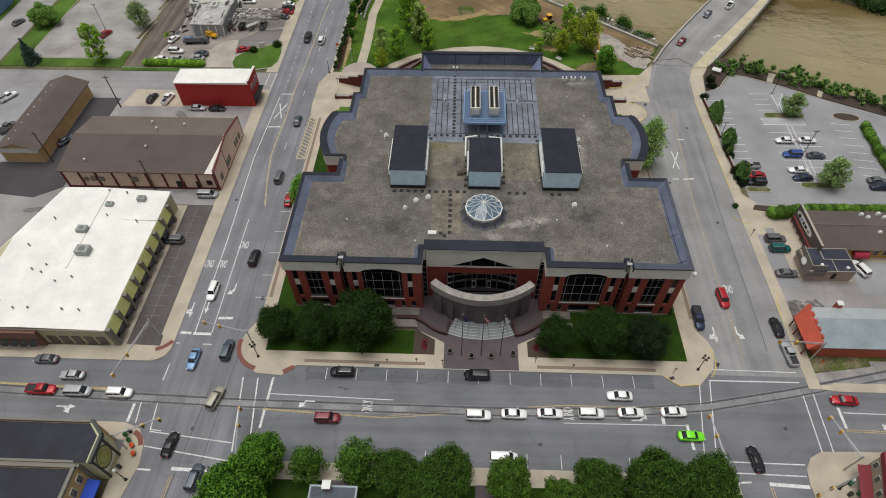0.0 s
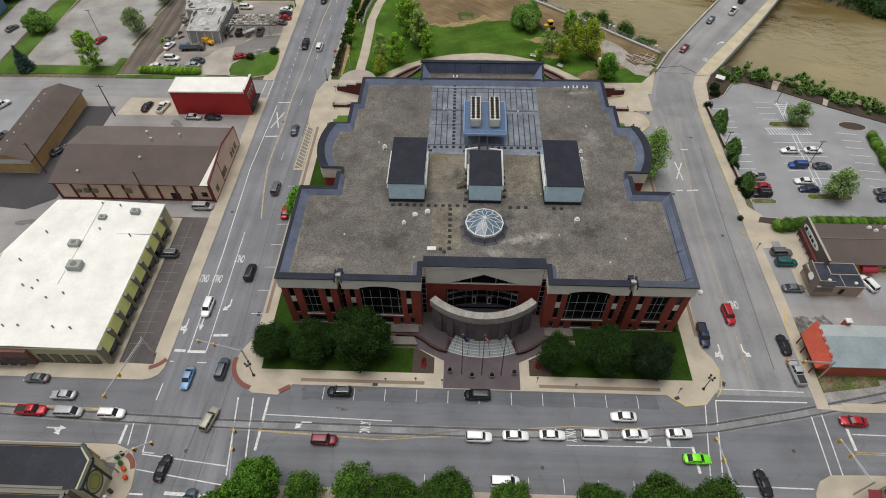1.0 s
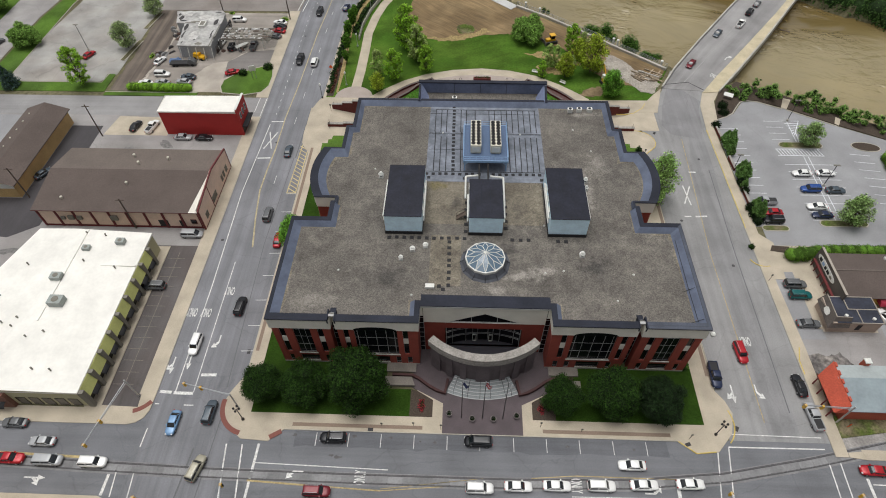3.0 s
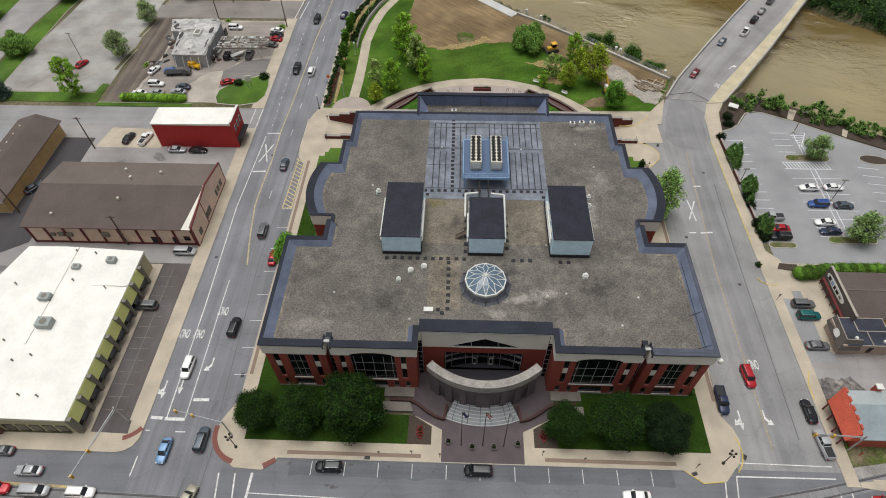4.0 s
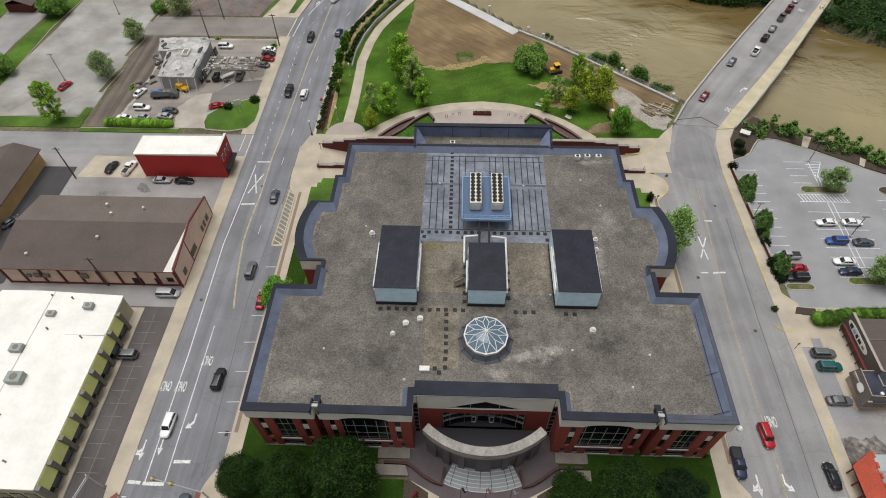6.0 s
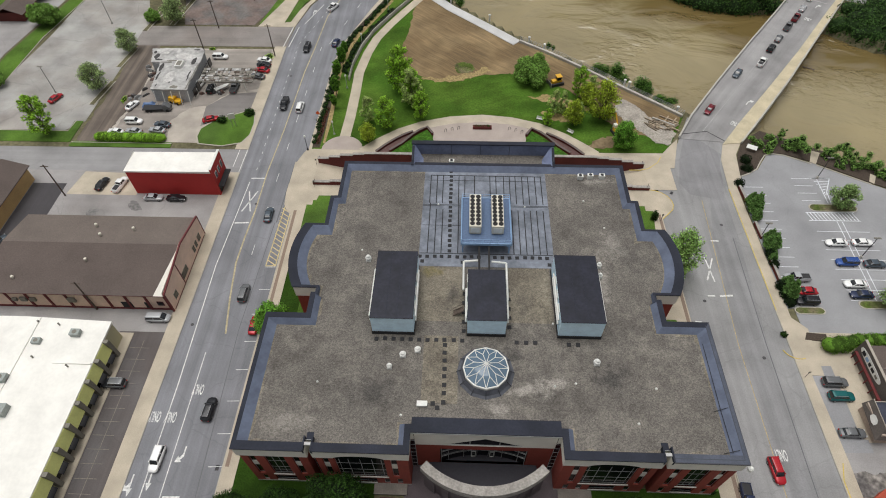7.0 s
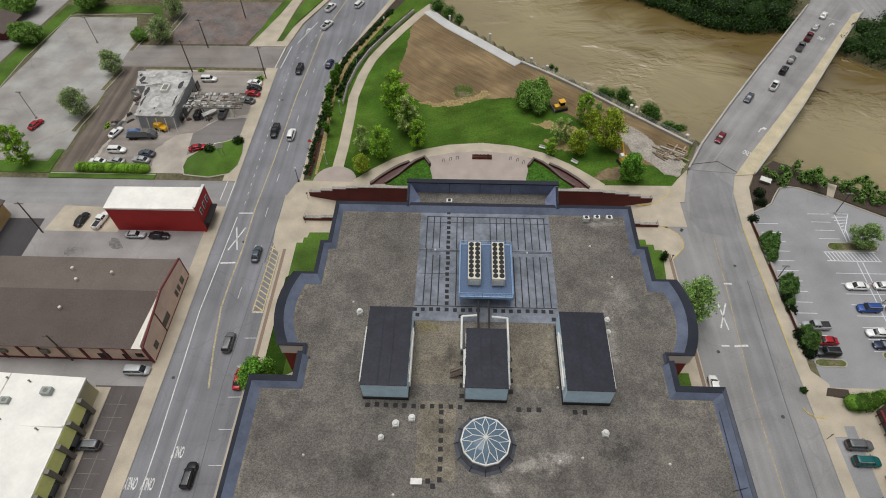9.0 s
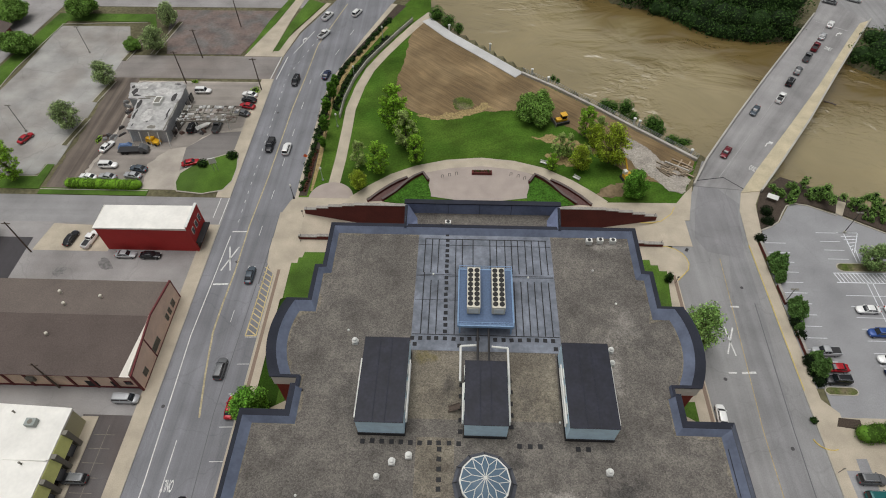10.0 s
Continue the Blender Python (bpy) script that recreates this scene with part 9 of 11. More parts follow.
soft_tree = tree("pear", "soft grey green tree on a car park island", 3.0, 6.6, 1.2, leaf_mat("leaf_soft", (0.30, 0.43, 0.16), 0.5, 0.5), 4400, 0.17, 65, solid=False, n=60, trunk=0.14, gap=0.75)
place(soft_tree, [(87.2, 68.4, 1.0), (87.2, 40.2, 1.15)], "car park trees")
park_round = tree("hawthorn", "round bushy green tree on the park edge", 4.2, 5.8, 0.2, leaf_mat("leaf_mid", (0.20, 0.35, 0.07)), 15000, 0.19, 71, n=30)
place(park_round, [(15.7, 119.4, 1.28), (-148.4, 113.2, 1.1), (-147.4, 148.6, 1.15), (-136, 171.6, 1.25), (-170, 135, 1.2), (-159, 168, 1.3), (-111.6, 151.4, 0.62)], "round green trees")
column = tree("hornbeam", "narrow upright street tree", 1.5, 7.4, 0.8, leaf_mat("leaf_fresh", (0.085, 0.20, 0.017), 0.6, 0.3), 4200, 0.16, 81, n=30, trunk=0.12)
place(column, [(-42.2, 125.4, 1.0), (-42.8, 119, 0.95), (-42.0, 110.6, 0.95), (-42.4, 131, 0.8), (-41.6, 104.4, 0.7)], "upright street trees")


def conifer(label, r, h, leaf, count, seed, cone=True):
    t = thing("conifer", label, "tree")
    bm = bmesh.new()
    tube(bm, (0, 0, -0.2), (0, 0, h * 0.92), 0.2, 0.04, 7)
    part("trunk", bm, BARK, t, "dark straight trunk")
    rng = random.Random(seed)
    lobes = []
    for k in range(9):
        f = k / 8
        rr = r * (1 - f * 0.86) if cone else r * (0.55 + 0.45 * math.sin(3 * f + 0.4)) * (1 - 0.5 * f)
        m = 6 if f < 0.7 else 3
        for j in range(m):
            a = j * math.tau / m + k * 0.7
            q = rr * 0.6
            lobes.append((q * math.cos(a) + rng.uniform(-0.2, 0.2) * rr, q * math.sin(a) + rng.uniform(-0.2, 0.2) * rr, 0.7 + f * (h - 1.0), rr * 0.42 + 0.1, rr * 0.42 + 0.1, h * 0.075))
    crown = new("crown", leaves_mesh("crown", lobes, count, 0.2, leaf, seed))
    crown.parent = t
    bm = bmesh.new()
    revolve(bm, [(r * 0.45, 0.6), (r * 0.25, h * 0.5), (0.05, h * 0.9)], 9)
    part("inner_foliage", bm, LEAF_PINE, crown, "dark inner needles")
    return t


place(conifer("blue spruce with drooping needle boughs", 2.7, 8.0, LEAF_BLUE, 3600, 91), [(-141.6, 90, 1.0)], "conifers")
place(conifer("dark green pine beside the car park wall", 1.9, 5.4, LEAF_PINE, 5200, 95, False), [(66.2, 67, 1.05), (66.3, 55, 1.0), (66.2, 42, 0.95), (65.9, 64, 0.65), (66.1, 69.4, 0.7), (66.6, 57.2, 0.75), (66.4, 44.6, 0.7), (65.8, 51.6, 0.55)], "conifers")


def shrub_mass(name, label, spots, leaf, count, size, seed, category="shrub", kind="stuff", inner=None):
    lobes = list(spots)
    t = thing(name, label, category, kind=kind)
    c = new("foliage", leaves_mesh("foliage", lobes, count, size, leaf, seed))
    c.parent = t
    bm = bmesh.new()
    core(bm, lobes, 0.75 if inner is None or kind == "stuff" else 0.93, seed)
    # without an inner material the core is LEAF_DARK, shade between leaves as colour
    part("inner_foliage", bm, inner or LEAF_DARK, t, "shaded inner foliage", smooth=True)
    return t


def line_lobes(pts, step, r, h, seed, jitter=0.3, vary=0.25):
    rng = random.Random(seed)
    out = []
    for (ax, ay), (bx, by) in zip(pts, pts[1:]):
        m = max(1, int(math.hypot(bx - ax, by - ay) / step))
        for k in range(m):
            s = rng.uniform(1 - vary, 1 + vary)
            out.append((ax + (bx - ax) * k / m + rng.uniform(-jitter, jitter), ay + (by - ay) * k / m + rng.uniform(-jitter, jitter), h * s * 0.5, r * s, r * s, h * s * 0.55))
    return out


HEDGE = leaf_mat("leaf_hedge", (0.19, 0.37, 0.03))
shrub_mass("hedge", "clipped bright green hedge beside the garage", line_lobes([(-104.6, 89.5), (-96.4, 89.4)], 0.3, 1.4, 1.9, 1, 0.05, 0.03) + line_lobes([(-95.8, 89.3), (-86.9, 89.2)], 0.3, 1.45, 1.95, 4, 0.05, 0.03), HEDGE, 16000, 0.10, 1, "hedge", "", HEDGE)
shrub_mass("hedge", "long clipped green hedge behind the restaurant", line_lobes([(69.8, 29.4), (73.6, 29.6)], 0.5, 1.7, 2.4, 3, 0.2, 0.08) + line_lobes([(73.6, 30), (76, 30.8), (84, 31.0), (110, 31.4)], 0.5, 1.3, 1.9, 2, 0.08, 0.08), leaf_mat("leaf_hedge_mid", (0.11, 0.225, 0.026)), 20000, 0.13, 2, "hedge", "", leaf_mat("leaf_hedge_mid", (0.11, 0.225, 0.026)))
shrub_mass("hedge", "rounded green hedge along the car park edge", line_lobes([(105.6, 63), (104.8, 52), (104.6, 42)], 0.8, 1.3, 2.1, 12, 0.15, 0.15), leaf_mat("leaf_hedge_mid", (0.11, 0.225, 0.026)), 9000, 0.14, 12, "hedge", "", leaf_mat("leaf_hedge_mid", (0.11, 0.225, 0.026)))
rngs = random.Random(17)
bank = []
for x, y, r, h in ((76.2, 90.2, 1.8, 2.6), (73.6, 90.8, 1.4, 2.2), (79.0, 92.2, 1.3, 3.0), (81, 93, 0.9, 4.0), (82.2, 89.4, 1.2, 2.0), (85.0, 88.6, 2.2, 3.6), (84.2, 90.2, 1.5, 3.0), (91.4, 87.0, 1.3, 2.2), (94.0, 86.2, 2.0, 3.2), (96.6, 86.6, 1.5, 3.6), (93.0, 83.6, 1.2, 1.8), (97.4, 83, 1.4, 2.2), (99.8, 83.2, 1.8, 3.4), (102.2, 81.2, 1.8, 3.0), (104.6, 78.0, 1.6, 2.8), (107, 79, 1.4, 3.2), (110, 76, 1.8, 2.8), (114, 73.2, 2.0, 3.0), (118, 71.4, 2.0, 3.2), (123, 68.4, 2.2, 3.0)):
    for k in range(11):
        a, q = rngs.random() * 6.28, 1.45 * r * rngs.random() ** 0.5
        z = h * rngs.uniform(0.15, 0.9)
        e = r * rngs.uniform(0.28, 0.5)
        bank.append((x + q * math.cos(a), y + q * math.sin(a), z, e, e, e * rngs.uniform(0.8, 1.3)))
shrub_mass("river_shrubs", "loose green shrubs along the car park bank", bank, leaf_mat("leaf_shrub", (0.20, 0.35, 0.08)), 34000, 0.15, 3, "shrubs")
shrub_mass("bank_shrubs", "green bushes on the river edge below the wall", [(36.6, 125.2, 0.4, 1.8, 1.8, 1.6), (38.6, 124, 0.6, 1.6, 1.6, 1.4), (41.6, 122.4, 1.4, 2.0, 2.0, 2.6), (43.6, 119.8, 0.5, 1.4, 1.4, 1.2), (47.8, 115.6, 1.4, 2.2, 2.2, 2.4), (49.6, 114, 0.6, 1.6, 1.6, 1.6), (52.6, 110.8, 0.1, 1.8, 1.4, 1.2), (55.4, 110, 0, 2.2, 1.2, 1.0), (50.6, 117, 0.4, 0.8, 0.8, 1.2), (22.6, 138, 0.2, 0.8, 0.8, 1.0), (24, 137, 0, 0.6, 0.6, 0.8), (-6.4, 165, 0.6, 1.5, 1.5, 1.6), (-10, 168, 1.2, 2.2, 2.2, 2.2), (-14, 172.6, 1.2, 2.4, 2.4, 2.4)], leaf_mat("leaf_bank", (0.085, 0.185, 0.028)), 14000, 0.18, 5, "bushes")
shrub_mass("strip_shrubs", "low green shrubs in the street planting strip", line_lobes([(-44.6, 89), (-44.4, 110), (-44.2, 126), (-41.6, 142), (-35.2, 158), (-29.4, 172)], 1.0, 0.8, 0.9, 7, 0.5) + line_lobes([(-41.2, 122), (-40, 134), (-36.6, 144), (-29.4, 160)], 1.0, 0.8, 1.1, 8, 0.5), LEAF, 9000, 0.2, 7, "shrubs")
shrub_mass("flower_row", "dark red flowering groundcover by the street", line_lobes([(-43.8, 89), (-43.5, 105)], 0.8, 0.45, 0.6, 9, 0.2), mat("maroon_leaf", (0.11, 0.035, 0.02), 0.9, island=0.4), 1600, 0.14, 9, "flowers")
shrub_mass("car_park_shrubs", "clipped dark shrubs beside the car park wall", [(69.4, 84.6, 0.7, 1.3, 1.3, 1.1), (68.9, 81.4, 0.6, 1.4, 1.2, 1.0), (65.4, 76, 0.6, 1.1, 1.1, 1.0), (65.4, 44, 0.7, 1.2, 1.4, 1.1), (65.6, 41.6, 0.7, 1.2, 1.4, 1.1), (65.8, 39.8, 0.6, 1.1, 1.1, 1.0), (65.6, 53, 0.7, 1.0, 1.6, 1.1), (65.8, 50.4, 0.6, 1.0, 1.3, 1.0)], LEAF_DARK, 4200, 0.2, 10, "shrubs")
shrub_mass("corner_shrubs", "low shrubs against the brick corner", [(39.2, 1.2, 0.7, 0.9, 1.2, 1.0), (-40.2, 27.6, 1.0, 1.0, 1.0, 1.2), (-72.6, 97.6, 0.8, 1.2, 1.2, 1.0), (-65.6, 101, 0.8, 1.4, 1.2, 1.1), (41.6, 63.4, 1.2, 0.8, 0.8, 1.6), (61.9, 32, 0.5, 0.6, 0.6, 0.6)], LEAF, 2600, 0.2, 12, "shrubs")
shrub_mass("entrance_flowers", "red flowers in the entrance beds", [(-11.4, -8.6, 0.25, 0.6, 1.3, 0.3), (11.0, -8.8, 0.25, 0.6, 0.9, 0.3)], FLOWER, 500, 0.13, 13, "flowers")
rngf = random.Random(8)
far = []
EDGE = [(30, 212), (52, 191), (71, 184), (78, 177), (87, 171), (99, 169), (107, 173)]
for row, (back, rad) in enumerate(((1.5, 4.6), (9, 6.5), (18, 7.5), (28, 8))):
    for (ax, ay), (bx, by) in zip(EDGE, EDGE[1:]):
        m = max(1, int(math.hypot(bx - ax, by - ay) / (rad * 0.9)))
        for k in range(m):
            r = rad * rngf.uniform(0.75, 1.2)
            far.append((ax + (bx - ax) * k / m + back * 0.5 + rngf.uniform(-1.5, 1.5) - (8 if row > 1 else 0), ay + (by - ay) * k / m + back + rngf.uniform(-1.5, 1.5), 1.0 + row * 2.2 + rngf.uniform(-1, 2), r, r, r * rngf.uniform(0.8, 1.1)))
far = [l for l in far if l[0] < 108]
for row in range(6):
    for k in range(14):
        r = rngf.uniform(3.4, 5.6)
        far.append((128.5 + 5.0 * k + row * 2.6 + rngf.uniform(-1.2, 1.2), 149.5 - 3.9 * k + row * 4.2 + rngf.uniform(-1.2, 1.2), -2.2 + row * 1.3 + rngf.uniform(-0.8, 1.2), r, r, r * rngf.uniform(0.7, 1.0)))
for row in range(3):
    for k in range(13):
        r = rngf.uniform(2.8, 4.6)
        far.append((121.8 + 2.6 * k + row * 2.0 + rngf.uniform(-0.8, 0.8), 154.6 - 1.95 * k + row * 3.0 + rngf.uniform(-0.8, 0.8), -1.4 + row * 1.6 + rngf.uniform(-0.5, 0.8), r, r, r * 0.9))
far = [l for l in far if l[1] > 175 or l[0] < 108 or ((l[0] - 108.7) * 0.806 - (l[1] - 142.8) * 0.591 > l[3] * 0.75 and l[1] < 170)]
for k in range(26):
    f = k / 25
    x, y = 40 + 66 * f, 203 - 36 * min(1, f * 1.5) + 2
    r = rngf.uniform(2.6, 4.2)
    far.append((x + rngf.uniform(-1, 1), y + rngf.uniform(-1, 1), -2.5, r, r, r))
# the inner leaf copy is darker: the woods' own shade as colour
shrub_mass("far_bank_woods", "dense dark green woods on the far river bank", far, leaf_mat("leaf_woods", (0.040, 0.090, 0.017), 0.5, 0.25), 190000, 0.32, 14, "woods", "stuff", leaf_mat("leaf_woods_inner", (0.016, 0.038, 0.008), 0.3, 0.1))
shrub_mass("weeds_garage", "scrubby weeds at lot edges", [(-86, 134, 0.3, 1.2, 0.6, 0.4), (-66.6, 129.6, 0.3, 1.4, 2.2, 0.3), (-104.6, 107, 0.2, 0.8, 1.6, 0.4)], GRASS and LEAF_LIGHT, 900, 0.15, 15, "weeds")

# ---- vehicles ----
TYRE = mat("tyre_rubber", (0.015, 0.015, 0.016), 0.85)
RIM = mat("wheel_alloy", (0.35, 0.35, 0.36), 0.35, 0.8)
CAR_GLASS = glass_mat("car_glass", (0.012, 0.015, 0.018), 0.04)
LAMP_CLEAR = mat("headlamp_lens", (0.55, 0.55, 0.55), 0.2)
LAMP_RED = mat("tail_lamp_lens", (0.35, 0.01, 0.01), 0.25)
BED = mat("truck_bed_liner", (0.03, 0.03, 0.032), 0.85)
PAINTS = {
    "white": (0.84, 0.84, 0.82), "silver": (0.40, 0.41, 0.42), "grey": (0.13, 0.135, 0.14), "black": (0.014, 0.015, 0.018), "navy": (0.02, 0.03, 0.07), "blue": (0.03, 0.08, 0.28),
    "light blue": (0.17, 0.30, 0.48), "red": (0.38, 0.012, 0.02), "maroon": (0.15, 0.012, 0.02), "lime": (0.20, 0.80, 0.03), "gold": (0.33, 0.31, 0.24), "teal": (0.01, 0.11, 0.11), "yellow": (0.75, 0.42, 0.02), "slate": (0.07, 0.09, 0.11),
}
#        length width height belt  cabin front/rear at belt and roof (share of length from the nose)
KINDS = {
    "sedan": (4.8, 1.82, 1.45, 0.92, 0.27, 0.88, 0.42, 0.72),
    "suv": (4.8, 1.92, 1.78, 1.05, 0.25, 0.985, 0.37, 0.93),
    "minivan": (5.1, 1.98, 1.76, 1.0, 0.16, 0.985, 0.31, 0.93),
    "pickup": (5.6, 1.96, 1.86, 1.08, 0.24, 0.60, 0.34, 0.57),
    "hatchback": (4.2, 1.76, 1.5, 0.95, 0.24, 0.98, 0.40, 0.88),
}
CARS = {}


def loft(bm, rings, cap=True, mi=0):
    vs = [[bm.verts.new(p) for p in r] for r in rings]
    n = len(rings[0])
    for a, b in zip(vs, vs[1:]):
        for i in range(n):
            bm.faces.new((a[i], a[(i + 1) % n], b[(i + 1) % n], b[i])).material_index = mi
    if cap:
        bm.faces.new(vs[0][::-1]).material_index = mi
        bm.faces.new(vs[-1]).material_index = mi


def rounded(x0, x1, w0, w1, r, z, n=4):
    """A plan ring from x0 (rear) to x1 (front) with rounded corners; half widths w0 rear, w1 front."""
    out = []
    for cx, cy, a0 in ((x0 + r, -w0 + r, 180), (x1 - r, -w1 + r, 270), (x1 - r, w1 - r, 0), (x0 + r, w0 - r, 90)):
        for k in range(n + 1):
            a = radians(a0 + 90 * k / n)
            out.append((cx + r * math.cos(a), cy + r * math.sin(a), z))
    return out


def build_car(kind, paint):
    L, W, H, belt, f0, r0, f1, r1 = KINDS[kind]
    body_paint = mat("paint_" + paint.replace(" ", "_"), PAINTS[paint], 0.25, 0.15, grain=0.03, scale=3)
    t = new(kind if kind != "suv" else "sport_utility_car")
    xf0, xr0, xf1, xr1 = L / 2 - f0 * L, L / 2 - r0 * L, L / 2 - f1 * L, L / 2 - r1 * L
    # cross sections from tail to nose: place, half width, top and bottom
    tail_z = belt - (0.02 if kind == "sedan" else 0.0)
    secs = [(-L / 2, 0.62, tail_z - 0.30, 0.38), (-L / 2 + 0.07, 0.80, tail_z - 0.10, 0.30), (-L / 2 + 0.28, 0.93, tail_z, 0.26), (-L * 0.28, 1.0, belt, 0.24), (0, 1.0, belt, 0.24), (L * 0.2, 1.0, belt - 0.03, 0.24),
            (L / 2 - f0 * L * 0.55, 0.97, belt - 0.09, 0.24), (L / 2 - 0.34, 0.90, belt - 0.18, 0.26), (L / 2 - 0.1, 0.72, belt - 0.27, 0.30), (L / 2, 0.46, belt - 0.40, 0.38)]
    rings = []
    for x, k, zt, zb in secs:
        h = W / 2 * k
        half = [(h * 0.80, zb), (h * 0.97, zb + 0.10), (h, (zb + zt) / 2), (h * 0.97, zt - 0.14), (h * 0.88, zt - 0.03), (h * 0.55, zt + 0.025)]
        rings.append([(x, y, z) for y, z in half] + [(x, -y, z) for y, z in half[::-1]])
    bm = bmesh.new()
    loft(bm, rings)
    body = part("body", bm, body_paint, t, paint + " painted body", smooth=True)
    wb, wt = W / 2 * 0.88, W / 2 * 0.74
    bm = bmesh.new()
    loft(bm, [rounded(xr0, xf0, wb * 0.94, wb * 0.86, 0.22, belt - 0.04), rounded(xr0 + (xr1 - xr0) * 0.5, xf0 + (xf1 - xf0) * 0.5, (wb + wt) / 2 * 0.97, (wb + wt) / 2 * 0.93, 0.2, (belt + H) / 2), rounded(xr1, xf1, wt * 0.96, wt * 0.94, 0.2, H - 0.06)])
    part("cabin_glass", bm, CAR_GLASS, t, "dark tinted glass")
    bm = bmesh.new()
    loft(bm, [rounded(xr1 - 0.06, xf1 + 0.06, wt * 1.03, wt * 1.0, 0.24, H - 0.13), rounded(xr1, xf1, wt * 1.0, wt * 0.97, 0.24, H - 0.05), rounded(xr1 + 0.18, xf1 - 0.18, wt * 0.84, wt * 0.8, 0.2, H), rounded(xr1 + 0.5, xf1 - 0.5, wt * 0.45, wt * 0.42, 0.1, H + 0.025)])
    part("roof", bm, body_paint, t, smooth=True)
    for x0, x1 in ((xf0 - 0.1, xf1), (xr0 + 0.05, xr1), ((xf1 + xr1) / 2, (xf1 + xr1) / 2)):
        for s in (-1, 1):
            bm = bmesh.new()
            tube(bm, (x0, s * wb * 0.95, belt - 0.02), (x1, s * wt * 0.97, H - 0.08), 0.06, n=5)
            part("pillar", bm, body_paint, t)
    if kind == "pickup":
        bm = bmesh.new()
        xa, xb = -L / 2 + 0.22, xr0 - 0.15
        box(bm, xa, xb, -W / 2 * 0.72, W / 2 * 0.72, belt - 0.2, belt + 0.05)
        part("bed", bm, BED, t, "dark open truck bed")
        bm = bmesh.new()
        for s in (-1, 1):
            box(bm, xa - 0.1, xb, s * W / 2 * 0.80 - 0.07, s * W / 2 * 0.80 + 0.07, belt - 0.1, belt + 0.16)
        box(bm, xa - 0.14, xa, -W / 2 * 0.8, W / 2 * 0.8, belt - 0.1, belt + 0.15)
        part("bed_rail", bm, body_paint, t)
    for sx in (-1, 1):
        for s in (-1, 1):
            c = Vector((sx * L * 0.30 + (0.05 if sx > 0 else 0), s * (W / 2 - 0.12), 0.33))
            bm = bmesh.new()
            tube(bm, c + Vector((0, -0.12, 0)), c + Vector((0, 0.13, 0)), 0.335, n=14)
            w = part("wheel", bm, TYRE, t, "black tyre")
            bm = bmesh.new()
            tube(bm, c + Vector((0, s * 0.1, 0)), c + Vector((0, s * 0.145, 0)), 0.21, n=10)
            part("rim", bm, RIM, w, "alloy rim")
    for s in (-1, 1):
        bm = bmesh.new()
        box(bm, L / 2 - 0.30, L / 2 - 0.05, s * W * 0.30 - 0.16, s * W * 0.30 + 0.14, 0.54, 0.69)
        part("headlight", bm, LAMP_CLEAR, t, "clear headlamp")
        bm = bmesh.new()
        box(bm, -L / 2 - 0.01, -L / 2 + 0.12, s * W * 0.32 - 0.12, s * W * 0.32 + 0.12, 0.6, 0.84)
        part("taillight", bm, LAMP_RED, t, "red tail lamp")
        bm = bmesh.new()
        box(bm, xf0 - 0.55, xf0 - 0.35, s * W * 0.5 - 0.1, s * W * 0.5 + 0.1, belt - 0.02, belt + 0.14)
        part("mirror", bm, body_paint, t)
    if kind == "suv":
        for s in (-1, 1):
            bm = bmesh.new()
            tube(bm, (xr1 + 0.2, s * wt * 0.85, H + 0.04), (xf1 - 0.2, s * wt * 0.85, H + 0.04), 0.03, n=5)
            part("roof_rail", bm, GALV, t, "silver roof rail")
    return t


WORDS = {"sedan": "sedan", "suv": "sport utility car", "minivan": "minivan", "pickup": "pickup truck", "hatchback": "hatchback"}


def car(kind, paint, x, y, rz, where, group, z=0.045):
    """A parked or halted car; rz is the way its nose points, 0 along +x."""
    if (kind, paint) not in CARS:
        CARS[kind, paint] = t = build_car(kind, paint)
        t.matrix_basis = pose(x, y, z, 0, 0, rz)
    else:
        t = copy_thing(CARS[kind, paint], pose(x, y, z, 0, 0, rz))
    return tagged(t, f"{paint} {WORDS[kind]} {where}", "car" if kind not in ("pickup", "minivan") else WORDS[kind].split()[0] if kind == "minivan" else "pickup truck", group)


Q, W_ = "waiting on the street at the lights", "cars waiting in the street"
for k, p, x, y, r in (("suv", "white", -0.6, -23.5, 0), ("sedan", "white", 6, -23, 0), ("sedan", "white", 12.6, -22.7, 0), ("suv", "white", 20.2, -22.5, 0), ("sedan", "white", 27.5, -22.1, 2), ("sedan", "white", 35.4, -21.7, 2),
                      ("sedan", "lime", 37.6, -26.2, 0), ("sedan", "black", 47.8, -30, 96), ("sedan", "red", 67.6, -18.4, 178), ("sedan", "white", 26, -18.8, 180), ("suv", "maroon", -28.4, -24.9, 0),
                      ("pickup", "red", -84.2, -21, 0), ("minivan", "silver", -77, -21.1, 0), ("suv", "white", -68.8, -21.2, 0), ("suv", "gold", -50.2, -21.7, 76), ("sedan", "black", -55.8, -30.8, 84), ("suv", "slate", -49.6, -36.4, 84),
                      ("sedan", "silver", -79.6, -17.8, 180), ("sedan", "grey", -86.4, -14.5, 180)):
    car(k, p, x, y, r, Q, W_)
for k, p, x, y, r in (("suv", "black", -27, -14.9 - 0.6, 180), ("minivan", "black", -0.8, -15.4, 180), ("minivan", "white", 3.8, -31.2, 0), ("pickup", "navy", 44.9, -0.9, 268), ("sedan", "black", 60.4, -2.6, 92), ("pickup", "silver", 60.8, -8.8, 94), ("sedan", "red", -47.2, 31, 90)):
    car(k, p, x, y, r, "parked beside the kerb", "cars parked at the kerb")
M = "standing in a traffic lane"
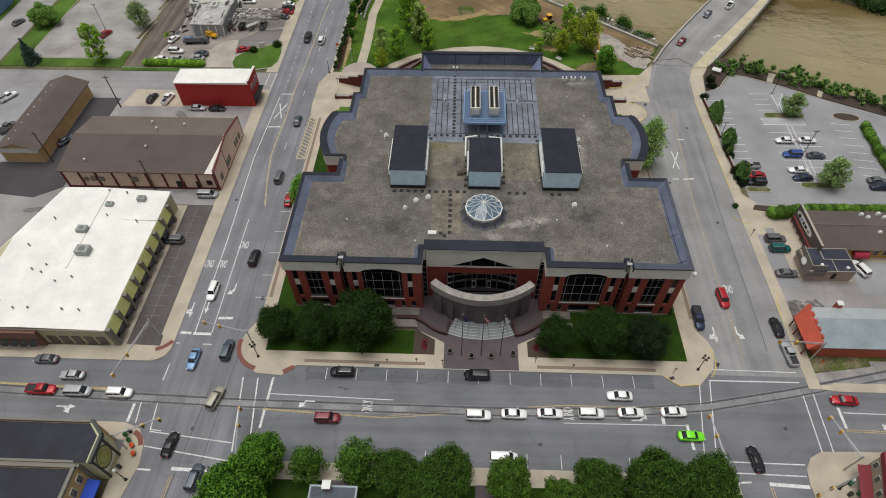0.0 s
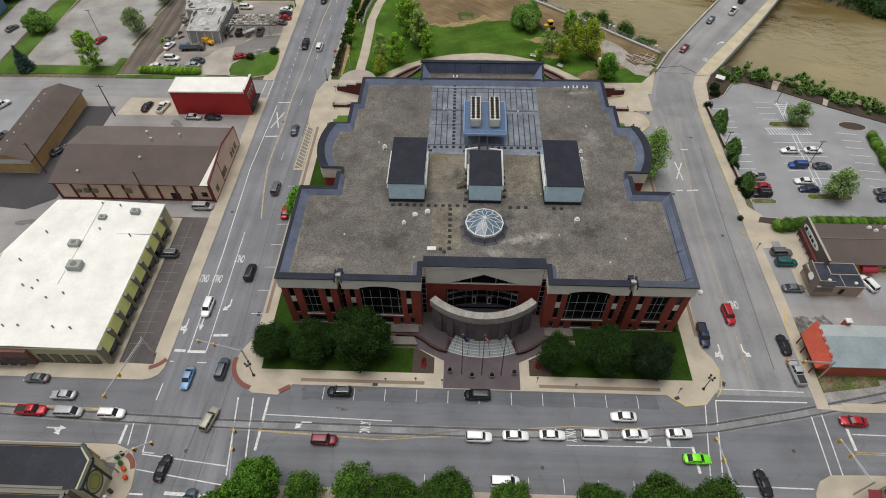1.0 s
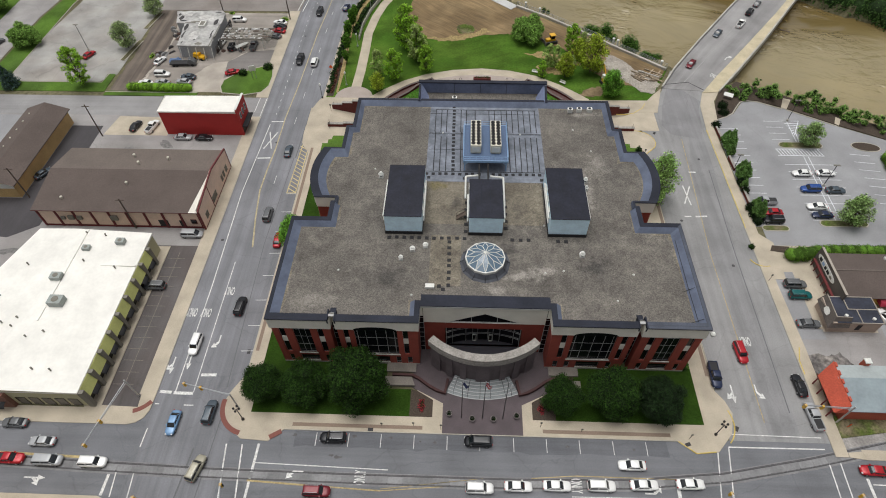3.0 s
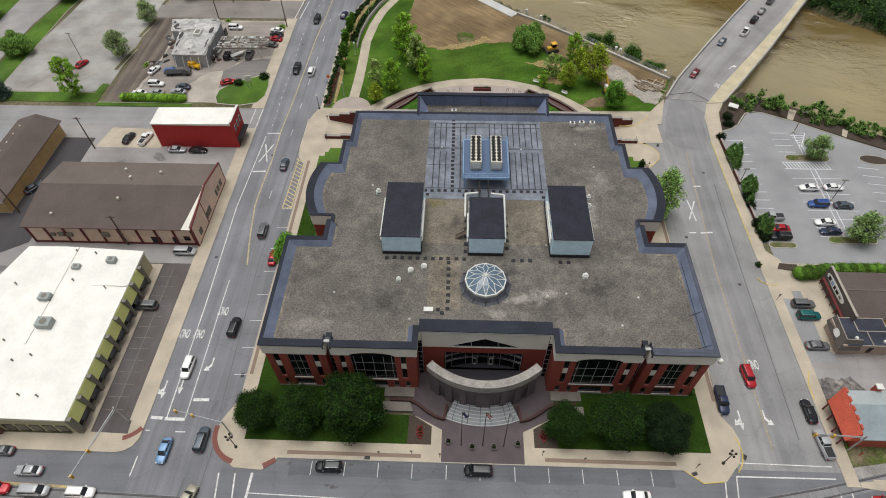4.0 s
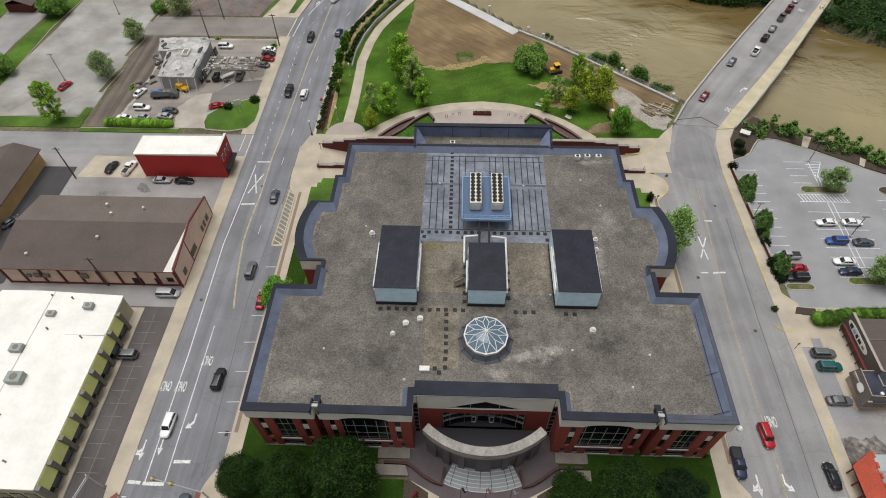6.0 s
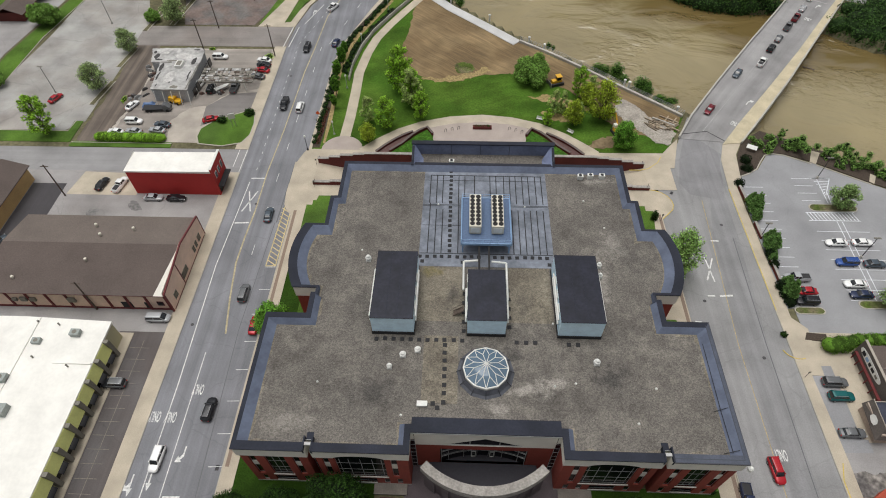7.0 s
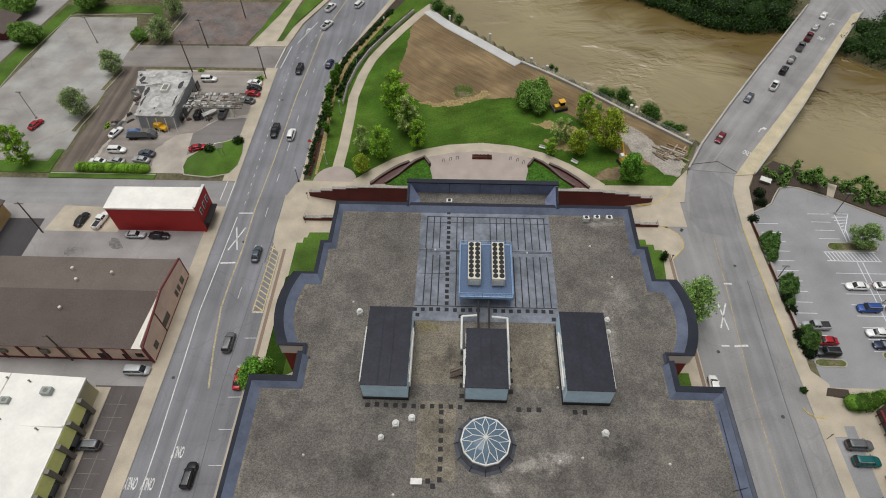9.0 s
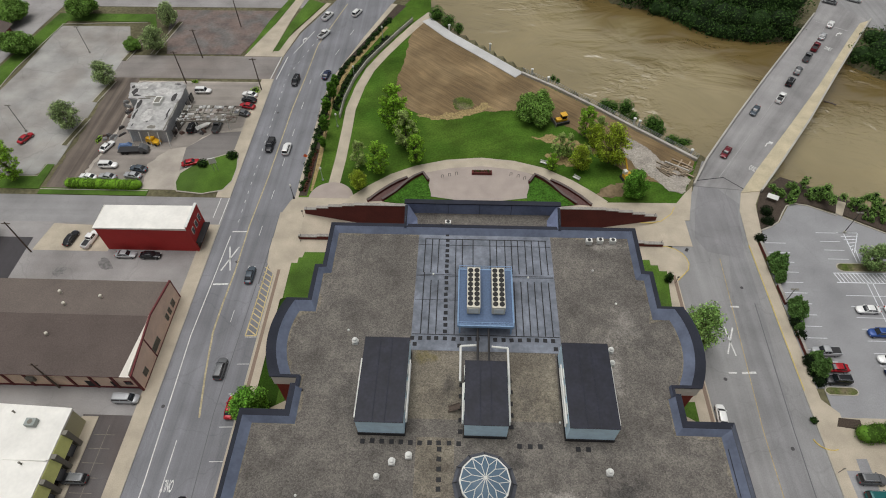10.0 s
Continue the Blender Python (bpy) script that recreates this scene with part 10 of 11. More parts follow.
for k, p, x, y, r in (("sedan", "light blue", -57, -13.6, 268), ("suv", "slate", -50.8, -11.4, 88), ("suv", "white", -57.9, 2.8, 268), ("suv", "black", -51.2, 12.3, 88), ("suv", "grey", -51.4, 38.9, 90), ("sedan", "slate", -51.2, 62, 90), ("suv", "white", -51.6, 104, 89),
                      ("suv", "red", 51.3, 4.2, 274), ("pickup", "black", -56.4, 105.4, 269), ("suv", "black", -55.2, 134.6, 266), ("sedan", "navy", -46.4, 138, 80), ("pickup", "white", -50.8, 160.4, 66), ("suv", "white", -41.6, 174.2, 66), ("pickup", "white", -51.4, 171.8, 68), ("hatchback", "white", 45.0, 32.4, 86)):
    car(k, p, x, y, r, M, W_)
for k, p, x, y in (("sedan", "silver", 111.5, 162.3), ("sedan", "white", 116.8, 169.6), ("pickup", "maroon", 107, 156), ("pickup", "grey", 102.4, 150.2), ("sedan", "grey", 97.1, 143), ("suv", "black", 92.8, 137.2), ("pickup", "white", 87.5, 129.4), ("sedan", "slate", 78.3, 123.3), ("sedan", "maroon", 65.4, 105.4)):
    car(k, p, x, y, 54 if x > 80 else 234, "queued on the bridge deck", "cars on the bridge", 0.13)
for k, p, x, y, r in (("sedan", "grey", 122, 184.4, 150), ("sedan", "silver", 131, 186, 150)):
    car(k, p, x, y, r, "at the far junction", "cars on the bridge")
P, G = "parked in the grey car park", "cars in the car park"
for k, p, x, y, r in (("sedan", "white", 81.9, 56.7, 180), ("sedan", "white", 87.9, 56.9, 0), ("suv", "blue", 82.0, 51, 180), ("sedan", "slate", 88, 50.7, 0), ("sedan", "white", 81.4, 45, 180), ("sedan", "navy", 81.6, 42.2, 180), ("pickup", "silver", 69.4, 46.4, 180), ("sedan", "red", 70, 42.8, 180), ("suv", "black", 69.4, 40.2, 180),
                      ("sedan", "grey", 99.7, 41.6, 0), ("sedan", "navy", 99.4, 38.9 + 0.4, 0)):
    car(k, p, x, y, r, P, G)
for k, p, x, y, r in (("suv", "grey", 67.9, 21.4, 0), ("suv", "teal", 68.0, 18.5, 0), ("sedan", "grey", 67.2, 11.4, 0), ("suv", "white", 83.6, 13.2, 112)):
    car(k, p, x, y, r, "parked outside the restaurant", "cars by the restaurant", 0.07)
for k, p, x, y, r in (("suv", "grey", -71.4, 17, 180), ("minivan", "silver", -67.9, 32.1, 0), ("sedan", "silver", -81.4, 67, 0), ("sedan", "black", -75.6, 66.9, 0), ("sedan", "black", -96.3, 71.5, 80), ("pickup", "white", -91.5, 71.3, 80), ("sedan", "slate", -113.2, 51.8, 60), ("pickup", "white", -139.5, 71, 60), ("pickup", "grey", -132.2, 56.8, 70), ("sedan", "grey", -158.4, 113.4, 70)):
    car(k, p, x, y, r, "parked in a yard", "cars in the yards", 0.06)
for k, p, x, y, r in (("sedan", "white", -100.8, 103.8, 70), ("suv", "white", -97.5, 96.5, 0), ("sedan", "white", -101, 92, 170), ("sedan", "silver", -96, 92.3, 170), ("sedan", "slate", -89, 95.4, 170), ("sedan", "silver", -89.6, 92.9, 170), ("sedan", "red", -75.9, 98, 20), ("suv", "white", -81.9, 129, 0), ("sedan", "white", -67.5, 127.6, 165), ("sedan", "black", -67.1, 125.0, 165), ("sedan", "red", -66.9, 122.2, 165), ("sedan", "grey", -67.6, 118.9, 165),
                      ("pickup", "white", -85.4 + 1.2, 113.9, 80), ("suv", "black", -80, 112.2, 90), ("pickup", "grey", -73.1, 113, 90), ("sedan", "red", -124.9, 106.7, 70)):
    car(k, p, x, y, r, "parked on the old forecourt", "cars on the forecourt", 0.055)
# flatbed truck with yellow cab by the garage
t = thing("flatbed_truck", "dark flatbed tow truck on the forecourt", "truck", at=(-93.2, 102.4, 0.05), rz=4)
bm = bmesh.new()
box(bm, -3.6, 2.2, -1.1, 1.1, 0.8, 1.05)
part("bed", bm, BED, t, "dark steel flatbed")
bm = bmesh.new()
loft(bm, [[(2.3, -1.05, 0.5), (4.4, -1.0, 0.5), (4.4, 1.0, 0.5), (2.3, 1.05, 0.5)], [(2.3, -1.05, 1.3), (4.3, -0.95, 1.3), (4.3, 0.95, 1.3), (2.3, 1.05, 1.3)], [(2.4, -0.9, 2.2), (3.2, -0.85, 2.2), (3.2, 0.85, 2.2), (2.4, 0.9, 2.2)]])
part("cab", bm, mat("paint_grey", PAINTS["grey"]), t, "grey cab")
for x in (-2.4, -1.4, 3.4):
    for s in (-1, 1):
        bm = bmesh.new()
        tube(bm, (x, s * 0.8, 0.45), (x, s * 1.08, 0.45), 0.45, n=14)
        part("wheel", bm, TYRE, t)
t = thing("yellow_truck_cab", "bright yellow truck cab by the garage", "truck", at=(-88.6, 106.0, 0.05), rz=-20)
bm = bmesh.new()
loft(bm, [[(-1.9, -0.95, 0.5), (1.9, -0.85, 0.5), (1.9, 0.85, 0.5), (-1.9, 0.95, 0.5)], [(-1.9, -0.95, 1.3), (1.8, -0.8, 1.2), (1.8, 0.8, 1.2), (-1.9, 0.95, 1.3)]])
box(bm, -1.7, 0.1, -0.85, 0.85, 1.3, 2.0)
part("cab", bm, mat("paint_yellow", PAINTS["yellow"], 0.35), t)
for x in (-1.2, 1.2):
    for s in (-1, 1):
        bm = bmesh.new()
        tube(bm, (x, s * 0.75, 0.42), (x, s * 1.0, 0.42), 0.42, n=14)
        part("wheel", bm, TYRE, t)
t = thing("boat", "small pale boat on the forecourt", "boat", at=(-76.8, 112.6, 0.4), rz=40)
bm = bmesh.new()
loft(bm, [[(-2.0, -0.5, 0), (1.4, -0.4, 0), (2.0, 0, 0.1), (1.4, 0.4, 0), (-2.0, 0.5, 0)], [(-2.2, -0.9, 0.7), (1.4, -0.7, 0.75), (2.6, 0, 0.85), (1.4, 0.7, 0.75), (-2.2, 0.9, 0.7)]])
part("hull", bm, WHITE_METAL, t)

# ---- machines in the park ----
YEL = mat("machine_yellow", (0.72, 0.40, 0.03), 0.5, grain=0.1, scale=3)
t = thing("bulldozer", "yellow bulldozer on the bare earth", "bulldozer", at=(23.2, 117.4, 0.13), rz=-160)
for s in (-1, 1):
    bm = bmesh.new()
    prism(bm, [(-1.9, -0.3), (1.9, -0.3), (1.9, 0.3), (-1.9, 0.3)], 0, 0.9)
    tr = part("track", bm, BED, t, "black crawler track")
    tr.location = (0, s * 1.0, 0)
bm = bmesh.new()
box(bm, -1.4, 1.7, -0.65, 0.65, 0.7, 1.6)
part("body", bm, YEL, t)
bm = bmesh.new()
box(bm, -1.1, 0.2, -0.7, 0.7, 1.6, 2.7)
part("cab", bm, GLASS, t)
bm = bmesh.new()
box(bm, -1.3, 0.4, -0.85, 0.85, 2.7, 2.85)
part("cab_roof", bm, YEL, t, "yellow cab roof")
bm = bmesh.new()
ribbon(bm, [(2.5, -1.7), (2.3, -0.8), (2.3, 0.8), (2.5, 1.7)], 0, 0.15, 0.05, 1.2)
part("blade", bm, GREY_PIER, t, "grey steel blade")
t = thing("excavator", "yellow excavator with raised bent arm", "excavator", at=(37.8, 94.8, 0.13), rz=110)
for s in (-1, 1):
    bm = bmesh.new()
    box(bm, -1.7, 1.7, s * 1.0 - 0.28, s * 1.0 + 0.28, 0, 0.8)
    part("track", bm, BED, t, "black crawler track")
bm = bmesh.new()
box(bm, -1.8, 1.0, -1.15, 1.15, 0.95, 2.0)
part("house", bm, YEL, t)
bm = bmesh.new()
box(bm, 0.2, 1.3, 0.2, 1.1, 1.6, 2.9)
part("cab", bm, WHITE_METAL, t, "pale cab")
for a, b, w in (((1, -0.3, 1.6), (3.2, -0.3, 4.6), 0.28), ((3.2, -0.3, 4.6), (5.4, -0.3, 2.6), 0.22)):
    bm = bmesh.new()
    tube(bm, a, b, w, w * 0.7, n=4)
    part("arm", bm, YEL, t, "yellow boom arm")
bm = bmesh.new()
prism(bm, [(5.1, -0.7), (5.9, -0.7), (5.9, 0.1), (5.1, 0.1)], 1.7, 2.7)
part("bucket", bm, GREY_PIER, t)
for k in range(24):
    t = thing("timber_beam", "weathered timber beam on the work site", "beam", at=(50.6 + random.uniform(-3.6, 4.2), 99.4 + random.uniform(-2.6, 2.6), 0.2 + 0.05 * (k % 4)), rz=random.choice((-38, -34, -46, 40, 55)), group="work site timber")
    bm = bmesh.new()
    box(bm, -random.uniform(1.2, 3.0), random.uniform(0.8, 2.0), -0.16, 0.16, 0, 0.28)
    part("beam", bm, mat("weathered_timber", (0.30, 0.24, 0.17), 0.9, grain=0.2, scale=3, random=0.3), t)
bm = bmesh.new()
box(bm, 0, 6.5, -0.2, 0.2, -2, 0.6)
wall_w = link("work_site_wall", bm, CONCRETE_GREY)
wall_w.matrix_basis = pose(48.6, 101.6, 0.1, 0, 0, -32)
tagged(wall_w, "raw grey concrete footing wall on the work site", "wall", kind="structure")

# ---- poles, signals, lamps ----
def utility_pole(x, y, h, lean=(0, 0), arms=1, label="brown wooden utility pole with crossarm"):
    t = thing("utility_pole", label, "utility pole", at=(x, y, 0), group="utility poles")
    bm = bmesh.new()
    tube(bm, (0, 0, 0), (lean[0], lean[1], h), 0.19, 0.13, 8)
    part("pole", bm, WOOD_POLE, t)
    for k in range(arms):
        bm = bmesh.new()
        box(bm, lean[0] - 1.0, lean[0] + 1.0, lean[1] - 0.08, lean[1] + 0.08, h - 0.6 - k, h - 0.45 - k)
        part("crossarm", bm, WOOD_POLE, t)


for p in ((-88.6, 133.4, 11), (-64.8, 130.5, 11), (-80, 165.4, 11), (-87.6, 146.9, 10), (-104.4, 67.6, 10.5), (-113, 43.6, 10), (-82.2, 36.2 - 2, 10)):
    utility_pole(*p)


def lot_light(x, y, h, out, label="tall dark parking lot light pole"):
    t = thing("lot_light", label, "light pole", at=(x, y, 0), group="parking lot lights")
    bm = bmesh.new()
    tube(bm, (0, 0, 0), (0, 0, 0.7), 0.3, n=10)
    part("base", bm, CONCRETE_GREY, t, "concrete base")
    bm = bmesh.new()
    tube(bm, (0, 0, 0.6), (0, 0, h), 0.09, 0.07, 8)
    part("pole", bm, DARK_METAL, t)
    for s in (-1, 1):
        bm = bmesh.new()
        box(bm, s * 0.1, s * 0.75, -0.2, 0.2, h - 0.15, h + 0.02)
        part("lamp_head", bm, GREY_PIER, t, "flat lamp head")


for p in ((-126.7, 110.1, 9), (-125.3, 149.3, 9)):
    lot_light(*p, 0)
for p in ((85.8, 78.6, 7), (86.0, 52.8, 7), (65.4, 58.4, 5)):
    lot_light(*p, 0)


def street_lamp(x, y, h, globes, material, label, group):
    t = thing("street_lamp", label, "street lamp", at=(x, y, 0.15), group=group)
    bm = bmesh.new()
    revolve(bm, [(0.28, 0), (0.28, 0.25), (0.14, 0.5), (0.09, 0.9), (0.07, h), (0, h)], 10)
    part("post", bm, material, t)
    if globes == 1:
        bm = bmesh.new()
        revolve(bm, [(0.12, h), (0.24, h + 0.15), (0.3, h + 0.5), (0.16, h + 0.75), (0, h + 0.8)], 12)
        part("lantern", bm, WHITE_METAL, t, "white lantern globe")
    else:
        for a in range(globes):
            d = Vector((math.cos(a * math.tau / globes), math.sin(a * math.tau / globes), 0)) * 0.5
            bm = bmesh.new()
            tube(bm, (0, 0, h - 0.2), (d.x, d.y, h), 0.04, n=5)
            revolve(bm, [(0.1, 0), (0.22, 0.15), (0.2, 0.4), (0.05, 0.55)], 10, (d.x, d.y, h))
            part("lantern", bm, material, t, "black lantern")


for x, y in ((-44.4, -12.4), (42.2, -12.6)):
    street_lamp(x, y, 4.4, 4, DARK_METAL, "black four lantern street lamp on the corner", "corner lamps")
for x, y in ((-40, 92.8), (-39.4, 114.1), (-37.6, 136.8), (-31.2, 158.8)):
    street_lamp(x, y, 3.8, 1, mat("pale_green_paint", (0.42, 0.46, 0.42), 0.6), "pale post lamp with white lantern by the path", "park lamps")
for x, y in ((-46.2, 86.2), (-61.6, -37), (60.6, -34.4)):
    street_lamp(x, y, 4.2, 1, DARK_METAL, "dark post lamp at the pavement edge", "pavement lamps")
for x, y, h in ((37.2, -13.6, 2.2), (-12.7, -12.6, 1.4), (10.6, -12.2, 2.2), (-7.6, -13.2, 2.2), (18, -12.8, 1.2), (-18.5, -12.8, 1.2), (43.2, 62.8, 2.4), (-42.6, 80, 2.4), (-41.8, 72.2, 2.2), (62.9, 22.6, 2.2)):
    t = thing("sign_post", "slim dark sign post with small plate", "sign post", at=(x, y, 0.15), group="sign posts")
    bm = bmesh.new()
    tube(bm, (0, 0, 0), (0, 0, h), 0.05, n=6)
    part("post", bm, DARK_METAL, t)
    bm = bmesh.new()
    box(bm, -0.22, 0.22, -0.03, 0.03, h - 0.5, h)
    part("plate", bm, GREY_PIER, t)


def signal(x, y, rz, length, label="galvanised traffic signal mast with yellow heads"):
    t = thing("traffic_signal", label, "traffic signal", at=(x, y, 0.15), rz=rz, group="traffic signals")
    bm = bmesh.new()
    tube(bm, (0, 0, 0), (0, 0, 6.6), 0.16, 0.12, 10)
    part("pole", bm, GALV, t)
    for dy in (-0.25, 0.25):
        bm = bmesh.new()
        tube(bm, (0, 0, 5.9 + dy), (length, 0, 6.2 + dy * 0.4), 0.08, 0.06, 8)
        part("mast_arm", bm, GALV, t)
    for k in (0.62, 0.97):
        bm = bmesh.new()
        box(bm, length * k - 0.2, length * k + 0.2, -0.2, 0.2, 5.2, 6.3)
        head = part("signal_head", bm, SIGNAL_YELLOW, t, "yellow signal head")
        for z in (5.4, 5.75, 6.1):
            bm = bmesh.new()
            tube(bm, (length * k, -0.2, z), (length * k, -0.32, z), 0.13, n=10)
            part("lens_hood", bm, BLACK, head)


signal(-65.6, -8.4, 258, 12.5)
signal(-45.6, -10.4, 168, 9.5)
signal(-63.6, -31.6, 24, 8)
signal(-41.4, -34.6, 100, 9)
signal(64.8, -9.6, 178, 8.5)
signal(40.4, -34.4, 96, 10)
signal(62.6, -31.2, 110, 7.5)
signal(60.4, -34.2, 205, 8)

# flags, planters, benches, racks, bins
for x, c in ((-3.86, "navy"), (0.0, "red"), (3.76, "white")):
    t = thing("flagpole", "tall slim flagpole on the entrance plaza", "flagpole", at=(x, -10.8, 0.16), group="flagpoles")
    bm = bmesh.new()
    tube(bm, (0, 0, 0), (0, 0, 14.6), 0.11, 0.05, 10)
    part("pole", bm, mat("pole_bronze", (0.09, 0.085, 0.085), 0.4, 0.6), t)
    bm = bmesh.new()
    revolve(bm, [(0.1, 14.6), (0.13, 14.7), (0, 14.85)], 8)
    part("finial", bm, GALV, t, "ball finial")
    bm = bmesh.new()
    pts = []
    for i in range(7):
        for j in range(4):
            u = i / 6
            pts.append(bm.verts.new((0.08 + u * 1.0, 0.22 * math.sin(u * 7 + j * 0.4), 14.0 - j * 0.4 - u * 0.9)))
    for i in range(6):
        for j in range(3):
            bm.faces.new((pts[i * 4 + j], pts[(i + 1) * 4 + j], pts[(i + 1) * 4 + j + 1], pts[i * 4 + j + 1])).material_index = (j % 2) if c == "red" else 0
    part("flag", bm, [mat("cloth_" + c, {"navy": (0.03, 0.04, 0.12), "red": (0.5, 0.03, 0.04), "white": (0.6, 0.6, 0.62)}[c], 0.9), mat("cloth_white", (0.6, 0.6, 0.62), 0.9)], t, "limp cloth flag")
for x, y in ((-6.2, -10.3), (-1.9, -11.2), (2.0, -11.1), (6.3, -10.4)):
    t = thing("planter", "round stone planter with dark soil and leaves", "planter", at=(x, y, 0.16), group="plaza planters")
    bm = bmesh.new()
    revolve(bm, [(0.35, 0), (0.5, 0.1), (0.6, 0.6), (0.6, 0.68), (0.48, 0.68), (0.46, 0.55), (0, 0.55)], 14)
    part("bowl", bm, mat("planter_stone", (0.16, 0.14, 0.135), 0.85, grain=0.15, scale=5), t)
    c = new("plant", leaves_mesh("plant", [(0, 0, 0.75, 0.4, 0.4, 0.3)], 90, 0.12, LEAF_DARK, 5))
    c.parent = t
for x, y, rz in ((17.0, 100.4, -20), (24.9, 94.9, -38)):
    t = thing("bench", "white park bench beside the crescent walk", "bench", at=(x, y, 0.1), rz=rz, group="park benches")
    bm = bmesh.new()
    for k in range(4):
        box(bm, -0.95, 0.95, -0.3 + 0.16 * k, -0.18 + 0.16 * k, 0.42, 0.47)
    part("seat", bm, WHITE_METAL, t)
    bm = bmesh.new()
    for k in range(3):
        box(bm, -0.95, 0.95, 0.34, 0.38, 0.55 + 0.15 * k, 0.66 + 0.15 * k)
    part("backrest", bm, WHITE_METAL, t)
    for s in (-0.8, 0.8):
        bm = bmesh.new()
        box(bm, s - 0.05, s + 0.05, -0.3, 0.36, 0, 0.42)
        part("leg", bm, DARK_METAL, t)
t = thing("long_planter", "long red brick planter on the overlook", "planter", at=(0.8, 96.2, 0.17))
bm = bmesh.new()
box(bm, -2.6, 2.6, -0.5, 0.5, 0, 0.8)
part("box", bm, BRICK_DARK, t)
c = new("plants", leaves_mesh("plants", [(-1.4, 0, 0.85, 0.9, 0.4, 0.3), (0, 0, 0.85, 0.9, 0.4, 0.3), (1.4, 0, 0.85, 0.9, 0.4, 0.3)], 260, 0.14, LEAF, 6))
c.parent = t
for x, y in ((-9.6, 94.4), (-7.8, 95), (-6, 95.5), (8, 95.6), (9.8, 95), (11.4, 94.2)):
    t = thing("bicycle_rack", "dark bent bicycle rack on the overlook", "bicycle rack", at=(x, y, 0.17), rz=20, group="bicycle racks")
    bm = bmesh.new()
    pts = [(0, 0, 0), (0, 0, 0.9), (0.3, 0, 1.05), (0.6, 0, 0.9), (0.6, 0, 0)]
    for a, b in zip(pts, pts[1:]):
        tube(bm, a, b, 0.05, n=6)
    part("hoop", bm, DARK_METAL, t)
for x, y in ((-65, -33.8), (-63.4, -35), (-64, -28.6), (62.6, -33.6), (63.4, -35.2), (61.8, -35.4)):
    t = thing("pavement_bin", "dark round bin on the corner pavement", "bin", at=(x, y, 0.15), group="corner bins")
    bm = bmesh.new()
    revolve(bm, [(0.3, 0), (0.36, 0.9), (0.38, 1.0), (0.2, 1.1), (0, 1.1)], 12)
    part("barrel", bm, DARK_METAL if x < 62.5 else mat("bin_green", (0.02, 0.12, 0.06), 0.7), t)
for x, y, rz in ((66.6, -10.4, 20), (-46.0, 101.2, 0)):
    t = thing("road_work_sign", "orange folding road work sign", "sign", at=(x, y, 0.15), rz=rz, group="road work signs")
    bm = bmesh.new()
    quad(bm, [(-0.7, 0, 0.5), (0, 0.05, 1.3), (0.7, 0, 0.5), (0, -0.05, -0.1 + 0.2)])
    ob = part("panel", bm, ORANGE, t)
    bm = bmesh.new()
    tube(bm, (0, 0.1, 0), (0, 0.1, 1.3), 0.03, n=5)
    part("stand", bm, DARK_METAL, t)
# brick edge wall of the car park
t = thing("car_park_wall", "low red brown brick wall beside the pavement", "wall")
for a, b in (((65.0, 74.6), (65.2, 69.6)), ((65.2, 62.6), (65.3, 57.8)), ((65.3, 52), (65.4, 45.6))):
    bm = bmesh.new()
    ribbon(bm, [a, b], -0.2, 0.2, 0, 0.95)
    w = part("wall", bm, BRICK_DARK, t)
    bm = bmesh.new()
    ribbon(bm, [a, b], -0.26, 0.26, 0.95, 1.05)
    part("wall_cap", bm, STONE, w)
# kerbed islands in the car park
for x0, x1, y0, y1 in ((80.2, 91.4, 67, 69.4), (80.4, 91.6, 38.9, 41), (66.2, 72.8, 37.2, 39)):
    pts = arc(x0 + 1, (y0 + y1) / 2, (y1 - y0) / 2, 90, 270, 6) + arc(x1 - 1, (y0 + y1) / 2, (y1 - y0) / 2, -90, 90, 6)
    slab("island_kerb", pts, 0, 0.16, KERB, "concrete kerb of a car park island", "kerb")
    slab("island_grass", [(x0 + (x - x0) * 1 + (0.2 if x < (x0 + x1) / 2 else -0.2), y + (0.18 if y < (y0 + y1) / 2 else -0.18)) for x, y in pts], 0.1, 0.19, GRASS_DRY, "dull grass on a car park island", "verge")
t = thing("information_board", "tilted white information board near the bridge", "sign board", at=(72.0, 88.6, 0.15), rz=-28)
bm = bmesh.new()
quad(bm, [(-1.3, -0.5, 1.0), (1.3, -0.5, 1.0), (1.3, 0.5, 1.6), (-1.3, 0.5, 1.6)])
part("board", bm, WHITE_METAL, t)
for s in (-1, 1):
    bm = bmesh.new()
    tube(bm, (s, 0, 0), (s, 0, 1.25), 0.07, n=6)
    part("post", bm, WOOD_POLE, t)
t = thing("security_camera", "white camera housing on the roof corner", "camera", at=(39.7, -0.6, 14.6))
bm = bmesh.new()
revolve(bm, [(0.4, 0), (0.45, 0.5), (0.25, 0.8), (0, 0.85)], 12)
part("housing", bm, WHITE_METAL, t)
bm = bmesh.new()
tube(bm, (-0.9, 0.4, 0.6), (0, 0, 0.6), 0.08, n=6)
part("bracket", bm, WHITE_METAL, t)

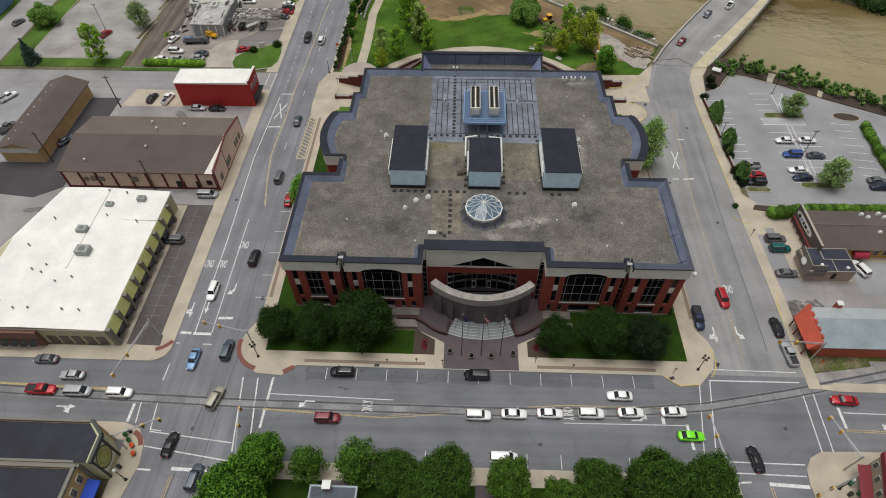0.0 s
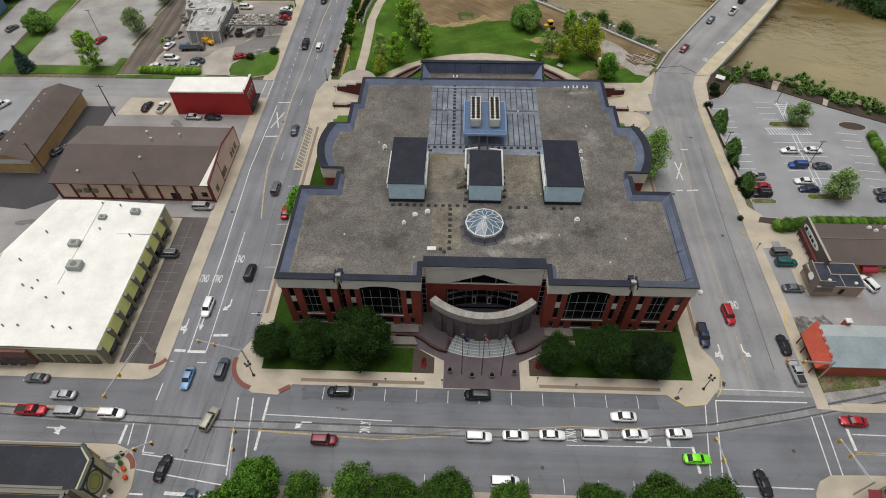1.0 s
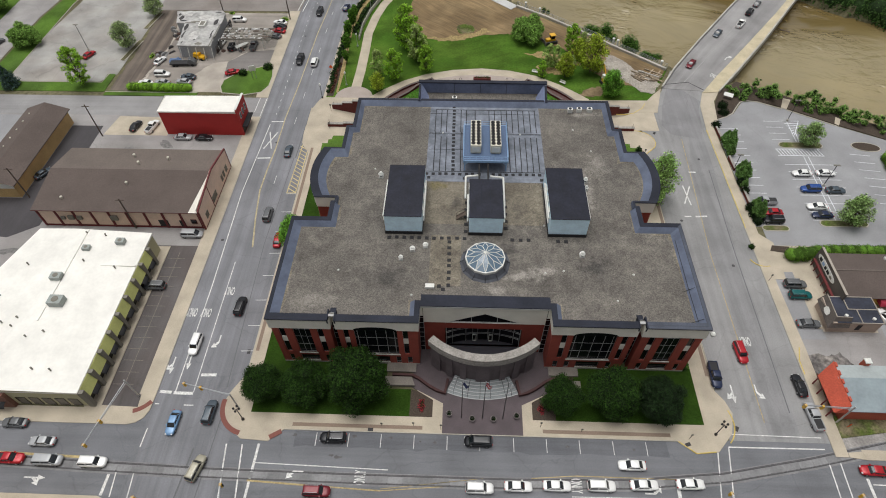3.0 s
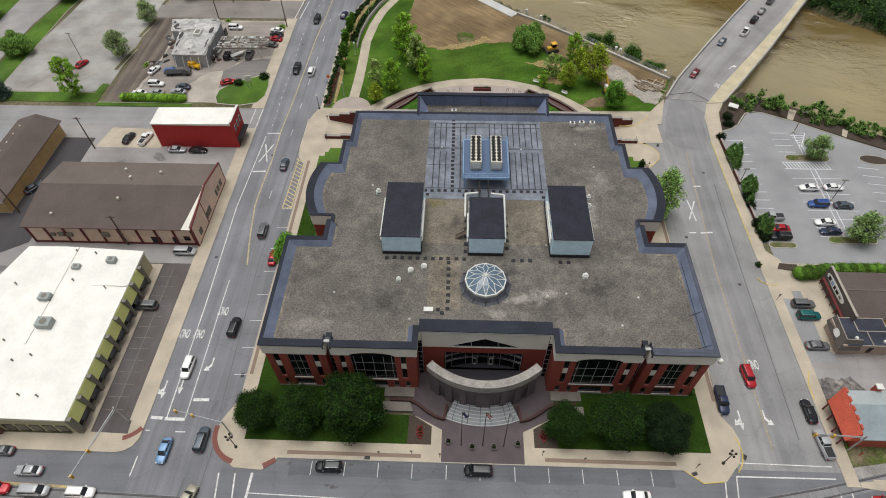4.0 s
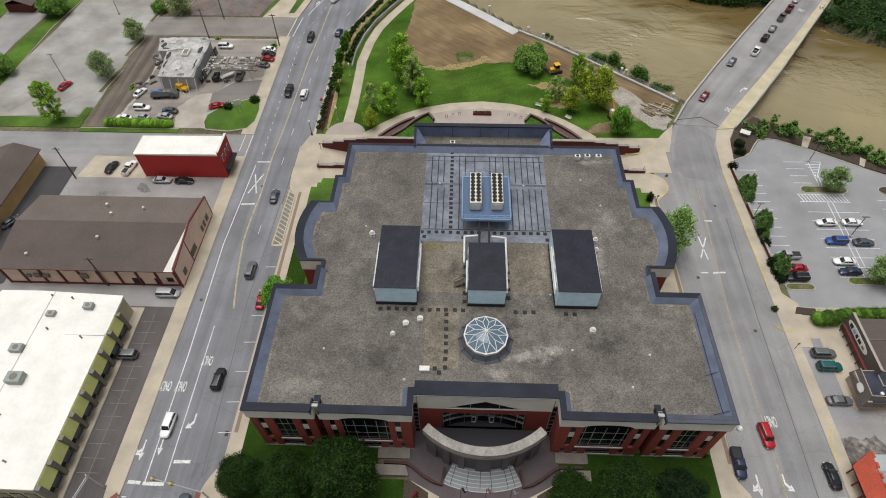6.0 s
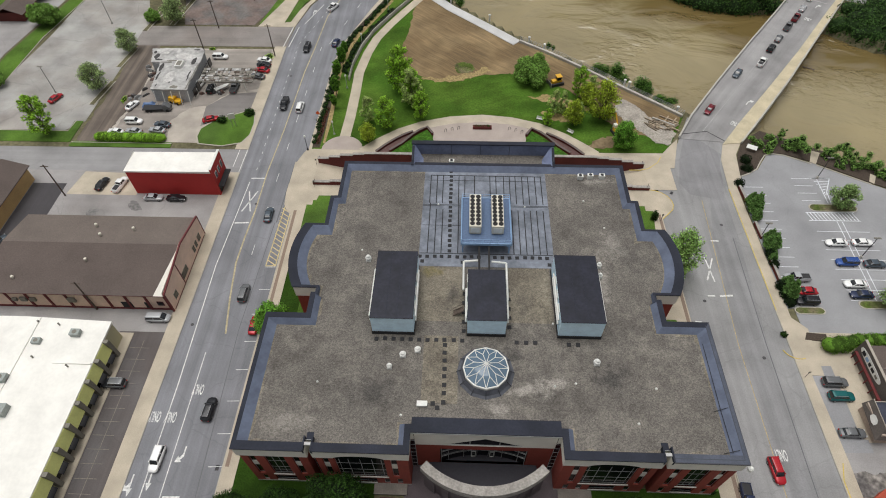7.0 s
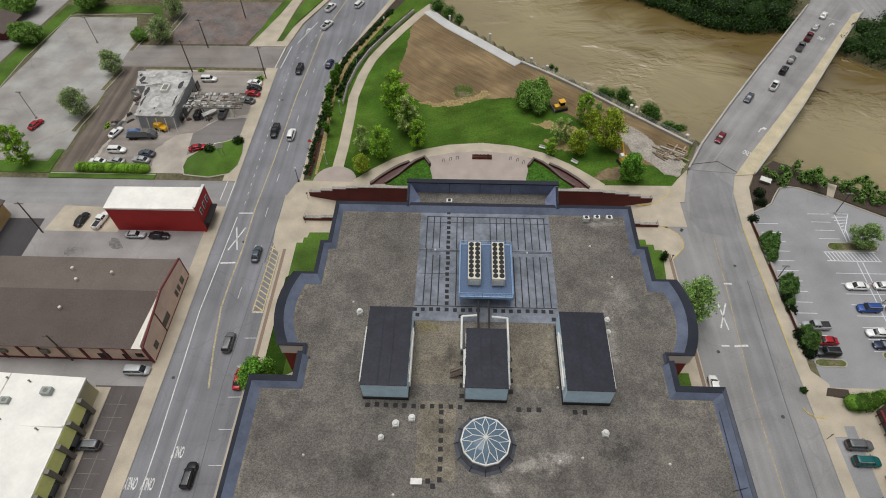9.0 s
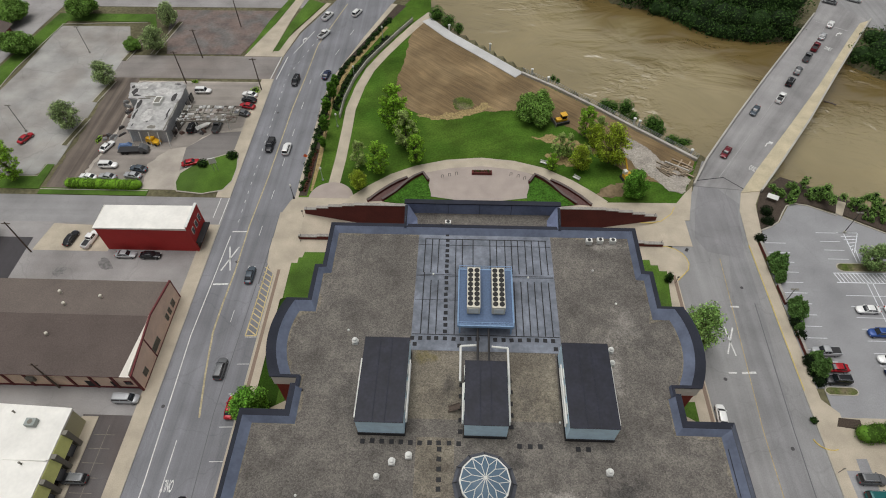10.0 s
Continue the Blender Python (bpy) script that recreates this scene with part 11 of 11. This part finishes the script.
# driftwood caught below the bridge
t = thing("driftwood", "dark drifting log with branches in the river", "log", at=(105.2, 133.4, -4.05), rz=-30)
bm = bmesh.new()
tube(bm, (-1.8, 0, 0.1), (1.8, 0.1, 0.12), 0.28, 0.16, 8)
for a, b in (((0.2, 0, 0.2), (0.9, 1.0, 0.5)), ((-0.6, 0, 0.2), (-0.2, 0.9, 0.7)), ((0.8, 0, 0.2), (1.6, -0.8, 0.3))):
    tube(bm, a, b, 0.1, 0.04, 6)
part("log", bm, WOOD_POLE, t)

t = thing("tarpaulin", "crumpled blue tarpaulin by the garage", "tarpaulin", at=(-96.4, 104.6, 0.04), rz=10)
bm = bmesh.new()
g = [[bm.verts.new((-1.8 + 0.6 * i, -1.0 + 0.5 * j, 0.25 + 0.45 * noise.noise((i * 0.7, j * 0.9, 2)) + (0.5 if 0 < i < 6 and 0 < j < 4 else -0.2))) for j in range(5)] for i in range(7)]
for i in range(6):
    for j in range(4):
        bm.faces.new((g[i][j], g[i + 1][j], g[i + 1][j + 1], g[i][j + 1]))
part("sheet", bm, mat("tarp_blue", (0.10, 0.17, 0.32), 0.6, grain=0.2, scale=3), t)

# ---- wear on the ground ----
def decal(name, x, y, r, z, material, label, category, seed, stretch=1.0, turn=0):
    """A thin stain with an uneven outline."""
    rng = random.Random(seed)
    n = 14
    a0 = radians(turn)
    pts = []
    for k in range(n):
        a = k * math.tau / n
        q = r * rng.uniform(0.55, 1.15)
        u, v = q * stretch * math.cos(a), q * math.sin(a)
        pts.append((x + u * math.cos(a0) - v * math.sin(a0), y + u * math.sin(a0) + v * math.cos(a0)))
    bm = bmesh.new()
    f = bm.faces.new([bm.verts.new((px, py, z)) for px, py in pts])
    if f.normal.z < 0:
        f.normal_flip()
    tagged(link(name, bm, material), label, category, kind="structure")


OIL = mat("oil_stain", (0.10, 0.097, 0.098), 0.8, grain=0.3, scale=3)
DAMP = mat("faded_stain", (0.165, 0.158, 0.155), 0.9, grain=0.3, scale=1.5)
PALE = mat("bleached_patch", (0.27, 0.258, 0.245), 0.9, grain=0.25, scale=2.5)
for k, (x, y, r, st) in enumerate(((-23.3, -14.9, 0.35, 1.3), (-16.6, -15.0, 0.3, 1.5), (-25.8, -18.8, 0.35, 2.2), (-8.6, -15.6, 0.35, 1.2), (-11.2, -15.5, 0.22, 1.0), (-34.2, -15.0, 0.3, 1.4), (-27.0, -18.5, 0.25, 2.0), (-1.0, -16.6, 0.3, 1.0), (15.2, -15.6, 0.3, 1.4), (27.0, -15.8, 0.25, 1.2))):
    decal("oil_spot", x, y, r, 0.0445, OIL, "dark oil drips in a parking bay", "stain", k, st)
rngd = random.Random(77)
for x0, x1, y0, y1, n, z in ((-104, -67, 56, 67, 5, 0.034), (-138, -107, 0, 27, 3, 0.034)):
    for k in range(n):
        r = rngd.uniform(0.5, 1.5)
        decal("ground_stain", rngd.uniform(x0, x1), rngd.uniform(y0, y1), r, z + 0.0012 * k, (DAMP, PALE, DAMP, OIL)[k % 4] if r < 1.1 else DAMP, "stain on old worn paving", "stain", rngd.randint(0, 9999), rngd.uniform(1, 3), rngd.uniform(0, 180))
cover = None
for x, y in ((-60.5, 31.0), (-50.5, -10.9), (-55.4, 66), (-53.0, -27.5), (48.0, 40), (56.4, 26.6), (55.2, -24), (-20, -28.6), (10.5, -28.4), (57.4, 62), (-57.6, 120)):
    if cover is None:
        bm = bmesh.new()
        revolve(bm, [(0.36, 0), (0.36, 0.02), (0.30, 0.02), (0.29, 0.012), (0, 0.012)], 16)
        cover = tagged(link("manhole_cover", bm, RAIL), "round iron manhole cover set in asphalt", "manhole cover", group="manhole covers")
        cover.matrix_basis = pose(x, y, 0.036)
    else:
        copy_thing(cover, pose(x, y, 0.036))
grate = None
for x, y, rz, z in ((47.8, 72.3, 60, 0.147), (-20.5, -13.6, 0, 0.157), (36.8, -14.6, 20, 0.152), (-46.9, 1.8, 90, 0.03), (46.3, -11.4, 60, 0.152)):
    if grate is None:
        grate = thing("drain_grate", "dark iron street drain grate by the kerb", "drain grate", group="drain grates")
        bm = bmesh.new()
        box(bm, -0.5, 0.5, -0.32, 0.32, 0, 0.008)
        part("pit", bm, BLACK, grate, "black pit under the grate")
        for k in range(6):
            bm = bmesh.new()
            box(bm, -0.5 + 0.18 * k, -0.42 + 0.18 * k, -0.32, 0.32, 0.006, 0.03)
            part("bar", bm, RAIL, grate)
        grate.matrix_basis = pose(x, y, z, 0, 0, rz)
    else:
        copy_thing(grate, pose(x, y, z, 0, 0, rz))
strainer = None
for x, y in ((28.1, 12.0), (11.5, 11.9), (15.0, 12.5), (24.2, 5.9), (12.2, 24.0), (-28, 11.6), (-24, 40), (24.5, 47), (-13.6, 6.2), (21.2, 54.5), (-9.4, 52.8), (8.7, 52.5)):
    if strainer is None:
        bm = bmesh.new()
        revolve(bm, [(0.22, 0), (0.2, 0.12), (0.1, 0.26), (0, 0.28)], 10)
        strainer = tagged(link("roof_strainer", bm, WHITE_METAL), "small pale drain strainer on the gravel roof", "roof drain", group="roof strainers")
        strainer.matrix_basis = pose(x, y, Z_DECK)
    else:
        copy_thing(strainer, pose(x, y, Z_DECK))
# cable along the east parapet
t = thing("roof_cable", "dark cable run along the parapet with ties", "cable")
bm = bmesh.new()
for a, b in (((37.6, 1.6), (37.5, 8.3)), ((37.5, 8.3), (37.6, 20.5))):
    tube(bm, (*a, 15.35), (*b, 15.35), 0.05, n=5)
part("cable_run", bm, BLACK, t)
for x0, y in ((36.4, 8.3), (36.0, 1.5)):
    bm = bmesh.new()
    tube(bm, (x0, y, 14.9), (38.4, y + 0.3, 16.05), 0.05, n=5)
    part("cable_branch", bm, BLACK, t)
# scrap beside the derelict garage
SCRAP = [mat("scrap_rust", (0.11, 0.065, 0.05), 0.8, grain=0.3, scale=3), mat("scrap_dark", (0.05, 0.045, 0.045), 0.8, grain=0.3, scale=3), mat("scrap_grey", (0.24, 0.24, 0.235), 0.8, grain=0.25, scale=3)]
for k in range(26):
    if k < 15:
        x, y = rngd.uniform(-103.4, -98.4), rngd.uniform(107, 124)
    elif k < 21:
        x, y = rngd.uniform(-83.6, -75), rngd.uniform(109.6, 111.6)
    else:
        x, y = rngd.uniform(-98, -86), rngd.uniform(129, 131.5)
    t = thing("scrap_heap", "rusty scrap part lying on the forecourt", "scrap", at=(x, y, 0.04), rz=rngd.uniform(0, 180), group="scrap by the garage")
    bm = bmesh.new()
    a, b, h = rngd.uniform(0.5, 1.4), rngd.uniform(0.3, 0.7), rngd.uniform(0.3, 1.0)
    low = [(-a, -b), (a, -b * 0.8), (a * 0.9, b), (-a * 0.8, b * 0.9)]
    loft(bm, [[(px, py, 0) for px, py in low], [(px * 0.9 + 0.1, py * 0.8, h * 0.6) for px, py in low], [(px * 0.5, py * 0.5 + 0.05, h) for px, py in low]])
    part("body", bm, SCRAP[k % 3], t)
    bm = bmesh.new()
    tube(bm, (-a, 0, 0.1), (a * 0.6, b * 0.5, h + 0.25), 0.06, n=5)
    part("bar", bm, SCRAP[(k + 1) % 3], t)
# pylon sign on the garage island
t = thing("pylon_sign", "pale pylon sign leaning on the grass island", "sign", at=(-68.6, 95.6, 0.16), rz=20)
bm = bmesh.new()
for q in (-0.5, 0.5):
    tube(bm, (q, 0, 0), (q, 0, 4.2), 0.08, n=6)
part("post", bm, GALV, t)
bm = bmesh.new()
box(bm, -0.9, 0.9, -0.12, 0.12, 2.6, 4.3)
part("panel", bm, WHITE_METAL, t, "weathered white panel")

# flower tubs on the south-west corner
for x, y, c in ((-62.6, -31.2, "orange"), (-63.6, -30.2, "green"), (-61.8, -32.6, "orange"), (-64.6, -29.2, "green")):
    t = thing("flower_tub", c + " flowering plants in a round street tub", "planter", at=(x, y, 0.15), group="corner flower tubs")
    bm = bmesh.new()
    revolve(bm, [(0.28, 0), (0.38, 0.5), (0.38, 0.58), (0.3, 0.58), (0.28, 0.48), (0, 0.48)], 12)
    part("tub", bm, mat("tub_brown", (0.16, 0.12, 0.10), 0.8, grain=0.15, scale=4), t)
    c2 = new("flowers", leaves_mesh("flowers", [(0, 0, 0.7, 0.4, 0.4, 0.3)], 120, 0.11, ORANGE if c == "orange" else leaf_mat("leaf_tub", (0.04, 0.22, 0.06)), 9))
    c2.parent = t
